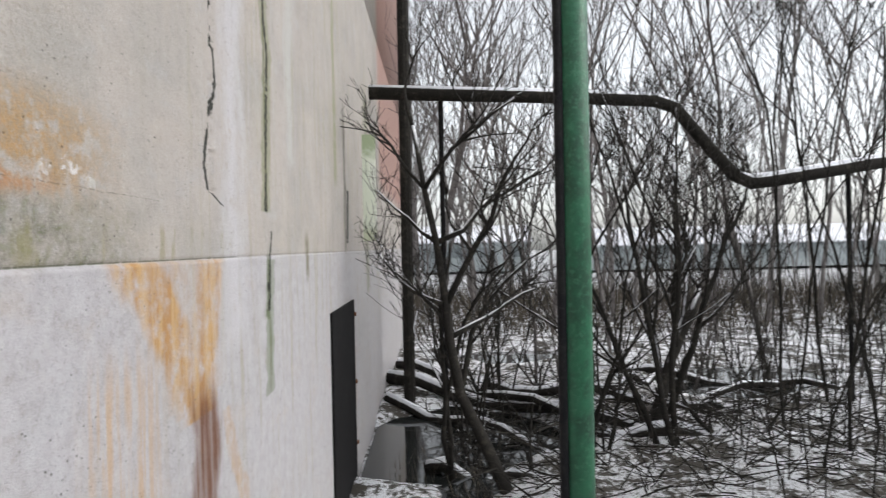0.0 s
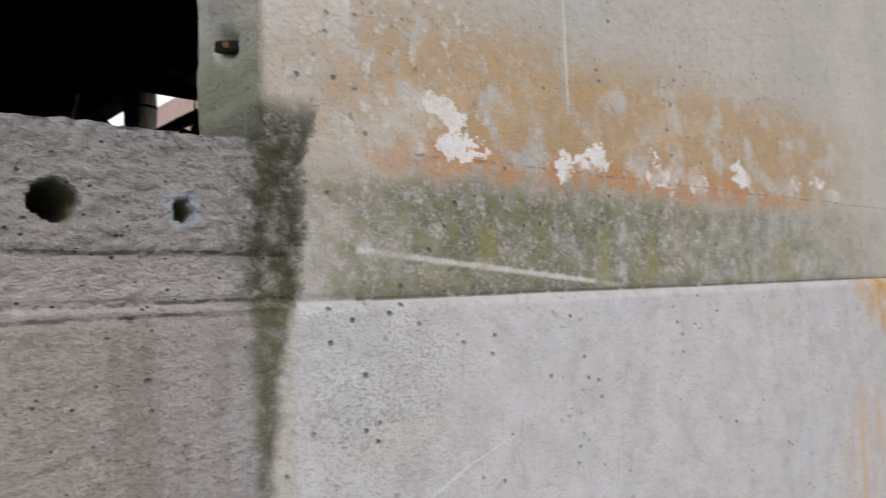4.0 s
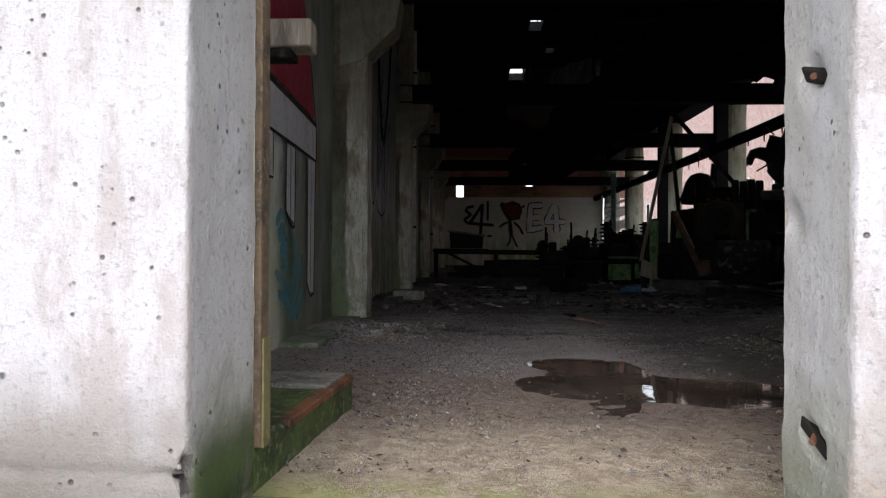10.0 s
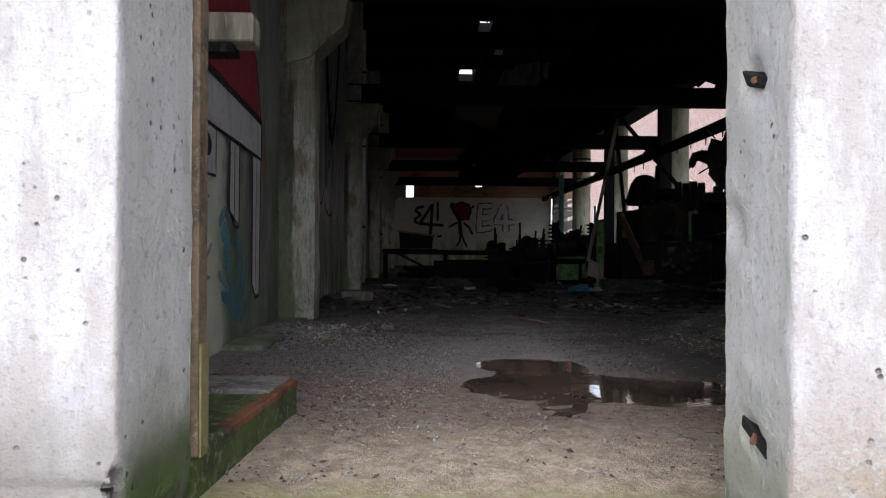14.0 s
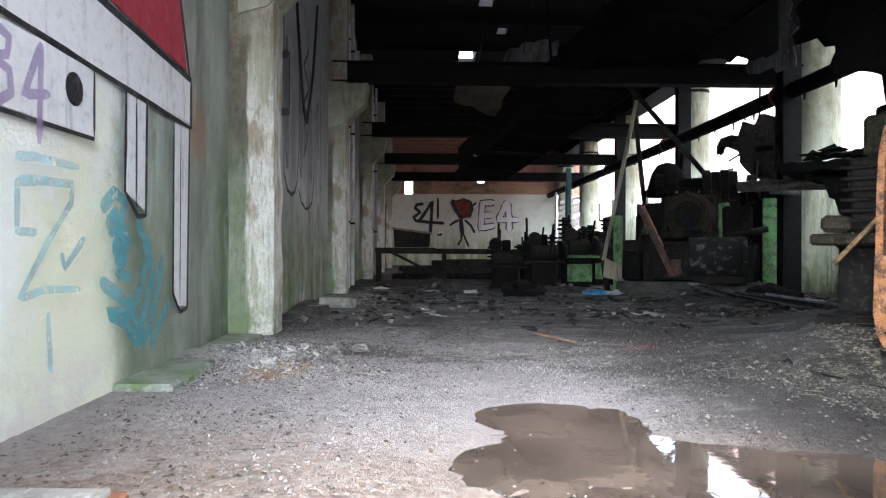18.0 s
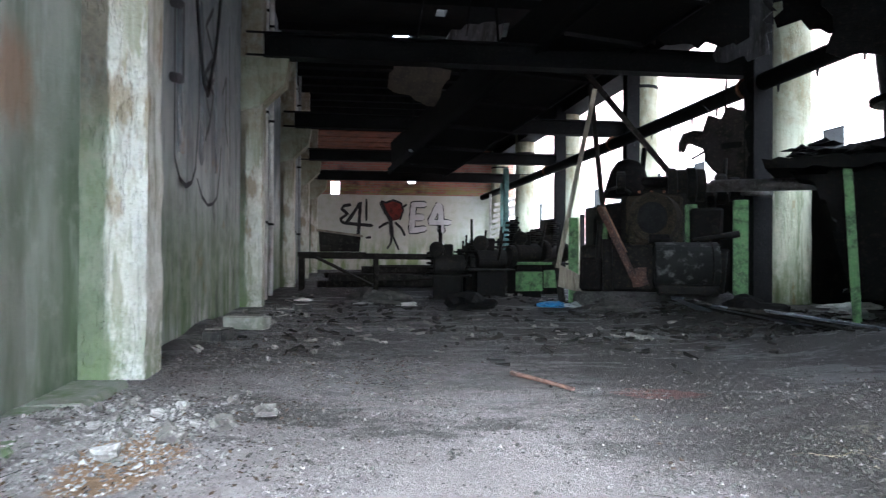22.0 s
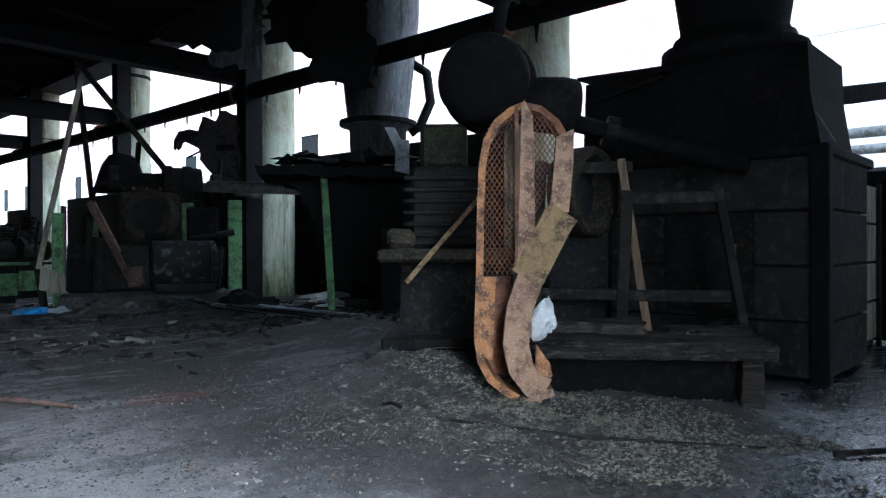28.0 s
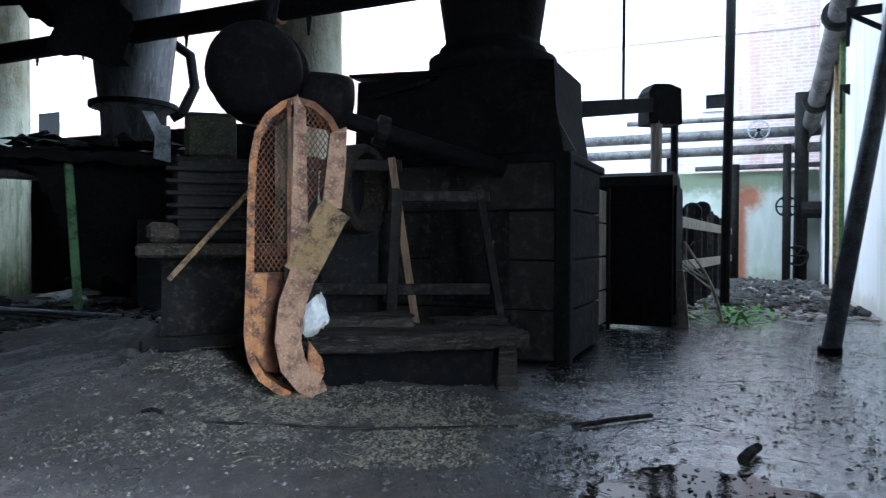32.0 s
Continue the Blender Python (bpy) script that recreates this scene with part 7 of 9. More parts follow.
slab(bm, [(0.262, 0.76), (0.29, 1.04), (0.355, 1.07), (0.352, 0.93), (0.335, 0.75)], 0.05, pose(0, -0.215, 0))
part("side_plate", bm, PINKRUST, guard)
bm = B()
slab(bm, [(0.115, 0.53), (0.135, 0.555), (0.245, 0.765), (0.27, 0.785), (0.365, 0.715), (0.34, 0.68), (0.235, 0.475), (0.215, 0.462)], 0.10, pose(0, -0.235, 0))
part("bent_plate", bm, OCHRE, guard, "torn plate bent outwards")
bm = B()
strip(bm, [(0.19, 0.51), (0.145, 0.38), (0.13, 0.24), (0.15, 0.15), (0.20, 0.085), (0.245, 0.065)], 0.10, -0.235, -0.13)
part("lower_channel", bm, PINKRUST, guard, "faded pink lower channel")
bm = B()
slab(bm, [(0.21, 0.24), (0.26, 0.17), (0.27, 0.12), (0.235, 0.11), (0.205, 0.16)], 0.05, pose(0, -0.225, 0))
part("torn_edge", bm, ORANGE, guard)
bm = B()
slab(bm, [(0.14, 0.03), (0.27, 0.075), (0.28, 0.045), (0.16, 0.005)], 0.06, pose(0, -0.22, 0))
part("toe_plate", bm, PINKRUST, guard)
bm = B()
slab(bm, [(0.138, 0.54), (0.153, 1.15), (0.164, 1.18), (0.178, 1.15), (0.198, 1.125), (0.205, 0.66), (0.19, 0.62)], 0.022, pose(0, -0.232, 0))
part("centre_board", bm, PINKRUST, guard, "upright strip in faded primer")
bm = B()
box(bm, 0.128, 0.142, -0.225, -0.205, 0.52, 1.16)
part("edge_strip", bm, RUST, guard)
bm = B()
slab(bm, [(0.006, 0.5), (0.12, 0.5), (0.11, 0.32), (0.10, 0.10), (0.05, 0.11), (0.004, 0.2)], 0.012, pose(0, -0.10, 0))
part("back_plate", bm, RUST, guard)
bm = B()
slab(bm, [(0.0, 0.5), (0.055, 0.5), (0.04, 0.16), (0.0, 0.2)], 0.008, pose(0, -0.205, 0))
part("front_lip", bm, ORANGE, guard)


def lattice(x0, x1, z0, z1, inside):
    """Expanded metal: crossing thin strips kept where inside(x, z)."""
    bm = B()
    step, w = 0.030, 0.0031
    for sgn in (1, -1):
        k = -90
        while k < 90:
            c = k * step
            run = None
            n = 90
            for i in range(n + 1):
                x = x0 + (x1 - x0) * i / n
                z = (z0 + z1) / 2 + c + sgn * (x - (x0 + x1) / 2) * 1.55
                ok = inside(x, z)
                if ok and run is None:
                    run = (x, z)
                if (not ok or i == n) and run is not None:
                    if x - run[0] > 0.01:
                        a, b = Vector((run[0], -0.19 + 0.003 * sgn, run[1])), Vector((x, -0.19 + 0.003 * sgn, z))
                        bm.faces.new([bm.verts.new(v) for v in (a - Vector((0, 0, w)), b - Vector((0, 0, w)), b + Vector((0, 0, w)), a + Vector((0, 0, w)))])
                    run = None
            k += 1
    return bm


part("mesh_panel", lattice(0.0, 0.14, 0.5, 1.16, lambda x, z: 0.005 < x < 0.132 and 0.51 < z < 1.16 and (z < 0.98 or (x - 0.165) ** 2 + (z - 0.995) ** 2 < 0.165 ** 2)), RUST, guard, "diamond mesh of expanded metal")
part("mesh_panel", lattice(0.2, 0.33, 0.7, 1.16, lambda x, z: 0.203 < x < 0.315 and z > 0.74 + (x - 0.2) * 1.4 and (z < 0.98 or (x - 0.165) ** 2 + (z - 0.995) ** 2 < 0.16 ** 2)), RUST, guard, "diamond mesh of expanded metal")
bm = B()
bmesh.ops.create_icosphere(bm, subdivisions=3, radius=0.055)
for v in bm.verts:
    v.co = Vector((0.238 + v.co.x * 0.8 + 0.035 * nz(*v.co, 22) + 0.012 * nz(*v.co, 60), -0.19 + v.co.y * 0.6 + 0.02 * nz(v.co.y, v.co.z, v.co.x, 30), 0.345 + v.co.z * 1.5 + 0.5 * v.co.x + 0.04 * nz(v.co.z, v.co.x, v.co.y, 25)))
single("white_rag", bm, PAPER, GNEAR, "crumpled white rag caught on the belt guard", "rag")

# ---- timber plinth ----
ROTWOOD = worn("rotten_wood", (0.05, 0.041, 0.034), (0.014, 0.013, 0.012), (0.125, 0.108, 0.09), 4, 0.85, 0.0, 1.0, 60, (0.5, 4, 4))


def gnarled(bm, x0, x1, y0, y1, z0, z1, seed, rough=0.008):
    """A rotten beam: split, hollowed and worn round along its edges."""
    nx, ny = max(4, int((x1 - x0) / 0.025)), 8
    ring = [(j / ny, 1.0) for j in range(ny + 1)] + [(1.0, 0.5)] + [(1 - j / ny, 0.0) for j in range(ny + 1)] + [(0.0, 0.5)]
    rows = []
    for i in range(nx + 1):
        x = x0 + (x1 - x0) * i / nx
        row = []
        for v, w in ring:
            y, z = y0 + (y1 - y0) * v, z0 + (z1 - z0) * w
            edge = max(abs(v - 0.5), abs(w - 0.5)) * 2
            g = rough * (nz(x, y, seed, 3) + 0.7 * nz(x * 0.4, y * 3, seed + 3, 14) + 0.5 * nz(x, y, seed, 45))
            y += (0.5 - v) * abs(nz(x, seed, w, 9)) * 0.10
            z += g - (0.012 * edge if w > 0.5 else -0.006) - (0.05 * max(0.0, nz(x, v, seed, 6) - 0.3) if w > 0.5 else 0)
            row.append(bm.verts.new((x + (0.03 * nz(y, z, seed, 14) if i in (0, nx) else 0), y, z)))
        rows.append(row)
    m = len(ring)
    for a, b in zip(rows, rows[1:]):
        for j in range(m):
            bm.faces.new((a[j], a[(j + 1) % m], b[(j + 1) % m], b[j]))
    bm.faces.new(rows[0][::-1])
    bm.faces.new(rows[-1])
    bmesh.ops.recalc_face_normals(bm, faces=bm.faces[:])
    return bm



pt = thing("timber_plinth", at(2.46, 1.89, 0, 0, 0, -57), "rotten dark timber plinth with a broken top plank", "plinth")
# near-black base: the shadow below the planks is put into its colour
bm = B()
box(bm, -0.92, -0.06, 0.06, 0.30, -0.02, 0.20, 0.012, None, 0.01)
part("body", bm, TIN, pt, "base coloured black for the shadow under the planks")
for x0, x1, y0, y1, z0, z1, sd in ((-0.97, 0.06, -0.035, 0.34, 0.205, 0.285, 2.0), (-0.95, -0.36, 0.16, 0.37, 0.275, 0.335, 5.0), (-0.28, 0.03, 0.20, 0.36, 0.27, 0.31, 8.0)):
    part("top_plank", gnarled(B(), x0, x1, y0, y1, z0, z1, sd), ROTWOOD, pt)
bm = B()
box(bm, -0.05, 0.025, 0.02, 0.31, -0.02, 0.21, 0.006, None, 0.008)
part("end_plank", bm, ROTWOOD, pt)

# ---- trestles before the furnace ----
for x, y, mat, lbl, hh, wd_ in ((2.71, 2.50, worn("new_timber", (0.20, 0.125, 0.07), (0.11, 0.068, 0.04), (0.29, 0.20, 0.12), 4, 0.75, 0.0, 0.4, 40, (5, 5, 0.5)), "wooden trestle with one pale new leg", 1.0, 0.4), (2.88, 2.14, DARK_WOOD, "old dark wooden trestle frame", 0.86, 0.42)):
    tr = thing("trestle", at(x, y, 0, 0, 0, -62), lbl, "trestle", "trestles by the furnace")
    bm = B()
    bar(bm, (0.10, 0, 0), (-0.05, 0, hh), 0.058, 0.035)
    part("leg", bm, mat, tr)
    bm = B()
    bar(bm, (-wd_ - 0.04, 0, 0), (-wd_, 0, hh), 0.05, 0.05)
    part("leg", bm, DARK_WOOD, tr)
    for z in (hh - 0.06, 0.38):
        bm = B()
        box(bm, -wd_, 0.0, -0.02, 0.02, z, z + 0.05, 0.004)
        part("rail", bm, DARK_WOOD, tr)

# ---- furnace ----
fu = thing("furnace", at(3.3, 1.9, 0), "big black furnace of planks and sheet iron with a funnel", "furnace")
bm = B()
box(bm, 0.04, 0.8, 0.02, 1.25, 0.0, 1.02, 0.01)
part("body", bm, DARK_STEEL, fu)
for i in range(4):
    bm = B()
    box(bm, 0.0, 0.036, 0.0, 1.24, 0.02 + i * 0.255, 0.265 + i * 0.255, 0.006)
    part("plank", bm, DARK_WOOD, fu)
    bm = B()
    box(bm, 0.045, 0.80, -0.02, 0.015, 0.02 + i * 0.255, 0.265 + i * 0.255, 0.006)
    part("plank", bm, DARK_WOOD, fu)
bm = B()
box(bm, -0.03, 0.05, -0.04, 0.04, 0.0, 1.06, 0.008)
part("corner_post", bm, DARK_STEEL, fu)
bm = B()
box(bm, -0.03, 0.86, -0.04, 1.3, 1.02, 1.07, 0.008)
part("deck", bm, DARK_STEEL, fu)
bm = B()
slab(bm, [(0.02, 1.07), (0.06, 1.33), (0.07, 1.55), (0.68, 1.60), (0.72, 1.50), (1.22, 1.53), (1.24, 1.07)], 0.62, pose(0, 0, 0, 0, 0, 90) @ pose(0, -0.68, 0))
part("upper_chamber", bm, TIN, fu)
bm = B()
slab(bm, [(0.70, 1.52), (1.26, 1.555), (1.27, 1.575), (0.70, 1.55)], 0.66, pose(0, 0, 0, 0, 0, 90) @ pose(0, -0.70, 0))
part("roof_sheet", bm, TIN, fu)
bm = B()
bar(bm, (0.03, 1.15, 1.42), (0.05, 0.75, 1.50), 0.03, 0.02)
part("edge_iron", bm, GREASE, fu)
bm = B()
slab(bm, [(-0.04, 1.08), (0.12, 1.07), (0.22, 1.38), (0.15, 1.42)], 0.02, pose(0, 0, 0, 0, 0, 90) @ pose(0, -0.1, 0))
part("side_sheet", bm, worn("slate_sheet", (0.055, 0.058, 0.064), (0.025, 0.026, 0.03), (0.11, 0.115, 0.12), 6, 0.6, 0.2), fu, "loose slate-grey sheet on the side")
bm = B()
lathe(bm, [(0.36, 1.56), (0.36, 1.63), (0.31, 1.64), (0.30, 1.69), (0.275, 1.70), (0.265, 1.74), (0.32, 2.1), (0.37, 2.6), (0.38, 3.6)], 28, pose(0.31, 0.49, 0))
part("funnel", bm, TIN, fu, smooth=True)
bm = B()
box(bm, -0.02, 0.0, 0.28, 0.72, 0.3, 0.78, 0.01)
part("fire_door", bm, GREASE, fu)
bm = B()
tube(bm, [(-0.03, 0.36, 0.5), (-0.05, 0.36, 0.5), (-0.05, 0.36, 0.62), (-0.03, 0.36, 0.62)], 0.009, 6)
part("door_handle", bm, RUST, fu)

crate = thing("plank_crate", at(4.32, 2.0, 0), "grey plank crate beside the furnace", "crate")
for i in range(4):
    bm = B()
    box(bm, 0, 0.62, -0.01, 0.012, 0.05 + i * 0.235, 0.27 + i * 0.235, 0.005, None, 0.003)
    part("board", bm, PALE_WOOD, crate)
for x in (0.0, 0.57):
    bm = B()
    box(bm, x, x + 0.05, -0.035, -0.012, 0, 1.0, 0.004)
    part("batten", bm, DARK_WOOD, crate)
bm = B()
box(bm, 0.0, 0.62, 0.014, 0.5, 0, 0.96, 0.006)
part("body", bm, DARK_WOOD, crate)
cb = thing("iron_cabinet", at(5.0, 1.55, 0), "black iron cabinet with rounded corners", "cabinet")
bm = B()
cabinet_rim = [(0, 0.02), (0, 1.02), (0.03, 1.09), (0.10, 1.12), (0.50, 1.12), (0.56, 1.09), (0.6, 1.02), (0.6, 0.02)]
slab(bm, cabinet_rim, 0.6)
part("body", bm, TIN, cb)
bm = B()
slab(bm, [(0.05, 0.1), (0.05, 0.95), (0.09, 1.02), (0.51, 1.02), (0.55, 0.95), (0.55, 0.1)], 0.02, pose(0, -0.022, 0))
part("door", bm, TIN, cb)
bm = B()
box(bm, 0.5, 0.52, -0.05, -0.022, 0.5, 0.62, 0.004)
part("handle", bm, RUST, cb)
bm = B()
bar(bm, (0.2, -0.06, 0.0), (0.06, -0.03, 0.42), 0.09, 0.015)
part("loose_board", bm, PALE_WOOD, cb)
bx = thing("switch_box", at(5.62, 1.72, 0), "dark switch box at the end of a steel arm", "switch box")
bm = B()
slab(bm, tattered([(-0.15, 1.55), (-0.15, 1.80), (-0.11, 1.86), (0.02, 1.865), (0.12, 1.83), (0.13, 1.55)], 0.002, 3), 0.20, pose(0.02, -0.06, 0, 0, 0, -57))
part("case", bm, TIN, bx)
bm = B()
bar(bm, (0.0, 0.05, 1.70), (-1.50, 0.66, 1.43), 0.06, 0.11)
part("arm", bm, DARK_STEEL, bx)
bm = B()
tube(bm, [(0.02, 0.02, 0), (0.02, 0.02, 1.57)], 0.045, 10)
part("post", bm, PALE_WOOD, bx)
bm = B()
tube(bm, [(0.2, -0.1, 0), (0.2, -0.1, 1.56)], 0.03, 8)
part("post", bm, DARK_STEEL, bx)
bm = B()
tube(bm, [(-0.40, 0.21, 1.66), (-0.38, 0.21, 4.1)], 0.012, 6)
part("hanger", bm, DARK_STEEL, bx)

# ---- rail of posts, poles, pipes on the yard side ----
rl = thing("post_rail", at(5.7, 1.62, 0), "row of old posts with grey rails", "fence")
for i in range(9):
    bm = B()
    x = i * 0.52
    box(bm, x, x + 0.07, -0.035 - 0.03 * i, 0.035 - 0.03 * i, 0, 0.86 + 0.05 * (i % 3), 0.006, None, 0.006)
    part("post", bm, DARK_WOOD if i % 2 else GREASE, rl)
for z in (0.42, 0.78):
    bm = B()
    bar(bm, (-0.05, -0.05, z), (4.4, -0.32, z - 0.03), 0.03, 0.09)
    part("rail", bm, PALE_WOOD, rl)
for x, z0 in ((1.2, 0.9), (2.0, 0.95), (3.0, 0.85)):
    bm = B()
    drum(bm, (x, -0.05 * x, z0), (1, 0, 0.1), 0.09, 0.1, 14, 0.01)
    part("roller", bm, DARK_STEEL, rl)
for x, y, top, r, lb in ((6.95, 1.27, (0.12, -0.05, 4.2), 0.045, "thin dark steel pole standing on the wet floor"), (4.27, 0.64, (0.62, -0.58, 3.3), 0.05, "steel pole leaning towards the front wall")):
    po = thing("steel_pole", at(x, y, 0), lb, "pole", "loose poles")
    bm = B()
    tube(bm, [(0, 0, -0.01), top], r, 14)
    part("tube", bm, worn("slate_pole", (0.13, 0.145, 0.165), (0.06, 0.066, 0.075), (0.22, 0.24, 0.26), 9, 0.5, 0.4) if r > 0.046 else DARK_STEEL, po, smooth=True)
    bm = B()
    lathe(bm, [(r * 1.25, -0.01), (r * 1.25, 0.04), (r * 1.05, 0.045)], 14)
    part("ferrule", bm, DARK_STEEL, po)
SOOTY_PIPE = worn("sooty_pipe_paint", (0.15, 0.145, 0.14), (0.045, 0.042, 0.04), (0.30, 0.25, 0.21), 4, 0.6, 0.2)
pr = thing("pipe_rack", at(12.1, 0, 0), "tangle of grey pipes with valves across the yard wall", "pipes")
for pts, r, nm in (([(-0.1, 4.5, 2.32), (0, -0.9, 2.34)], 0.085, "pipe"), ([(-0.2, 4.5, 2.05), (-0.1, -0.9, 2.07)], 0.075, "pipe"), ([(0, 3.0, 2.6), (0, 0.3, 2.58)], 0.04, "pipe"), ([(0, 1.3, 0), (0, 1.3, 1.85)], 0.075, "riser"), ([(-0.15, 0.35, 0), (-0.15, 0.35, 2.9)], 0.095, "riser"), ([(-0.3, 0.55, 0), (-0.3, 0.55, 2.1)], 0.06, "riser"), ([(0, 2.3, 0), (0, 2.3, 2.1)], 0.05, "riser"), ([(0.05, 1.9, 1.8), (0.05, 0.0, 1.82)], 0.04, "pipe")):
    bm = B()
    tube(bm, pts, r, 12)
    part(nm, bm, SOOTY_PIPE if nm == "pipe" else GREASE, pr, smooth=True)
for y, z in ((0.95, 2.34), (0.55, 1.15), (0.4, 0.4)):
    bm = B()
    ring = [(-0.32, y + 0.15 * math.cos(q * math.pi / 10), z + 0.15 * math.sin(q * math.pi / 10)) for q in range(21)]
    tube(bm, ring, 0.014, 8, False)
    for q in (0, 1, 2):
        c_, s_ = 0.15 * math.cos(q * math.pi / 3), 0.15 * math.sin(q * math.pi / 3)
        tube(bm, [(-0.32, y - c_, z - s_), (-0.32, y + c_, z + s_)], 0.01, 6)
    part("valve_wheel", bm, LIGHT_GREY if z > 2 else GREASE, pr, smooth=True)
    bm = B()
    tube(bm, [(-0.33, y, z), (0.0, y, z)], 0.03, 10)
    part("valve_stem", bm, GREASE, pr, smooth=True)
bm = B()
drum(bm, (-0.2, 0.2, 1.1), (0, 1, 0), 0.13, 0.3, 14, 0.0)
part("valve_body", bm, GREASE, pr)
fp = thing("front_wall_pipe", I4, "thick grey pipe on brackets along the front wall", "pipe")
bm = B()
tube(bm, [(4.0, 0.60, 4.0), (7.0, 0.72, 3.42), (10.0, 0.98, 2.82), (12.1, 1.18, 2.36)], 0.12, 14)
part("main", bm, SOOTY_PIPE, fp, smooth=True)
bm = B()
tube(bm, [(12.13, 1.2, 2.42), (12.13, 1.28, 2.2), (12.13, 1.30, 0.0)], 0.1, 12)
part("drop_leg", bm, GREASE, fp, smooth=True)
bm = B()
tube(bm, [(4.5, 0.42, 3.7), (6.5, 0.42, 3.2), (11.8, 0.42, 2.6)], 0.03, 8)
part("small_pipe", bm, RUST, fp, smooth=True)
for x, z in ((6.6, 2.55), (8.6, 2.3)):
    bm = B()
    bar(bm, (x, 0.3, z), (x, 0.85, z), 0.05, 0.07)
    part("bracket", bm, DARK_STEEL, fp)
    bm = B()
    bar(bm, (x, 0.3, z - 0.35), (x, 0.8, z - 0.03), 0.04, 0.04)
    part("brace", bm, DARK_STEEL, fp)
    bm = B()
    box(bm, x - 0.03, x + 0.03, 0.82, 0.85, z - 0.28, z + 0.03, 0.004)
    part("end_plate", bm, DARK_STEEL, fp)
for x, y, z in ((8.6, 0.86, 3.1), (11.0, 1.08, 2.6)):
    bm = B()
    drum(bm, (x, y, z), (1, 0.09, -0.2), 0.18, 0.08, 20, 0.0)
    part("flange", bm, GREASE, fp)
for x, mat, w in ((9.6, OCHRE, 0.1), (9.0, MOSSY, 0.16), (10.6, DARK_STEEL, 0.07)):
    bm = B()
    box(bm, x, x + w, 0.077, 0.13, 0, 3.4, 0.004)
    single("wall_batten", bm, mat, H, "upright batten fixed to the yard face of the wall", "batten", "wall battens")
wd = thing("weed_patch", at(6.2, 1.15, 0), "green weeds growing through the rubble", "weeds", kind="stuff")
bm = B()
rg = random.Random(8)
for i in range(260):
    a, q = rg.uniform(0, 6.28), rg.uniform(0, 1) ** 0.7
    p = Vector((1.0 * q * math.cos(a), 0.32 * q * math.sin(a), 0.0))
    d = Vector((rg.uniform(-1, 1), rg.uniform(-1, 1), rg.uniform(0.02, 0.35))).normalized() * rg.uniform(0.05, 0.14)
    s = Vector((-d.y, d.x, 0)).normalized() * 0.02
    bm.faces.new([bm.verts.new(v) for v in (p, p + d * 0.6 + s, p + d, p + d * 0.6 - s)])
part("leaves", bm, LEAF, wd)
br = thing("dry_branch", at(5.75, 1.25, 0), "bleached dry branch leaning on the rail", "branch")
bm = B()
segs = []
grow(segs, (0, 0, 0), (-0.3, 0.2, 1), 0.018, 0.75, 2, random.Random(3), 0.6, 0.0, 5, (3, 4))
for pp, r0, r1, lv in segs:
    tube(bm, pp, max(r0, 0.004), 5, True, max(r1, 0.003))
tagged(part("wood", bm, PALE_WOOD, br), kind="stuff")

# ---- hopper mill by the open side ----
hp = thing("hopper_mill", at(4.6, 6.4, 0, 0, 0, -38), "black feed mill under a steel hopper on green legs", "machine")
bm = B()
slab(bm, tattered([(-1.02, 1.28), (-1.05, 1.37), (0.75, 1.36), (0.75, 1.26)], 0.016, 3), 1.15, pose(0, -0.55, 0))
part("tray", bm, TIN, hp, "black iron tray with a thick edge")
bm = B()
slab(bm, tattered([(-0.86, 1.28), (0.72, 1.28), (0.72, 0.28), (-0.46, 0.25), (-0.50, 0.85), (-0.58, 1.02), (-0.66, 1.16)], 0.07, 8), 0.8, pose(0, -0.30, 0))
part("trough", bm, TIN, hp)
bm = B()
rgh = random.Random(61)
for _ in range(80):
    x, y = rgh.uniform(-0.85, 0.5), rgh.uniform(-0.4, 0.4)
    s_ = rgh.uniform(0.05, 0.17) * (1.0 - 0.35 * abs(x))
    r_ = bmesh.ops.create_icosphere(bm, subdivisions=1, radius=s_)
    for v in r_["verts"]:
        q = 1 + 0.6 * nz(v.co.x + x, v.co.y + y, v.co.z, 1.4 / s_)
        v.co = Vector((x + v.co.x * q * 1.4, y + v.co.y * q, 1.40 + 0.05 * math.sin(7 * x) + abs(v.co.z) * q))
tagged(part("caked_scrap", bm, TIN, hp, "caked soot and scrap heaped on the tray"), kind="stuff")
bm = B()
slab(bm, [(0.3, 1.62), (0.42, 1.62), (0.42, 1.30), (0.28, 1.33)], 0.012, pose(-0.05, -0.57, 0))
part("guide_plate", bm, worn("streaked_plate", (0.20, 0.215, 0.225), (0.06, 0.06, 0.062), (0.36, 0.38, 0.40), 8, 0.5, 0.3), hp, "bare pale guide plate")
bm = B()
bar(bm, (0.36, -0.57, 1.25), (0.72, -0.57, 0.82), 0.05, 0.012)
part("edge_strip", bm, LIGHT_GREY, hp, "pale worn edge of the trough")
bm = B()
slab(bm, [(0.12, 0.02), (0.12, 0.8), (0.66, 0.8), (0.66, 0.02)], 0.8, pose(0, -0.36, 0))
part("mill_casing", bm, BLACK_PAINT, hp)
for x, y, m_ in ((-0.35, -0.4, GREEN_PAINT), (-0.35, 0.5, DARK_STEEL), (0.55, -0.4, DARK_STEEL), (0.55, 0.5, GREEN_PAINT)):
    bm = B()
    bar(bm, (x, y, -0.02), (x * 1.1 - 0.04, y, 1.3), 0.09, 0.07)
    part("leg", bm, m_, hp)
bm = B()
lathe(bm, [(0.28, 1.52), (0.29, 1.80), (0.36, 1.83), (0.36, 1.88), (0.31, 1.9), (0.42, 2.9), (0.44, 3.6)], 24, pose(0.12, 0, 0))
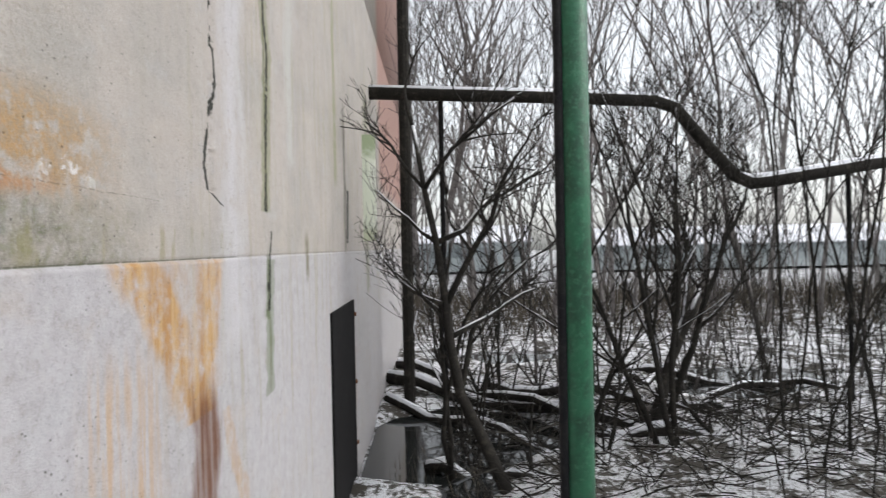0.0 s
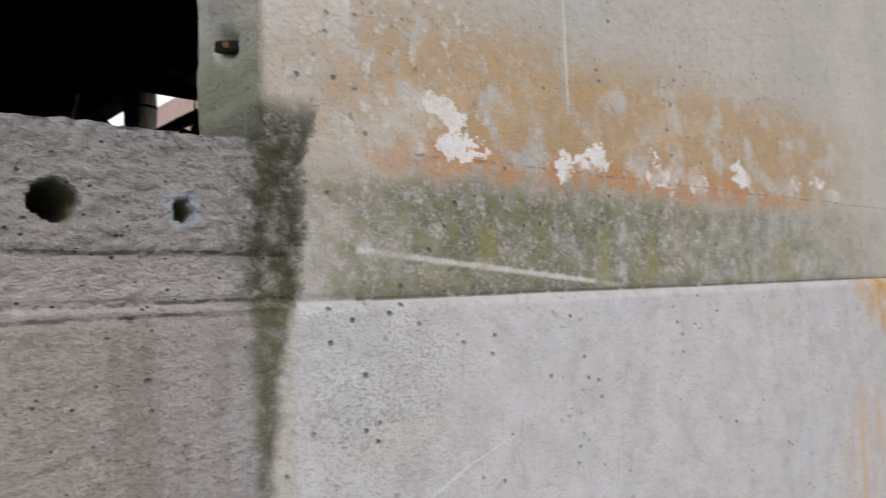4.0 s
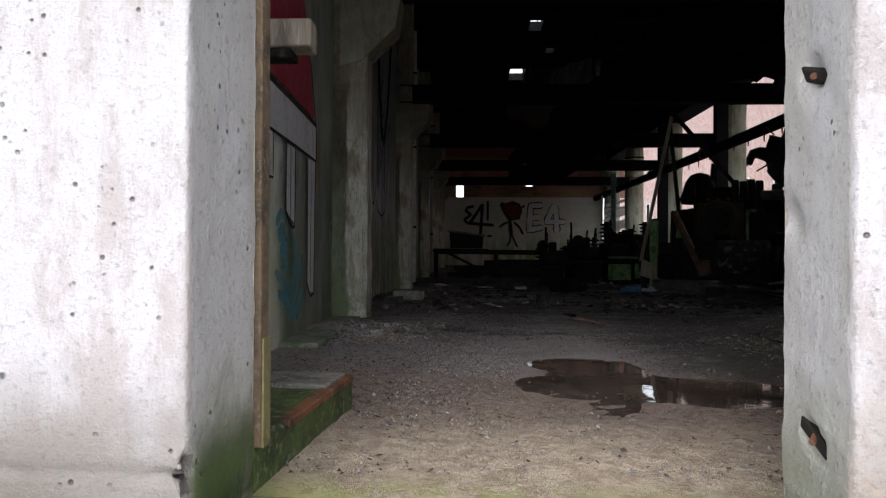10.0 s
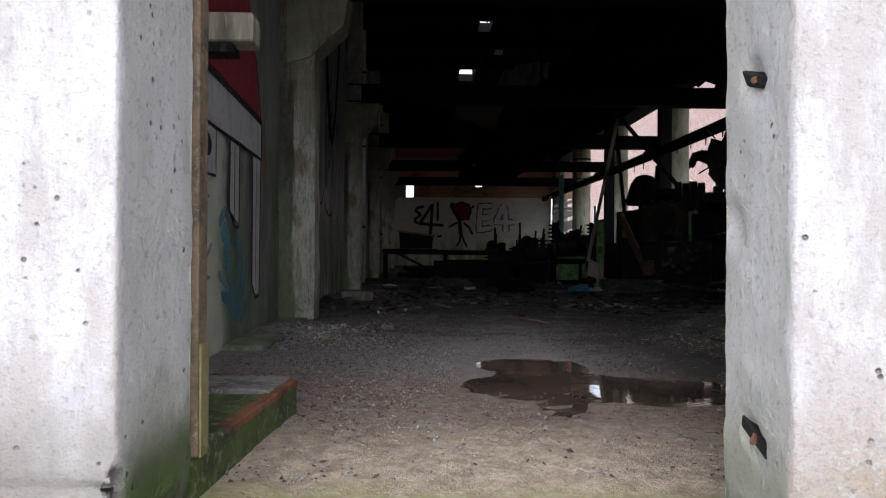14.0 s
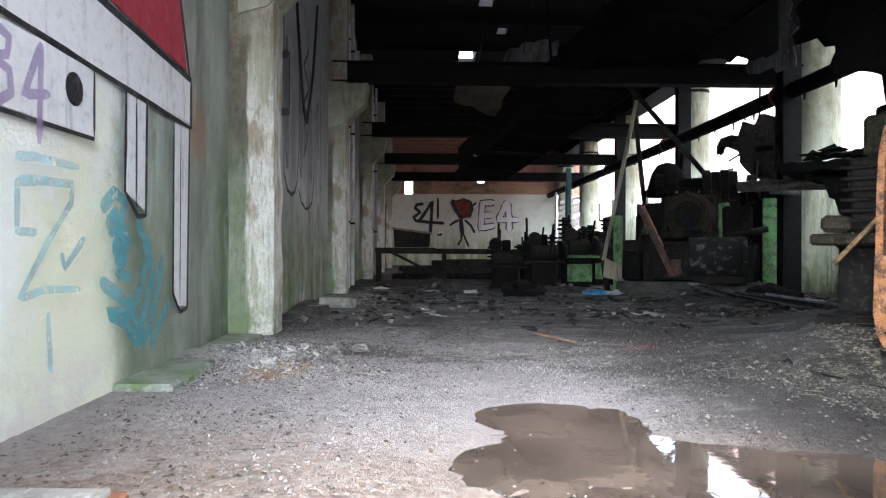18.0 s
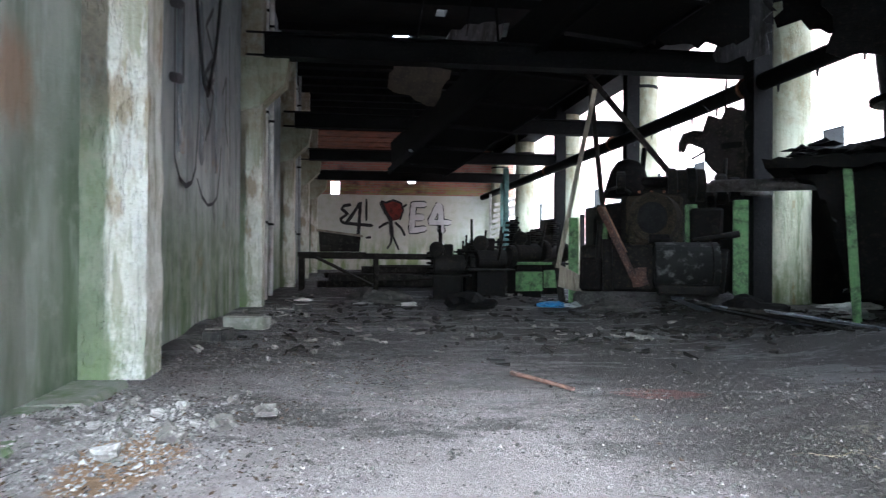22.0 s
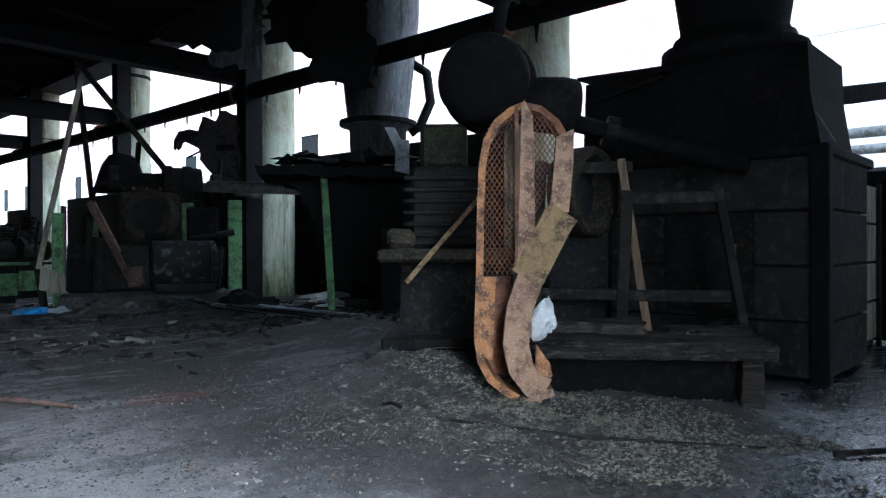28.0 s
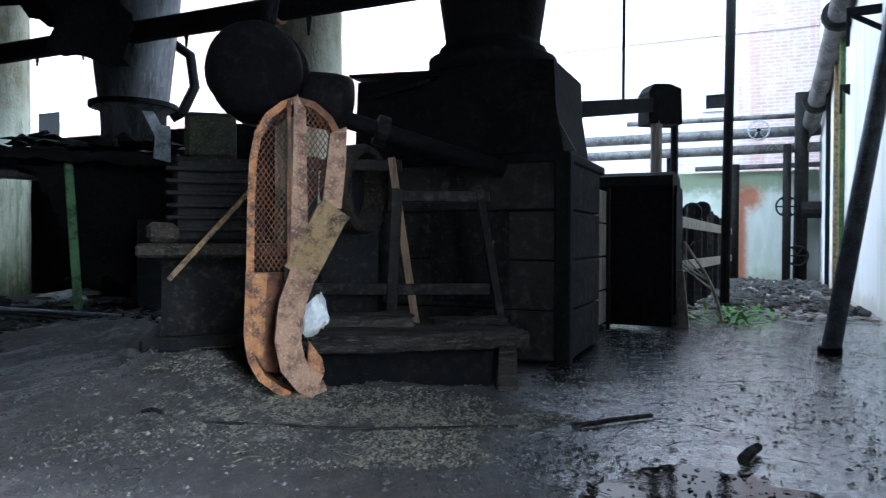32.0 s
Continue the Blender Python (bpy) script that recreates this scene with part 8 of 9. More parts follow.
part("hopper", bm, worn("streaked_hopper", (0.10, 0.10, 0.105), (0.03, 0.028, 0.026), (0.22, 0.20, 0.20), 3, 0.6, 0.3, 0.4, 50, (3, 3, 0.5)), hp, "streaked grey steel hopper", smooth=True)
bm = B()
lathe(bm, [(0.34, 1.83), (0.39, 1.835), (0.39, 1.88), (0.34, 1.885)], 24, pose(0.12, 0, 0), False)
part("ring_flange", bm, DARK_STEEL, hp)
bm = B()
slab(bm, [(0.0, 1.78), (0.1, 1.78), (0.24, 1.52), (0.14, 1.50)], 0.012, pose(0.16, -0.3, 0))
part("chute_plate", bm, LIGHT_GREY, hp, "bare pale chute plate")
bm = B()
tube(bm, [(0.45, 0, 2.5), (0.62, 0, 2.4), (0.66, 0, 2.1), (0.55, 0, 1.85), (0.45, 0, 1.78)], 0.05, 10)
part("elbow_pipe", bm, DARK_STEEL, hp, smooth=True)
bm = B()
tube(bm, [(-0.2, 0.2, 1.2), (-1.6, 0.35, 1.24)], 0.06, 14)
part("shaft", bm, worn("bright_shaft", (0.30, 0.28, 0.27), (0.14, 0.12, 0.11), (0.45, 0.43, 0.42), 7, 0.45, 0.7), hp, "bright worn drive shaft", smooth=True)

# ---- second machine with orange chutes and a timber A-frame ----
m2 = thing("drive_machine", at(3.2, 8.3, 0, 0, 0, -25), "greasy drive machine with green plates and orange chutes", "machine")
bm = B()
box(bm, -0.78, 0.85, -0.2, 0.9, -0.02, 0.16, 0.03, None, 0.02)
part("footing", bm, DARK_GRITTY, m2)
bm = B()
box(bm, -0.72, 0.35, -0.1, 0.7, 0.16, 0.66, 0.03)
part("bed", bm, GREASE, m2)
bm = B()
drum(bm, (0.36, -0.24, 0.45), (1, 0.1, 0), 0.235, 0.62, 28, 0.012)
part("motor", bm, worn("peeling_motor", (0.022, 0.022, 0.021), (0.012, 0.012, 0.012), (0.20, 0.20, 0.19), 1.6, 0.7, 0.1), m2, "motor with peeling grey paint")
bm = B()
box(bm, 0.08, 0.68, -0.42, 0.0, 0.15, 0.26, 0.02)
part("motor_foot", bm, GREASE, m2)
bm = B()
lathe(bm, [(0.17, -0.12), (0.25, -0.12), (0.27, 0.1), (0.24, 0.12), (0.17, 0.10)], 28, pose(0.06, 0.0, 0.95, 90, 0, -20), False)
part("ring_housing", bm, GRIME, m2)
bm = B()
box(bm, -0.3, 0.42, 0.1, 0.6, 0.6, 1.3, 0.05)
part("gear_box", bm, GREASE, m2)
bm = B()
slab(bm, [(-0.62, 0.1), (-0.6, 0.95), (-0.45, 1.12), (-0.3, 1.12), (-0.3, 0.1)], 0.4, pose(0, 0.15, 0))
part("side_housing", bm, TIN, m2)
bm = B()
box(bm, -0.24, 0.34, 0.03, 0.14, 0.66, 1.20, 0.03, None, 0.01)
part("ring_case", bm, GRIME, m2, "grimy square case behind the ring")
# black disc put in for the shade inside the open bore
bm = B()
lathe(bm, [(0.001, 0.04), (0.18, 0.04), (0.18, 0.06), (0.001, 0.06)], 24, pose(0.06, 0.0, 0.95, 90, 0, -20), False)
part("dark_bore", bm, BLACK_PAINT, m2)
for xa, ya, za, xb, yb, zb, ra in ((-0.55, -0.12, 0.2, -0.50, -0.14, 0.98, 0.03), (-0.42, -0.14, 0.16, -0.44, -0.1, 0.72, 0.055), (0.45, 0.0, 0.7, 0.9, 0.05, 0.78, 0.035), (0.62, 0.3, 0.2, 0.64, 0.3, 1.2, 0.05), (-0.1, 0.3, 1.3, -0.06, 0.3, 1.75, 0.03), (0.7, -0.1, 0.16, 0.74, -0.1, 0.6, 0.04), (-0.7, 0.0, 0.6, -0.2, -0.06, 0.66, 0.025), (0.75, 0.25, 1.1, 0.78, 0.25, 1.6, 0.022)):
    bm = B()
    tube(bm, [(xa, ya, za), (xb, yb, zb)], ra, 10)
    part("rod", bm, GREASE, m2, smooth=True)
for xa, ya, za, ra in ((-0.5, -0.14, 0.99, 0.10), (0.72, 0.2, 1.26, 0.17), (0.86, 0.22, 1.26, 0.13), (-0.30, 0.0, 1.34, 0.12), (0.66, 0.1, 0.82, 0.1)):
    bm = B()
    drum(bm, (xa, ya, za), (1, 0.1, 0.0), ra, 0.09, 20, 0.012)
    part("pulley", bm, GREASE, m2)
for xa, xb, ya, yb, za, zb in ((0.42, 0.74, 0.02, 0.4, 0.62, 1.06), (-0.72, -0.48, -0.16, 0.1, 0.16, 0.52), (-0.12, 0.2, 0.12, 0.5, 1.3, 1.42), (0.5, 0.82, 0.1, 0.5, 0.16, 0.62)):
    bm = B()
    box(bm, xa, xb, ya, yb, za, zb, 0.03, None, 0.015)
    part("housing", bm, TIN, m2)
for i in range(5):
    bm = B()
    lathe(bm, [(0.018, 0), (0.018, 0.02), (0.008, 0.022)], 6, pose(-0.24 + 0.13 * i, 0.1, 1.24, 90))
    part("cover_bolt", bm, RUST, m2)
bm = B()
tube(bm, [(-0.5, 0.1, 1.1), (-0.46, 0.0, 1.25), (-0.3, -0.02, 1.3), (-0.2, 0.05, 1.22)], 0.02, 8)
part("oil_pipe", bm, GREASE, m2, smooth=True)
bm = B()
drum(bm, (0.1, -0.22, 0.72), (1, 0.1, 0.0), 0.05, 0.2, 14, 0.004)
part("motor_terminal", bm, TIN, m2)
for x in (0.12, 0.24, 0.36, 0.48, 0.6):
    bm = B()
    drum(bm, (x, -0.24 + 0.024 - 0.1 * (x - 0.36) * 0, 0.45), (1, 0.1, 0), 0.245, 0.02, 28, 0.0)
    part("motor_fin", bm, GREASE, m2)
bm = B()
lathe(bm, [(0.25, 1.2), (0.25, 1.3), (0.19, 1.5), (0.12, 1.6), (0.03, 1.63)], 20, pose(-0.24, 0.3, 0))
part("dome", bm, TIN, m2, smooth=True)
bm = B()
for i in range(4):
    drum(bm, (0.22 + i * 0.1, 0.25, 1.31), (1, 0.1, 0), 0.2 if i % 2 == 0 else 0.18, 0.09, 28, 0.0)
part("belt_drum", bm, GREASE, m2)
bm = B()
tube(bm, [(0.5, 0.25, 1.3), (1.25, 0.33, 1.22)], 0.05, 12)
part("shaft", bm, SP["bright_shaft"], m2, smooth=True)
for x, z0, z1, w in ((-0.82, 0.3, 0.97, 0.11), (0.92, 0.30, 1.14, 0.15), (0.42, 0.6, 1.1, 0.14), (-0.5, 0.6, 0.95, 0.1)):
    bm = B()
    box(bm, x - w / 2, x + w / 2, 0.1, 0.16, z0 - 0.3, z1, 0.01)
    part("green_plate", bm, GREEN_PAINT, m2, "flaking light green upright plate")
CHUTE = worn("chute_rust", (0.085, 0.04, 0.028), (0.035, 0.022, 0.018), (0.26, 0.155, 0.12), 8, 0.75)
a, b = Vector((-0.48, -0.30, 1.06)), Vector((-0.11, -0.38, 0.28))
m_ = Matrix.Translation(a) @ (b - a).to_track_quat("Z", "Y").to_matrix().to_4x4()
for nm, x0, x1, y0, y1, c in (("chute_floor", -0.055, 0.055, -0.008, 0.008, CHUTE), ("chute_side", -0.07, -0.056, -0.035, 0.02, CHUTE), ("chute_side", 0.056, 0.07, -0.05, 0.02, PINKRUST)):
    bm = B()
    box(bm, x0, x1, y0, y1, 0, (b - a).length * (1.0 if x0 < 0 else 0.62), 0.0, m_)
    part(nm, bm, c, m2, "rust-red sheet chute" if nm == "chute_floor" else "")
bm = B()
slab(bm, tattered([(-0.19, 0.40), (-0.02, 0.43), (0.0, 0.26), (-0.15, 0.22)], 0.012, 5), 0.012, pose(0, -0.40, 0))
part("chute_lip", bm, CHUTE, m2, "rust-brown mouth of the chute")
af = thing("strut_tripod", at(3.2, 8.3, 0, 0, 0, -25), "leaning timber struts tied at the top", "timber frame")
bm = B()
bar(bm, (-1.0, 0.12, 0.40), (-0.60, 0.2, 2.42), 0.075, 0.05)
part("pale_strut", bm, PALE_WOOD, af, "pale grey strut")
bm = B()
bar(bm, (-0.70, 0.24, 2.62), (0.24, 0.3, 1.42), 0.075, 0.06)
part("dark_strut", bm, DARK_WOOD, af)
bm = B()
bar(bm, (-0.66, 0.3, 2.5), (-0.5, 0.35, 0.9), 0.06, 0.05)
part("dark_strut", bm, DARK_WOOD, af)
bm = B()
bar(bm, (-0.94, 0.1, -0.02), (-1.01, 0.13, 0.5), 0.06, 0.06)
part("prop", bm, DARK_WOOD, af)
bm = B()
slab(bm, [(-0.97, 0.20), (-0.95, 0.44), (-0.56, 0.24), (-0.58, 0.10)], 0.03, pose(0, -0.06, 0))
part("pale_board", bm, PALE_WOOD, af)

# ---- row of small engines on a bench, and the long low bench ----
for i, (x, y, s) in enumerate(((1.15, 9.25, 0.85), (1.62, 9.15, 1.05), (2.2, 9.75, 1.25), (2.75, 10.6, 1.2), (1.75, 11.2, 0.9))):
    e = thing("small_engine", at(x, y, 0, 0, 0, -12 + 9 * i), "grimy small engine on an iron stand", "engine", "engines in a row")
    bm = B()
    box(bm, -0.17, 0.17, -0.14, 0.2, 0.0, 0.36 * s, 0.015)
    part("stand", bm, TIN, e)
    bm = B()
    drum(bm, (0, 0, 0.36 * s + 0.12), (1, 0.3, 0), 0.115, 0.36, 22, 0.01)
    part("cylinder", bm, GREASE, e)
    bm = B()
    box(bm, -0.05, 0.06, -0.06, 0.06, 0.36 * s + 0.2, 0.36 * s + 0.36, 0.015)
    part("head", bm, TIN, e)
    bm = B()
    drum(bm, (0.26, 0.02, 0.36 * s + 0.15), (1, 0.3, 0), 0.13, 0.06, 20, 0.012)
    part("flywheel", bm, GREASE, e)
    bm = B()
    box(bm, -0.27, 0.27, -0.23, 0.28, 0.34 * s, 0.365 * s, 0.004)
    part("top_plate", bm, GREEN_PAINT if i == 2 else GREASE, e)
    h0 = 0.36 * s
    for xc, yc, top, rad in ((-0.16, 0.02, (0.30, 0.34, 0.56, 0.5, 0.3)[i], 0.075), (0.14, 0.1, (0.2, 0.36, 0.44, 0.6, 0.28)[i], 0.06)):
        for q in range(int(top / 0.06)):
            bm = B()
            z0 = h0 + 0.06 * q
            lathe(bm, [(rad * 0.6, z0), (rad * (1.25 if q % 3 else 1.5), z0 + 0.005), (rad * (1.25 if q % 3 else 1.5), z0 + 0.028), (rad * 0.6, z0 + 0.034), (rad * 0.6, z0 + 0.06)], 12, pose(xc, yc, 0))
            part("cooling_fin", bm, TIN if q % 2 else GREASE, e)
    for q in range(3):
        bm = B()
        aq = 2.1 * q + i
        tube(bm, [(0.2 * math.cos(aq), 0.1 * math.sin(aq), h0 + 0.1), (0.24 * math.cos(aq) + 0.03, 0.12 * math.sin(aq), h0 + 0.42 + 0.08 * ((q + i) % 3))], 0.016, 7)
        part("stub_pipe", bm, GREASE, e)
    bm = B()
    drum(bm, (-0.12, -0.16, h0 + 0.30), (0.2, 1, 0), 0.09, 0.03, 18, 0.01)
    part("hand_wheel", bm, GREASE, e)
    if i in (2, 3):
        bm = B()
        box(bm, -0.2, 0.15, -0.225, -0.205, 0.1, 0.34, 0.006)
        part("green_panel", bm, GREEN_PAINT, e, "light green front panel")
bn = thing("long_bench", at(-0.75, 11.6, 0), "long low bench of black rails", "bench")
for y, z in ((0, 0.53), (0.5, 0.5)):
    bm = B()
    bar(bm, (0, y, z), (3.2, y - 0.1, z - 0.02), 0.05, 0.06)
    part("rail", bm, DARK_WOOD, bn)
bm = B()
box(bm, 0.0, 1.0, 0.0, 0.5, 0.54, 0.57, 0.005)
part("board", bm, DARK_WOOD, bn)
for x in (0.05, 1.15, 2.2, 3.1):
    bm = B()
    bar(bm, (x, 0.02, -0.02), (x, 0.02, 0.5), 0.07, 0.07)
    part("leg", bm, DARK_WOOD, bn)
    bm = B()
    bar(bm, (x, 0.45, -0.02), (x, 0.45, 0.5), 0.06, 0.06)
    part("leg", bm, DARK_WOOD, bn)
bm = B()
bar(bm, (0.15, 0.1, 0.55), (1.1, -0.1, 0.08), 0.16, 0.03)
part("fallen_board", bm, DARK_WOOD, bn)
for k_, (x, y, ln, z, a_) in enumerate(((-0.5, 12.3, 2.6, 0.02, 4), (0.1, 12.6, 2.4, 0.02, -6), (-0.3, 12.0, 1.8, 0.13, 9), (0.6, 12.4, 2.0, 0.14, -3), (1.5, 12.2, 1.6, 0.03, 12), (0.2, 12.2, 1.5, 0.25, 2), (1.2, 12.7, 1.7, 0.15, -9), (-0.4, 12.8, 2.2, 0.14, 3), (0.4, 12.9, 1.9, 0.26, -5))):
    lg = thing("old_timber", at(x, y, z, 0, 0, a_), "sooty old timber lying under the bench", "timber", "timber under the bench")
    bm = B()
    box(bm, 0, ln, -0.09, 0.09, 0, 0.10, 0.008, None, 0.012)
    part("beam", bm, DARK_WOOD, lg)
seat = thing("wooden_box", at(-0.15, 11.75, 0.575), "dark tilted wooden box on the bench", "box")
bm = B()
slab(bm, [(-0.28, 0.0), (-0.3, 0.3), (0.32, 0.22), (0.3, -0.0)], 0.34, pose(0, -0.17, 0))
part("body", bm, DARK_WOOD, seat)
bm = B()
slab(bm, [(-0.33, 0.305), (-0.33, 0.335), (0.35, 0.25), (0.35, 0.22)], 0.4, pose(0, -0.2, 0))
part("lid", bm, PALE_WOOD, seat)
for x, y in ((3.7, 17.5), (4.35, 20.8)):
    po = thing("teal_post", at(x, y, 0), "slim teal-painted steel post", "post", "teal posts")
    bm = B()
    bar(bm, (0, 0, 0), (0, 0, 2.6), 0.12, 0.12)
    part("shaft", bm, worn("teal_paint", (0.16, 0.33, 0.31), (0.08, 0.16, 0.15), (0.3, 0.45, 0.42), 4, 0.6) if y < 18 else SP["teal_paint"], po)
    bm = B()
    box(bm, -0.12, 0.12, -0.12, 0.12, 0, 0.03, 0.004)
    part("foot", bm, DARK_STEEL, po)

bl = thing("fallen_blind", at(4.35, 21.7, 0), "collapsed pale slatted panel leaning by the end wall", "blind")
for i in range(7):
    bm = B()
    bar(bm, (-0.2 + 0.03 * i, 0.02 * i, 1.0 + 0.17 * i), (0.55 + 0.04 * i, 0.02 * i, 1.35 + 0.15 * i - 0.05 * (i % 3)), 0.03, 0.1)
    part("slat", bm, PAPER, bl)
for x in (-0.2, 0.75):
    bm = B()
    bar(bm, (x, 0.0, 0.0), (x + 0.05, 0.1, 2.35), 0.06, 0.05)
    part("stile", bm, PAPER, bl)

# ---- overhead: pipe, conveyor, torn ducts and cladding ----
op = thing("overhead_pipe", at(4.45, 0, 2.45), "thick black pipe along the hall on hangers", "pipe")
bm = B()
tube(bm, [(0, 1.2, 0.02), (0, 6, 0.0), (0, 12, -0.02), (0, 24.4, 0.0)], 0.095, 14)
part("run", bm, TIN, op, smooth=True)
for y in (4.5, 8.55, 12.6, 16.6, 20.6):
    bm = B()
    tube(bm, [(0, y, 0.08), (0, y, 0.15)], 0.02, 6)
    drum(bm, (0, y, 0), (0, 1, 0), 0.115, 0.05, 18, 0.0)
    part("hanger", bm, RUST, op)
for i in range(16):
    bm = B()
    y = 4.2 + i * 0.62
    ln = 0.08 + 0.12 * abs(nz(i, 2, 0, 0.77))
    slab(bm, [(-0.02, 0), (0.03, 0), (0.012, -ln), (0.0, -ln)], 0.012, pose(0.0, y, -0.085, 0, 0, 90))
    part("rag", bm, BLACK_PAINT, op)
cv = thing("conveyor", at(3.45, 5.3, 3.30, -9.2, 0, 15.5), "black enclosed conveyor sloping down through the hall", "conveyor")
bm = B()
box(bm, -0.5, 0.5, 0, 8.5, 0.03, 0.55)
part("casing", bm, TIN, cv)
for x in (-0.52, 0.52):
    bm = B()
    box(bm, x - 0.02, x + 0.02, -0.05, 8.6, 0.0, 0.12, 0.004)
    part("edge_rail", bm, DARK_STEEL, cv)
for i in range(9):
    bm = B()
    box(bm, -0.5, 0.5, 0.1 + i * 0.98, 0.16 + i * 0.98, -0.02, 0.03)
    part("cross_tie", bm, DARK_STEEL, cv)
for y, z, ln in ((4.2, 0.5, 0.42), (7.4, 0.05, 0.30)):
    bm = B()
    bar(bm, (-0.54, y, z), (-0.60 - ln * 0.3, y - ln, z - 0.06), 0.05, 0.008)
    part("torn_strip", bm, LIGHT_GREY, cv, "pale torn strip of cladding")
for y in (1.5, 4.5, 7.5):
    for x in (-0.45, 0.45):
        bm = B()
        tube(bm, [(x, y, 0.5), (x, y, 0.85 + 0.16 * y)], 0.018, 6)
        part("hanger", bm, DARK_STEEL, cv)


def ragged(name, pts, m, mat, label, seed, parent=None, t=0.012, bite=0.05):
    """A torn sheet: the outline's sides broken into jagged steps."""
    rg = random.Random(seed)
    out = []
    for (xa, za), (xb, zb) in zip(pts, pts[1:] + pts[:1]):
        n = max(2, int(math.hypot(xb - xa, zb - za) / 0.09))
        for i in range(n):
            q = i / n
            k = 0 if i == 0 else bite
            out.append((xa + (xb - xa) * q + rg.uniform(-k, k), za + (zb - za) * q + rg.uniform(-k, k)))
    bm = B()
    slab(bm, out, t)
    s = thing(name, m, label, "sheet metal", "torn overhead sheets")
    part("sheet", bm, mat, s)
    bm = B()
    zt, xm = max(p[1] for p in pts), sum(p[0] for p in pts) / len(pts)
    tube(bm, [(xm - 0.1, 0.006, zt - 0.15), (xm - 0.1, 0.006, zt + 1.6)], 0.012, 6)
    part("hanger", bm, DARK_STEEL, s)
    return s


ragged("torn_cladding", [(-0.3, 0), (0.25, 0), (0.2, 0.9), (-0.15, 0.95), (-0.25, 0.5)], at(4.2, 8.15, 2.68, 0, 0, -45), SP["streaked_hopper"], "streaked pale cladding sheet hanging by the column", 1)
ragged("torn_cladding", [(-0.55, 0.2), (-0.1, 0.0), (0.35, 0.1), (0.5, 0.8), (-0.4, 0.9)], at(4.35, 6.85, 2.55, 0, 0, -30), TIN, "ragged black sheet metal hanging from the ceiling", 2, bite=0.07)
ragged("torn_cladding", [(-0.7, 0.1), (0.2, 0.0), (0.75, 0.25), (0.7, 0.9), (-0.6, 0.8)], at(3.75, 8.2, 2.78, 0, 0, -10), TIN, "ragged black sheet metal hanging from the ceiling", 3, bite=0.06)
ragged("torn_cladding", [(-0.4, 0.15), (0.3, 0.0), (0.45, 0.55), (-0.35, 0.65)], at(0.9, 11.1, 2.7, 20, 8, 0), worn("dull_board", (0.055, 0.04, 0.028), (0.025, 0.02, 0.016), (0.10, 0.075, 0.052), 4, 0.85), "tan board panel dangling under the ceiling", 4, bite=0.03)
ragged("torn_cladding", [(-0.45, 0.0), (0.4, 0.1), (0.5, 0.5), (-0.3, 0.45)], at(1.6, 10.6, 3.2, 35, -10, 15), SP["streaked_hopper"], "crumpled pale sheet dangling under the ceiling", 5, bite=0.05)
ragged("torn_cladding", [(-0.25, 0.0), (0.2, 0.05), (0.25, 0.9), (-0.2, 0.9)], at(4.3, 3.9, 2.42, 0, 0, -60), TIN, "ragged black sheet metal hanging from the ceiling", 6)
ragged("torn_cladding", [(-0.3, 0.1), (0.3, 0.0), (0.25, 1.0), (-0.25, 1.0)], at(3.9, 5.95, 2.05, 0, 0, -45), TIN, "torn black sheet wrapped on the hopper", 7, bite=0.06)
du = thing("broken_duct", at(4.22, 8.72, 1.36, 0, 0, -48) @ Matrix.Diagonal((0.86, 0.86, 0.86, 1)), "broken rusty duct elbow hanging by the column", "duct")


def torn_pipe(bm, pts, r, r2, seed, seg=18, jag=0.08):
    """A dented sheet pipe with torn, ragged ends."""
    rg_ = random.Random(seed)
    before = len(bm.verts)
    tube(bm, pts, r, seg, False, r2)
    bm.verts.ensure_lookup_table()
    vs = bm.verts[before:]
    n = len(pts)
    for q, v in enumerate(vs):
        i_ = q // seg
        if i_ in (0, n - 1):
            d = (Vector(pts[0]) - Vector(pts[1])) if i_ == 0 else (Vector(pts[-1]) - Vector(pts[-2]))
            v.co += d.normalized() * rg_.uniform(-jag, jag)
        v.co += Vector((nz(v.co.x, v.co.y, v.co.z, 9), nz(v.co.y, v.co.z, v.co.x, 9), 0)) * r * 0.16


SOOTDUCT = worn("sooty_duct", (0.038, 0.033, 0.031), (0.014, 0.013, 0.013), (0.11, 0.08, 0.066), 5, 0.8)
bm = B()
slab(bm, tattered([(-0.14, 0.34), (-0.20, 0.62), (-0.10, 0.93), (0.08, 0.86), (0.14, 1.0), (0.40, 0.94), (0.42, 0.02), (0.22, 0.0), (0.03, 0.14)], 0.03, 17), 0.30, pose(0, -0.15, 0))
part("duct_body", bm, SOOTDUCT, du, "crumpled sooty duct body")
bm = B()
torn_pipe(bm, [(-0.50, 0, 0.50), (-0.49, 0, 0.60), (-0.44, 0, 0.67), (-0.34, 0, 0.68), (-0.22, 0, 0.64), (-0.10, 0, 0.60)], 0.05, 0.13, 3, 14, 0.05)
part("torn_elbow", bm, SOOTDUCT, du)
for a_, b_ in (((-0.1, -0.16, 0.46), (-0.30, -0.16, 0.36)), ((0.1, -0.12, 0.10), (-0.06, -0.14, -0.10)), ((0.3, 0.05, 0.06), (0.36, 0.05, -0.22)), ((-0.02, -0.16, 0.92), (-0.16, -0.16, 1.08))):
    bm = B()
    bar(bm, a_, b_, 0.06, 0.008)
    part("torn_strip", bm, TIN, du)
bm = B()
lathe(bm, [(0.15, 0.46), (0.165, 0.47), (0.165, 0.53), (0.15, 0.54)], 18, pose(0.22, 0, 0) @ Matrix.Diagonal((1.35, 1.15, 1, 1)), False)
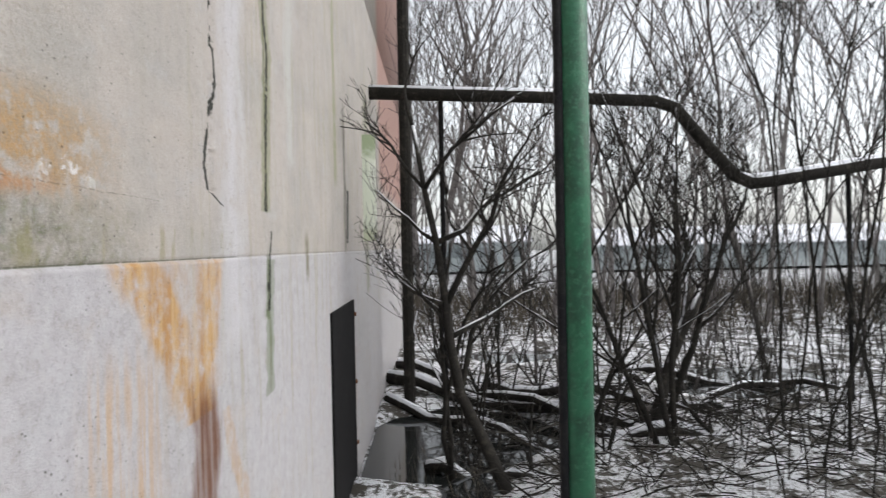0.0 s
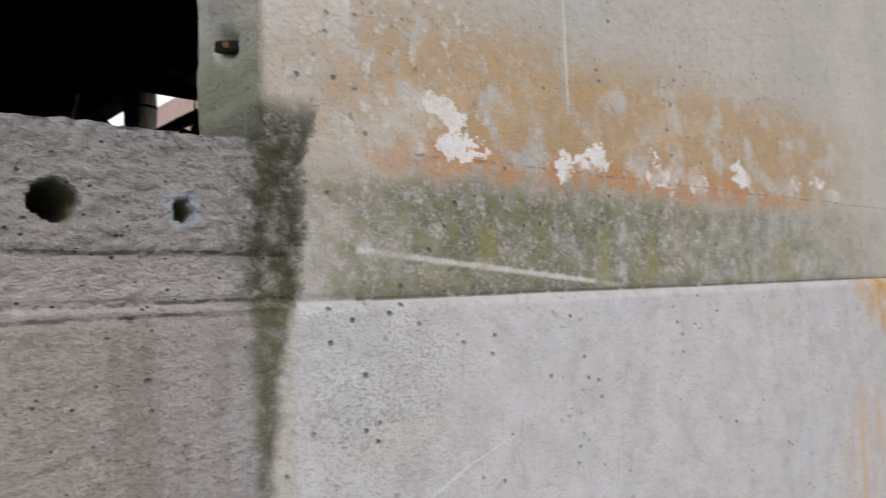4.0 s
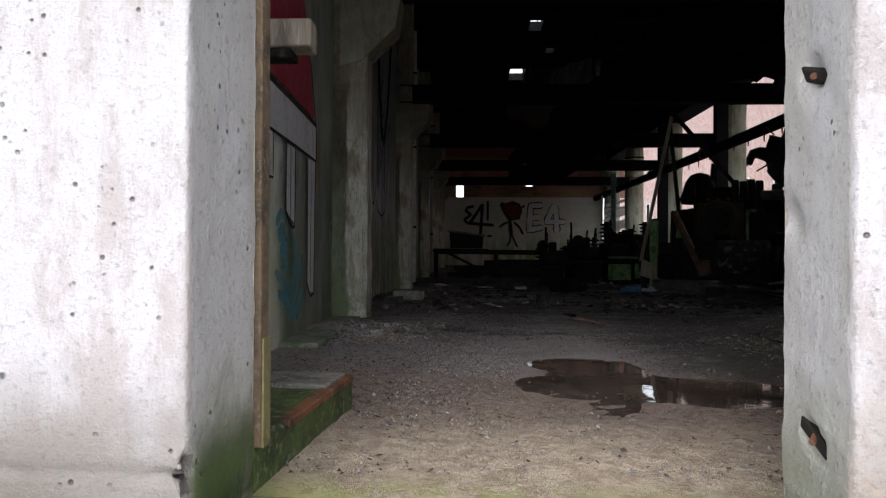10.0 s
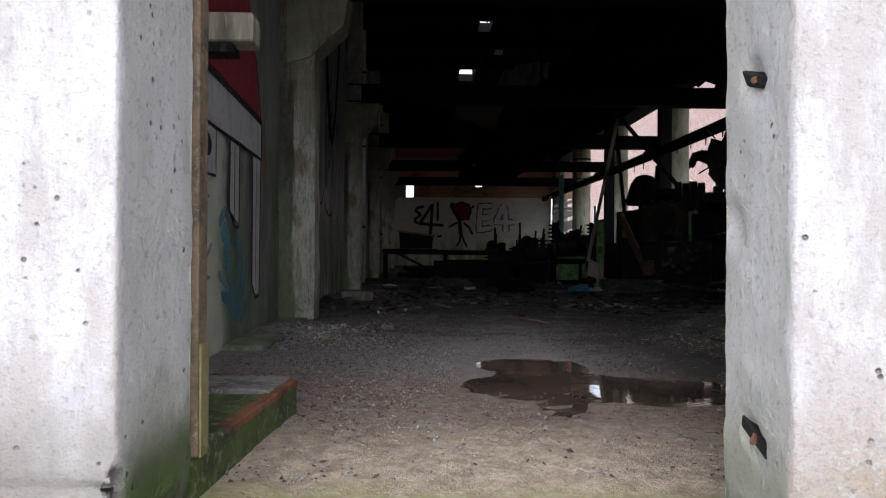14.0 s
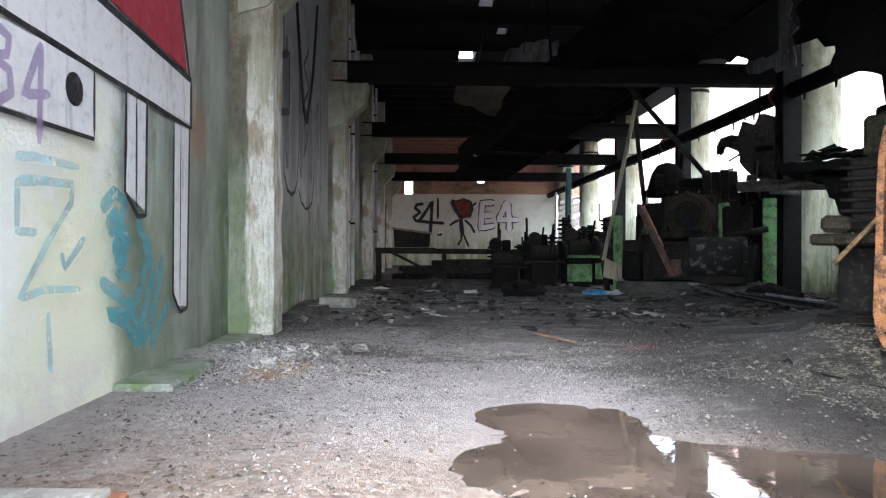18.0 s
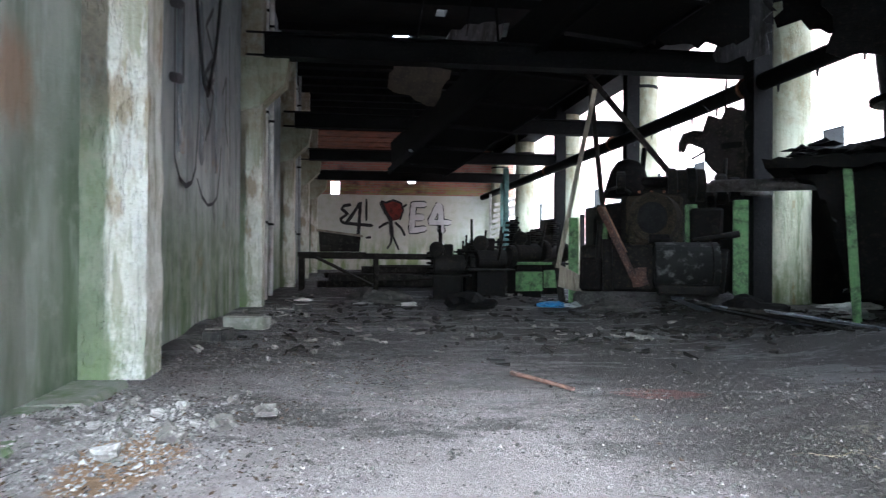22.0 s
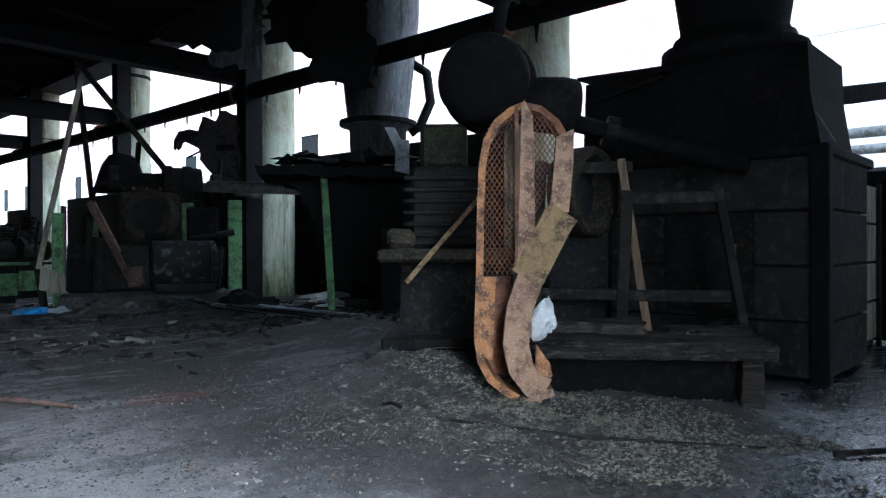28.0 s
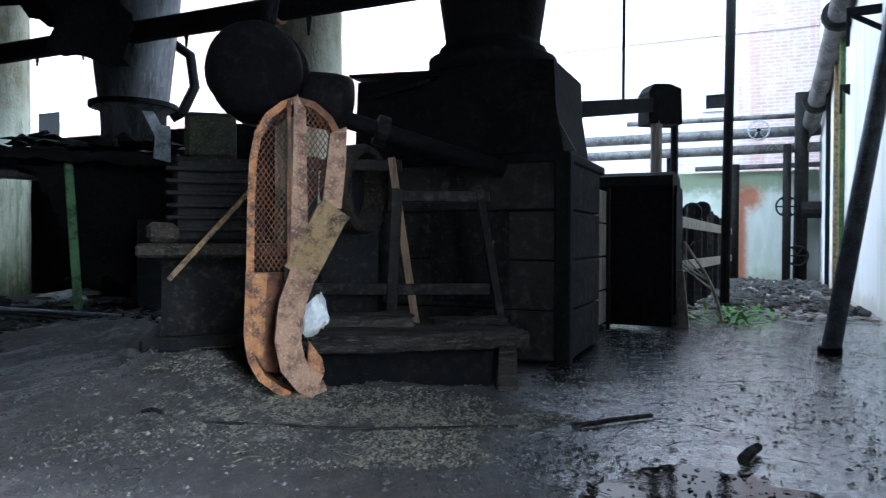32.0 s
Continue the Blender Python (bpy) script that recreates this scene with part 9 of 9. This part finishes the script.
part("seam_band", bm, TIN, du)
bm = B()
tube(bm, [(0.08, 0.0, 0.35), (0.1, 0.02, 1.75)], 0.015, 6)
part("hanger", bm, DARK_STEEL, du)

# ---- litter on the floor ----
PALE_PLASTER = worn("dirty_plaster", (0.46, 0.44, 0.42), (0.22, 0.205, 0.19), (0.58, 0.56, 0.54), 14, 0.9)
rg = random.Random(77)


def lump(bm, c, s, seed):
    r = bmesh.ops.create_icosphere(bm, subdivisions=2, radius=s)
    for v in r["verts"]:
        k = 1 + 0.7 * nz(v.co.x + seed, v.co.y, v.co.z, 1.6 / s) + 0.25 * nz(v.co.x, v.co.y + seed, v.co.z, 5.0 / s)
        v.co = Vector(c) + Vector((v.co.x * k * 1.2, v.co.y * k, v.co.z * k * 0.65))


protos = []
for i in range(4):
    bm = B()
    lump(bm, (0, 0, 0), 0.034, i * 7.3)
    protos.append(bm)
lumps = [single("rubble_lump", b, RUBBLE if i else PALE_PLASTER, at(-0.62 + 0.12 * i, 3.1 + 0.15 * i, 0.03), "broken lump of concrete on the floor", "rubble", "rubble along the wall") for i, b in enumerate(protos)]
for i in range(64):
    y = rg.choice((rg.uniform(2.7, 4.0), rg.uniform(4.8, 8.2), rg.uniform(3.0, 3.8)))
    x = rg.uniform(-0.95, -0.35) if y > 2.4 else rg.uniform(-0.7, -0.2)
    s = rg.choice((0.18, 0.22, 0.3, 0.4, 0.6)) * (1 if y < 4.5 else 1.3)
    copy_thing(lumps[rg.choice((1, 2, 3, 3, 1, 0))], at(x, y, floor_z(x, y) + 0.018 * s, rg.uniform(0, 90), rg.uniform(0, 60), rg.uniform(0, 360)) @ Matrix.Diagonal((s, s, s, 1)))
for x, y, s in ((-0.75, 3.36, 0.75), (-0.62, 3.58, 0.8), (-0.47, 3.44, 0.7), (-0.5, 3.33, 0.55), (-0.85, 3.52, 0.6), (-0.95, 2.95, 0.7), (-0.58, 3.72, 0.5), (-0.72, 3.75, 0.6)):
    copy_thing(lumps[0], at(x, y, floor_z(x, y) + 0.02 * s, rg.uniform(0, 60), rg.uniform(0, 60), rg.uniform(0, 360)) @ Matrix.Diagonal((s * 0.72, s * 0.62, s * 0.5, 1)))
for i in range(34):
    x, y = rg.uniform(7.2, 12.0), rg.uniform(0.2, 1.5)
    s = rg.choice((0.5, 0.8, 1.1, 1.6))
    copy_thing(lumps[rg.choice((0, 1, 2, 3))], at(x, y, 0.02 * s, rg.uniform(0, 60), rg.uniform(0, 60), rg.uniform(0, 360)) @ Matrix.Diagonal((s, s, s, 1)))
for i, (x, y) in enumerate(((-0.72, 6.3), (-0.82, 5.75), (-0.45, 8.1))):
    blk = thing("concrete_block", at(x, y, floor_z(x, y) + 0.0, 0, 0, rg.uniform(-40, 40)), "loose concrete block by the side wall", "block", "loose blocks")
    bm = B()
    w = (0.15, 0.07, 0.09)[i]
    box(bm, -w, w, -0.08, 0.08, -0.01, (0.085, 0.075, 0.05)[i], 0.01, None, 0.008)
    part("block", bm, DARK_GRITTY if i else CONCRETE, blk)
    bm = B()
    box(bm, -w * 0.8, w * 0.8, -0.06, 0.06, (0.085, 0.075, 0.05)[i] - 0.004, (0.085, 0.075, 0.05)[i] + 0.006, 0.002, None, 0.003)
    part("mortar", bm, RUBBLE, blk)


def scatter(name, label, cat, n, region, maker, mat, seed):
    rr = random.Random(seed)
    bm = B()
    for _ in range(n):
        x, y, dens = region(rr)
        if nz(x, y, seed, 1.3) * 0.5 + 0.5 > dens:
            continue
        maker(bm, rr, x, y, floor_z(x, y))
    single(name, bm, mat, H, label, cat, kind="stuff")


def chip(bm, rr, x, y, z):
    s = rr.uniform(0.0025, 0.0075) * (1.8 if rr.random() < 0.12 else 1)
    a = rr.uniform(0, 6.28)
    c = Vector((x, y, z + s * 0.3))
    vs = [bm.verts.new(c + Vector((s * math.cos(a + q) * rr.uniform(0.6, 1.2), s * math.sin(a + q) * rr.uniform(0.6, 1.2), rr.uniform(-0.2, 0.35) * s))) for q in (0, 1.6, 3.1, 4.7)]
    top = bm.verts.new(c + Vector((0, 0, s * rr.uniform(0.4, 0.9))))
    for i in range(4):
        bm.faces.new((vs[i], vs[(i + 1) % 4], top))


def crumb(bm, rr, x, y, z):
    """A broken stone chip of double size."""
    s = rr.uniform(0.004, 0.011)
    a = rr.uniform(0, 6.28)
    c = Vector((x, y, z + s * 0.35))
    vs = [bm.verts.new(c + Vector((s * math.cos(a + q) * rr.uniform(0.6, 1.3), s * math.sin(a + q) * rr.uniform(0.5, 1.0), rr.uniform(-0.2, 0.4) * s))) for q in (0, 1.6, 3.1, 4.7)]
    top = bm.verts.new(c + Vector((0, 0, s * rr.uniform(0.3, 0.8))))
    for i in range(4):
        bm.faces.new((vs[i], vs[(i + 1) % 4], top))


def flake(bm, rr, x, y, z):
    s = rr.uniform(0.004, 0.013)
    a, tilt = rr.uniform(0, 6.28), rr.uniform(-0.5, 0.5)
    u, v = Vector((math.cos(a), math.sin(a), tilt)) * s, Vector((-math.sin(a), math.cos(a), rr.uniform(-0.4, 0.4))) * s * 0.55
    c = Vector((x, y, z + s * 0.5))
    bm.faces.new([bm.verts.new(p) for p in (c - u, c + v, c + u * 0.9, c - v)])


def twig(bm, rr, x, y, z):
    a, ln = rr.uniform(0, 6.28), rr.uniform(0.03, 0.16)
    d = Vector((math.cos(a), math.sin(a), rr.uniform(-0.05, 0.12)))
    p = Vector((x, y, z + 0.012))
    tube(bm, [p, p + d * ln * 0.5 + Vector((0, 0, 0.008)), p + d * ln], rr.uniform(0.0012, 0.0035), 3, False)


def straw(bm, rr, x, y, z):
    a, ln = rr.uniform(0, 6.28), rr.uniform(0.03, 0.12)
    d = Vector((math.cos(a), math.sin(a), rr.uniform(-0.03, 0.10)))
    p = Vector((x, y, z + 0.010))
    tube(bm, [p, p + d * ln], rr.uniform(0.0006, 0.0014), 3, False)


def yard_flake(bm, rr, x, y, z):
    s, a = rr.uniform(0.02, 0.05), rr.uniform(0, 6.28)
    u, v = Vector((math.cos(a), math.sin(a), rr.uniform(-0.3, 0.3))) * s, Vector((-math.sin(a), math.cos(a), rr.uniform(-0.4, 0.4))) * s * 0.6
    c = Vector((x, y, z + 0.014))
    bm.faces.new([bm.verts.new(p) for p in (c - u, c + v, c + u * 0.9, c - v)])


def yard_stone(bm, rr, x, y, z):
    s = rr.uniform(0.015, 0.06)
    r = bmesh.ops.create_icosphere(bm, subdivisions=1, radius=s, matrix=pose(x, y, z + s * 0.2))
    for v in r["verts"]:
        v.co += Vector((rr.uniform(-1, 1), rr.uniform(-1, 1), rr.uniform(-0.7, 0.5))) * s * 0.3


def near(rr):
    return rr.uniform(-1.0, 3.4), 0.5 + 7.5 * rr.random() ** 1.3, 0.55


def bands(rr):
    y = rr.choice((rr.gauss(3.7, 0.35), rr.gauss(5.4, 0.5), rr.gauss(6.6, 0.7), rr.gauss(2.9, 0.25)))
    return rr.uniform(-1.0, 3.0), y, 0.56


def rubble_bed(rr):
    return rr.gauss(-0.66, 0.16), rr.gauss(3.35, 0.28), 0.8


def along(rr):
    return rr.uniform(-1.05, -0.1) + 0.25 * rr.random() ** 3, rr.uniform(1.0, 9), 0.75


def heap(rr):
    a, q = rr.uniform(0, 6.28), rr.random() ** 0.6
    u, v = 1.0 * q * math.cos(a), 0.42 * q * math.sin(a)
    return 1.76 + 0.43 * u + 0.9 * v, 2.38 - 0.9 * u + 0.43 * v, 0.42 + 0.3 * nz(u, v, 4, 3.0)


STRAW = worn("dry_straw", (0.19, 0.155, 0.10), (0.09, 0.075, 0.05), (0.30, 0.26, 0.18), 20, 0.85)
PALE_GRIT = worn("pale_grit", (0.22, 0.20, 0.195), (0.11, 0.10, 0.095), (0.40, 0.38, 0.365), 30, 0.9)
HEAP_GRIT = worn("yellowish_grit", (0.22, 0.195, 0.145), (0.06, 0.053, 0.04), (0.44, 0.41, 0.33), 30, 0.9)
DARK_GRIT = worn("dark_grit", (0.06, 0.055, 0.05), (0.03, 0.028, 0.026), (0.12, 0.11, 0.1), 30, 0.85)
BROWN_LEAF = worn("rotting_leaves", (0.10, 0.065, 0.04), (0.05, 0.035, 0.025), (0.17, 0.12, 0.075), 20, 0.8)
scatter("pale_chips", "scattered pale stone chips on the floor", "gravel", 6000, near, chip, PALE_GRIT, 1)
scatter("band_chips", "drifts of broken stone chips across the floor", "gravel", 5500, bands, chip, PALE_GRIT, 21)
scatter("band_dark_chips", "drifts of black grit across the floor", "gravel", 12000, bands, chip, DARK_GRIT, 22)
scatter("rubble_bed", "bed of white plaster crumbs by the wall", "gravel", 3000, rubble_bed, chip, PALE_PLASTER, 23)
scatter("dark_chips", "dark grit scattered over the floor", "gravel", 3500, near, chip, DARK_GRIT, 2)
scatter("wall_chips", "plaster crumbs along the side wall", "gravel", 7000, along, chip, PALE_GRIT, 3)
scatter("wall_litter", "dead leaves gathered along the wall", "litter", 2600, along, flake, BROWN_LEAF, 4)
scatter("leaf_litter", "dead leaves and flakes on the floor", "litter", 1800, near, flake, BROWN_LEAF, 5)
scatter("heap_grit", "pale grit on the heap by the mill", "gravel", 11000, heap, crumb, HEAP_GRIT, 6)
scatter("heap_dark_grit", "black crumbs on the heap by the mill", "gravel", 9000, heap, chip, DARK_GRIT, 16)
scatter("heap_twigs", "twigs and straw on the heap", "twigs", 420, heap, straw, STRAW, 7)
scatter("floor_twigs", "twigs and splinters on the floor", "twigs", 300, near, straw, DARK_WOOD, 8)
scatter("far_litter", "pale scraps on the far floor", "litter", 500, lambda rr: (rr.uniform(-0.6, 4.2), rr.uniform(6, 12), 0.5), flake, PAPER, 9)
scatter("wet_side_twigs", "sticks lying on the wet floor", "twigs", 420, lambda rr: (rr.uniform(2.0, 7.0), rr.uniform(0.2, 1.9), 0.7), straw, DARK_WOOD, 10)
scatter("wet_side_chips", "dark chips on the wet floor", "gravel", 1900, lambda rr: (rr.uniform(2.2, 7.5), rr.uniform(0.0, 1.9), 0.7), chip, DARK_GRIT, 11)

def shard(bm, rr, x, y, z):
    w, l, h = rr.uniform(0.004, 0.016), rr.uniform(0.010, 0.06) * (2 if rr.random() < 0.08 else 1), rr.uniform(0.004, 0.02)
    box(bm, -l, l, -w, w, 0, h, 0.0, pose(x, y, z + 0.004, rr.uniform(-20, 20), rr.uniform(-14, 14), rr.uniform(0, 360)), w * 0.5)


def among(rr):
    return rr.uniform(-0.7, 4.4), rr.choice((rr.gauss(7.6, 0.8), rr.gauss(5.7, 0.5), rr.gauss(9.2, 0.7))), 0.56


def under(rr):
    return rr.gauss(3.5, 0.6), rr.gauss(6.6, 0.7), 0.7


scatter("machine_litter", "dark splinters and scrap between the machines", "debris", 800, among, shard, DARK_WOOD, 31)
scatter("fallen_scrap", "black scrap heaped under the hopper", "debris", 700, under, shard, DARK_WOOD, 32)
scatter("pale_scraps", "pale scraps lying among the debris", "litter", 200, among, shard, RUBBLE, 33)
scatter("wet_glint_chips", "wet pale chips on the floor by the plinth", "gravel", 2600, lambda rr: (rr.uniform(1.7, 5.0), rr.uniform(0.2, 1.8), 0.6), chip, RUBBLE, 34)
scatter("heap_edge_crumbs", "black crumbs round the heap", "debris", 5000, lambda rr: (rr.gauss(1.65, 0.42), rr.gauss(2.25, 0.6), 0.6), crumb, DARK_GRIT, 41)
scatter("heap_edge_chips", "pale chips strewn round the heap", "gravel", 3800, lambda rr: (rr.gauss(1.55, 0.45), rr.gauss(2.2, 0.6), 0.55), chip, HEAP_GRIT, 42)
scatter("yard_leaves", "dead leaves trodden into the yard path", "litter", 2600, lambda rr: (rr.uniform(6.0, 12.0), rr.uniform(0.15, 1.9), 0.7), yard_flake, BROWN_LEAF, 43)
scatter("yard_rubble", "dark broken rubble along the yard path", "gravel", 900, lambda rr: (rr.uniform(6.5, 12.0), rr.uniform(0.15, 1.9), 0.6), yard_stone, DARK_GRIT, 44)

DULL_STICK = worn("dull_red_stick", (0.20, 0.115, 0.085), (0.09, 0.055, 0.045), (0.30, 0.22, 0.19), 14, 0.85)
for a, b, w, lb, mt in (((0.74, 4.25), (0.90, 3.85), 0.022, "thin reddish stick lying on the floor", DULL_STICK), ((2.16, 1.58), (2.42, 1.36), 0.02, "dark wet stick on the floor", DARK_WOOD), ((1.98, 1.06), (2.13, 1.02), 0.034, "short dark wood offcut in the wet", DARK_WOOD), ((1.5, 2.55), (2.1, 1.75), 0.010, "long dark rod lying on the heap", DARK_WOOD), ((1.56, 2.86), (1.53, 2.74), 0.016, "splintered stick stuck in the heap", DARK_WOOD)):
    p = thing("loose_stick", at(a[0], a[1], floor_z(*a) + w * 0.6), lb, "stick", "loose sticks")
    bm = B()
    tube(bm, [(0, 0, 0), ((b[0] - a[0]) * 0.5, (b[1] - a[1]) * 0.5, floor_z((a[0] + b[0]) / 2, (a[1] + b[1]) / 2) - floor_z(*a) + 0.004), (b[0] - a[0], b[1] - a[1], floor_z(*b) - floor_z(*a))], w * 0.5, 7, True, w * 0.4)
    part("stick", bm, mt, p)
for i in range(7):
    x, y = 2.75 + 0.09 * i, 6.3 - 0.13 * i
    pk = thing("fallen_plank", at(x, y, floor_z(x, y) + 0.02 + 0.012 * i, -4, 14 - i, 38 - 9 * i), "dark wet plank fallen in a fan", "plank", "fallen planks")
    bm = B()
    box(bm, -0.45, 0.5, -0.05, 0.05, 0, 0.018, 0.003, None, 0.004)
    part("board", bm, DARK_WOOD if i % 3 else worn("wet_blue_plank", (0.09, 0.10, 0.12), (0.04, 0.045, 0.055), (0.2, 0.22, 0.25), 5, 0.35) if i == 0 else SP["wet_blue_plank"], pk)
    bm = B()
    tube(bm, [(0.4, 0, 0.015), (0.4, 0, 0.03)], 0.004, 6)
    part("nail", bm, RUST, pk)


def crumple(name, x, y, s, mat, label, cat, flat=0.35):
    bm = B()
    bmesh.ops.create_icosphere(bm, subdivisions=3, radius=1)
    o = rg.uniform(0, 50)
    for v in bm.verts:
        k = 1 + 0.55 * nz(v.co.x + o, v.co.y, v.co.z, 1.5) + 0.25 * nz(v.co.x, v.co.y + o, v.co.z, 4)
        v.co = Vector((v.co.x * k * s, v.co.y * k * s * 0.7, max(-0.1, v.co.z * k) * s * flat))
    single(name, bm, mat, at(x, y, floor_z(x, y) + 0.02, 0, 0, rg.uniform(0, 180)), label, cat, "rags and paper")


crumple("plastic_bag", 2.05, 8.1, 0.15, BLUE_SHEET, "crumpled blue plastic bag on the floor", "bag")
crumple("plastic_bag", 2.25, 8.0, 0.08, LIGHT_GREY, "pale crumpled plastic scrap on the floor", "bag", 0.5)
crumple("white_sheet", 5.15, 7.72, 0.34, PAPER, "torn white plastic sheet behind the mill", "sheet", 0.12)
crumple("white_sheet", 4.6, 6.9, 0.16, PAPER, "torn white plastic sheet behind the mill", "sheet", 0.2)
crumple("paper_scrap", 0.62, 8.35, 0.10, PAPER, "dirty white paper scrap on the floor", "paper")
crumple("paper_scrap", 0.15, 8.6, 0.12, PAPER, "dirty white paper scrap on the floor", "paper", 0.12)
crumple("dark_sack", 0.45, 8.9, 0.28, DARK_GRIT, "dark soaked sack on the floor", "sack", 0.5)
crumple("paper_scrap", 1.3, 8.5, 0.08, PAPER, "dirty white paper scrap on the floor", "paper", 0.15)
crumple("paper_scrap", 4.75, 7.3, 0.22, PAPER, "white crumpled sheet below the hopper", "paper", 0.35)
crumple("paper_scrap", 4.3, 6.6, 0.14, PAPER, "dirty white paper scrap on the floor", "paper", 0.12)
crumple("paper_scrap", -0.5, 9.0, 0.12, PAPER, "dirty white paper scrap on the floor", "paper", 0.2)
for i, (x, y) in enumerate(((3.55, 6.9), (2.6, 7.6), (1.2, 8.0), (0.2, 9.6), (3.9, 7.6), (2.2, 10.2))):
    crumple("scrap_mound", x, y, 0.26, DARK_GRIT if i % 2 else TIN, "heap of dark debris between the machines", "debris", 0.5)
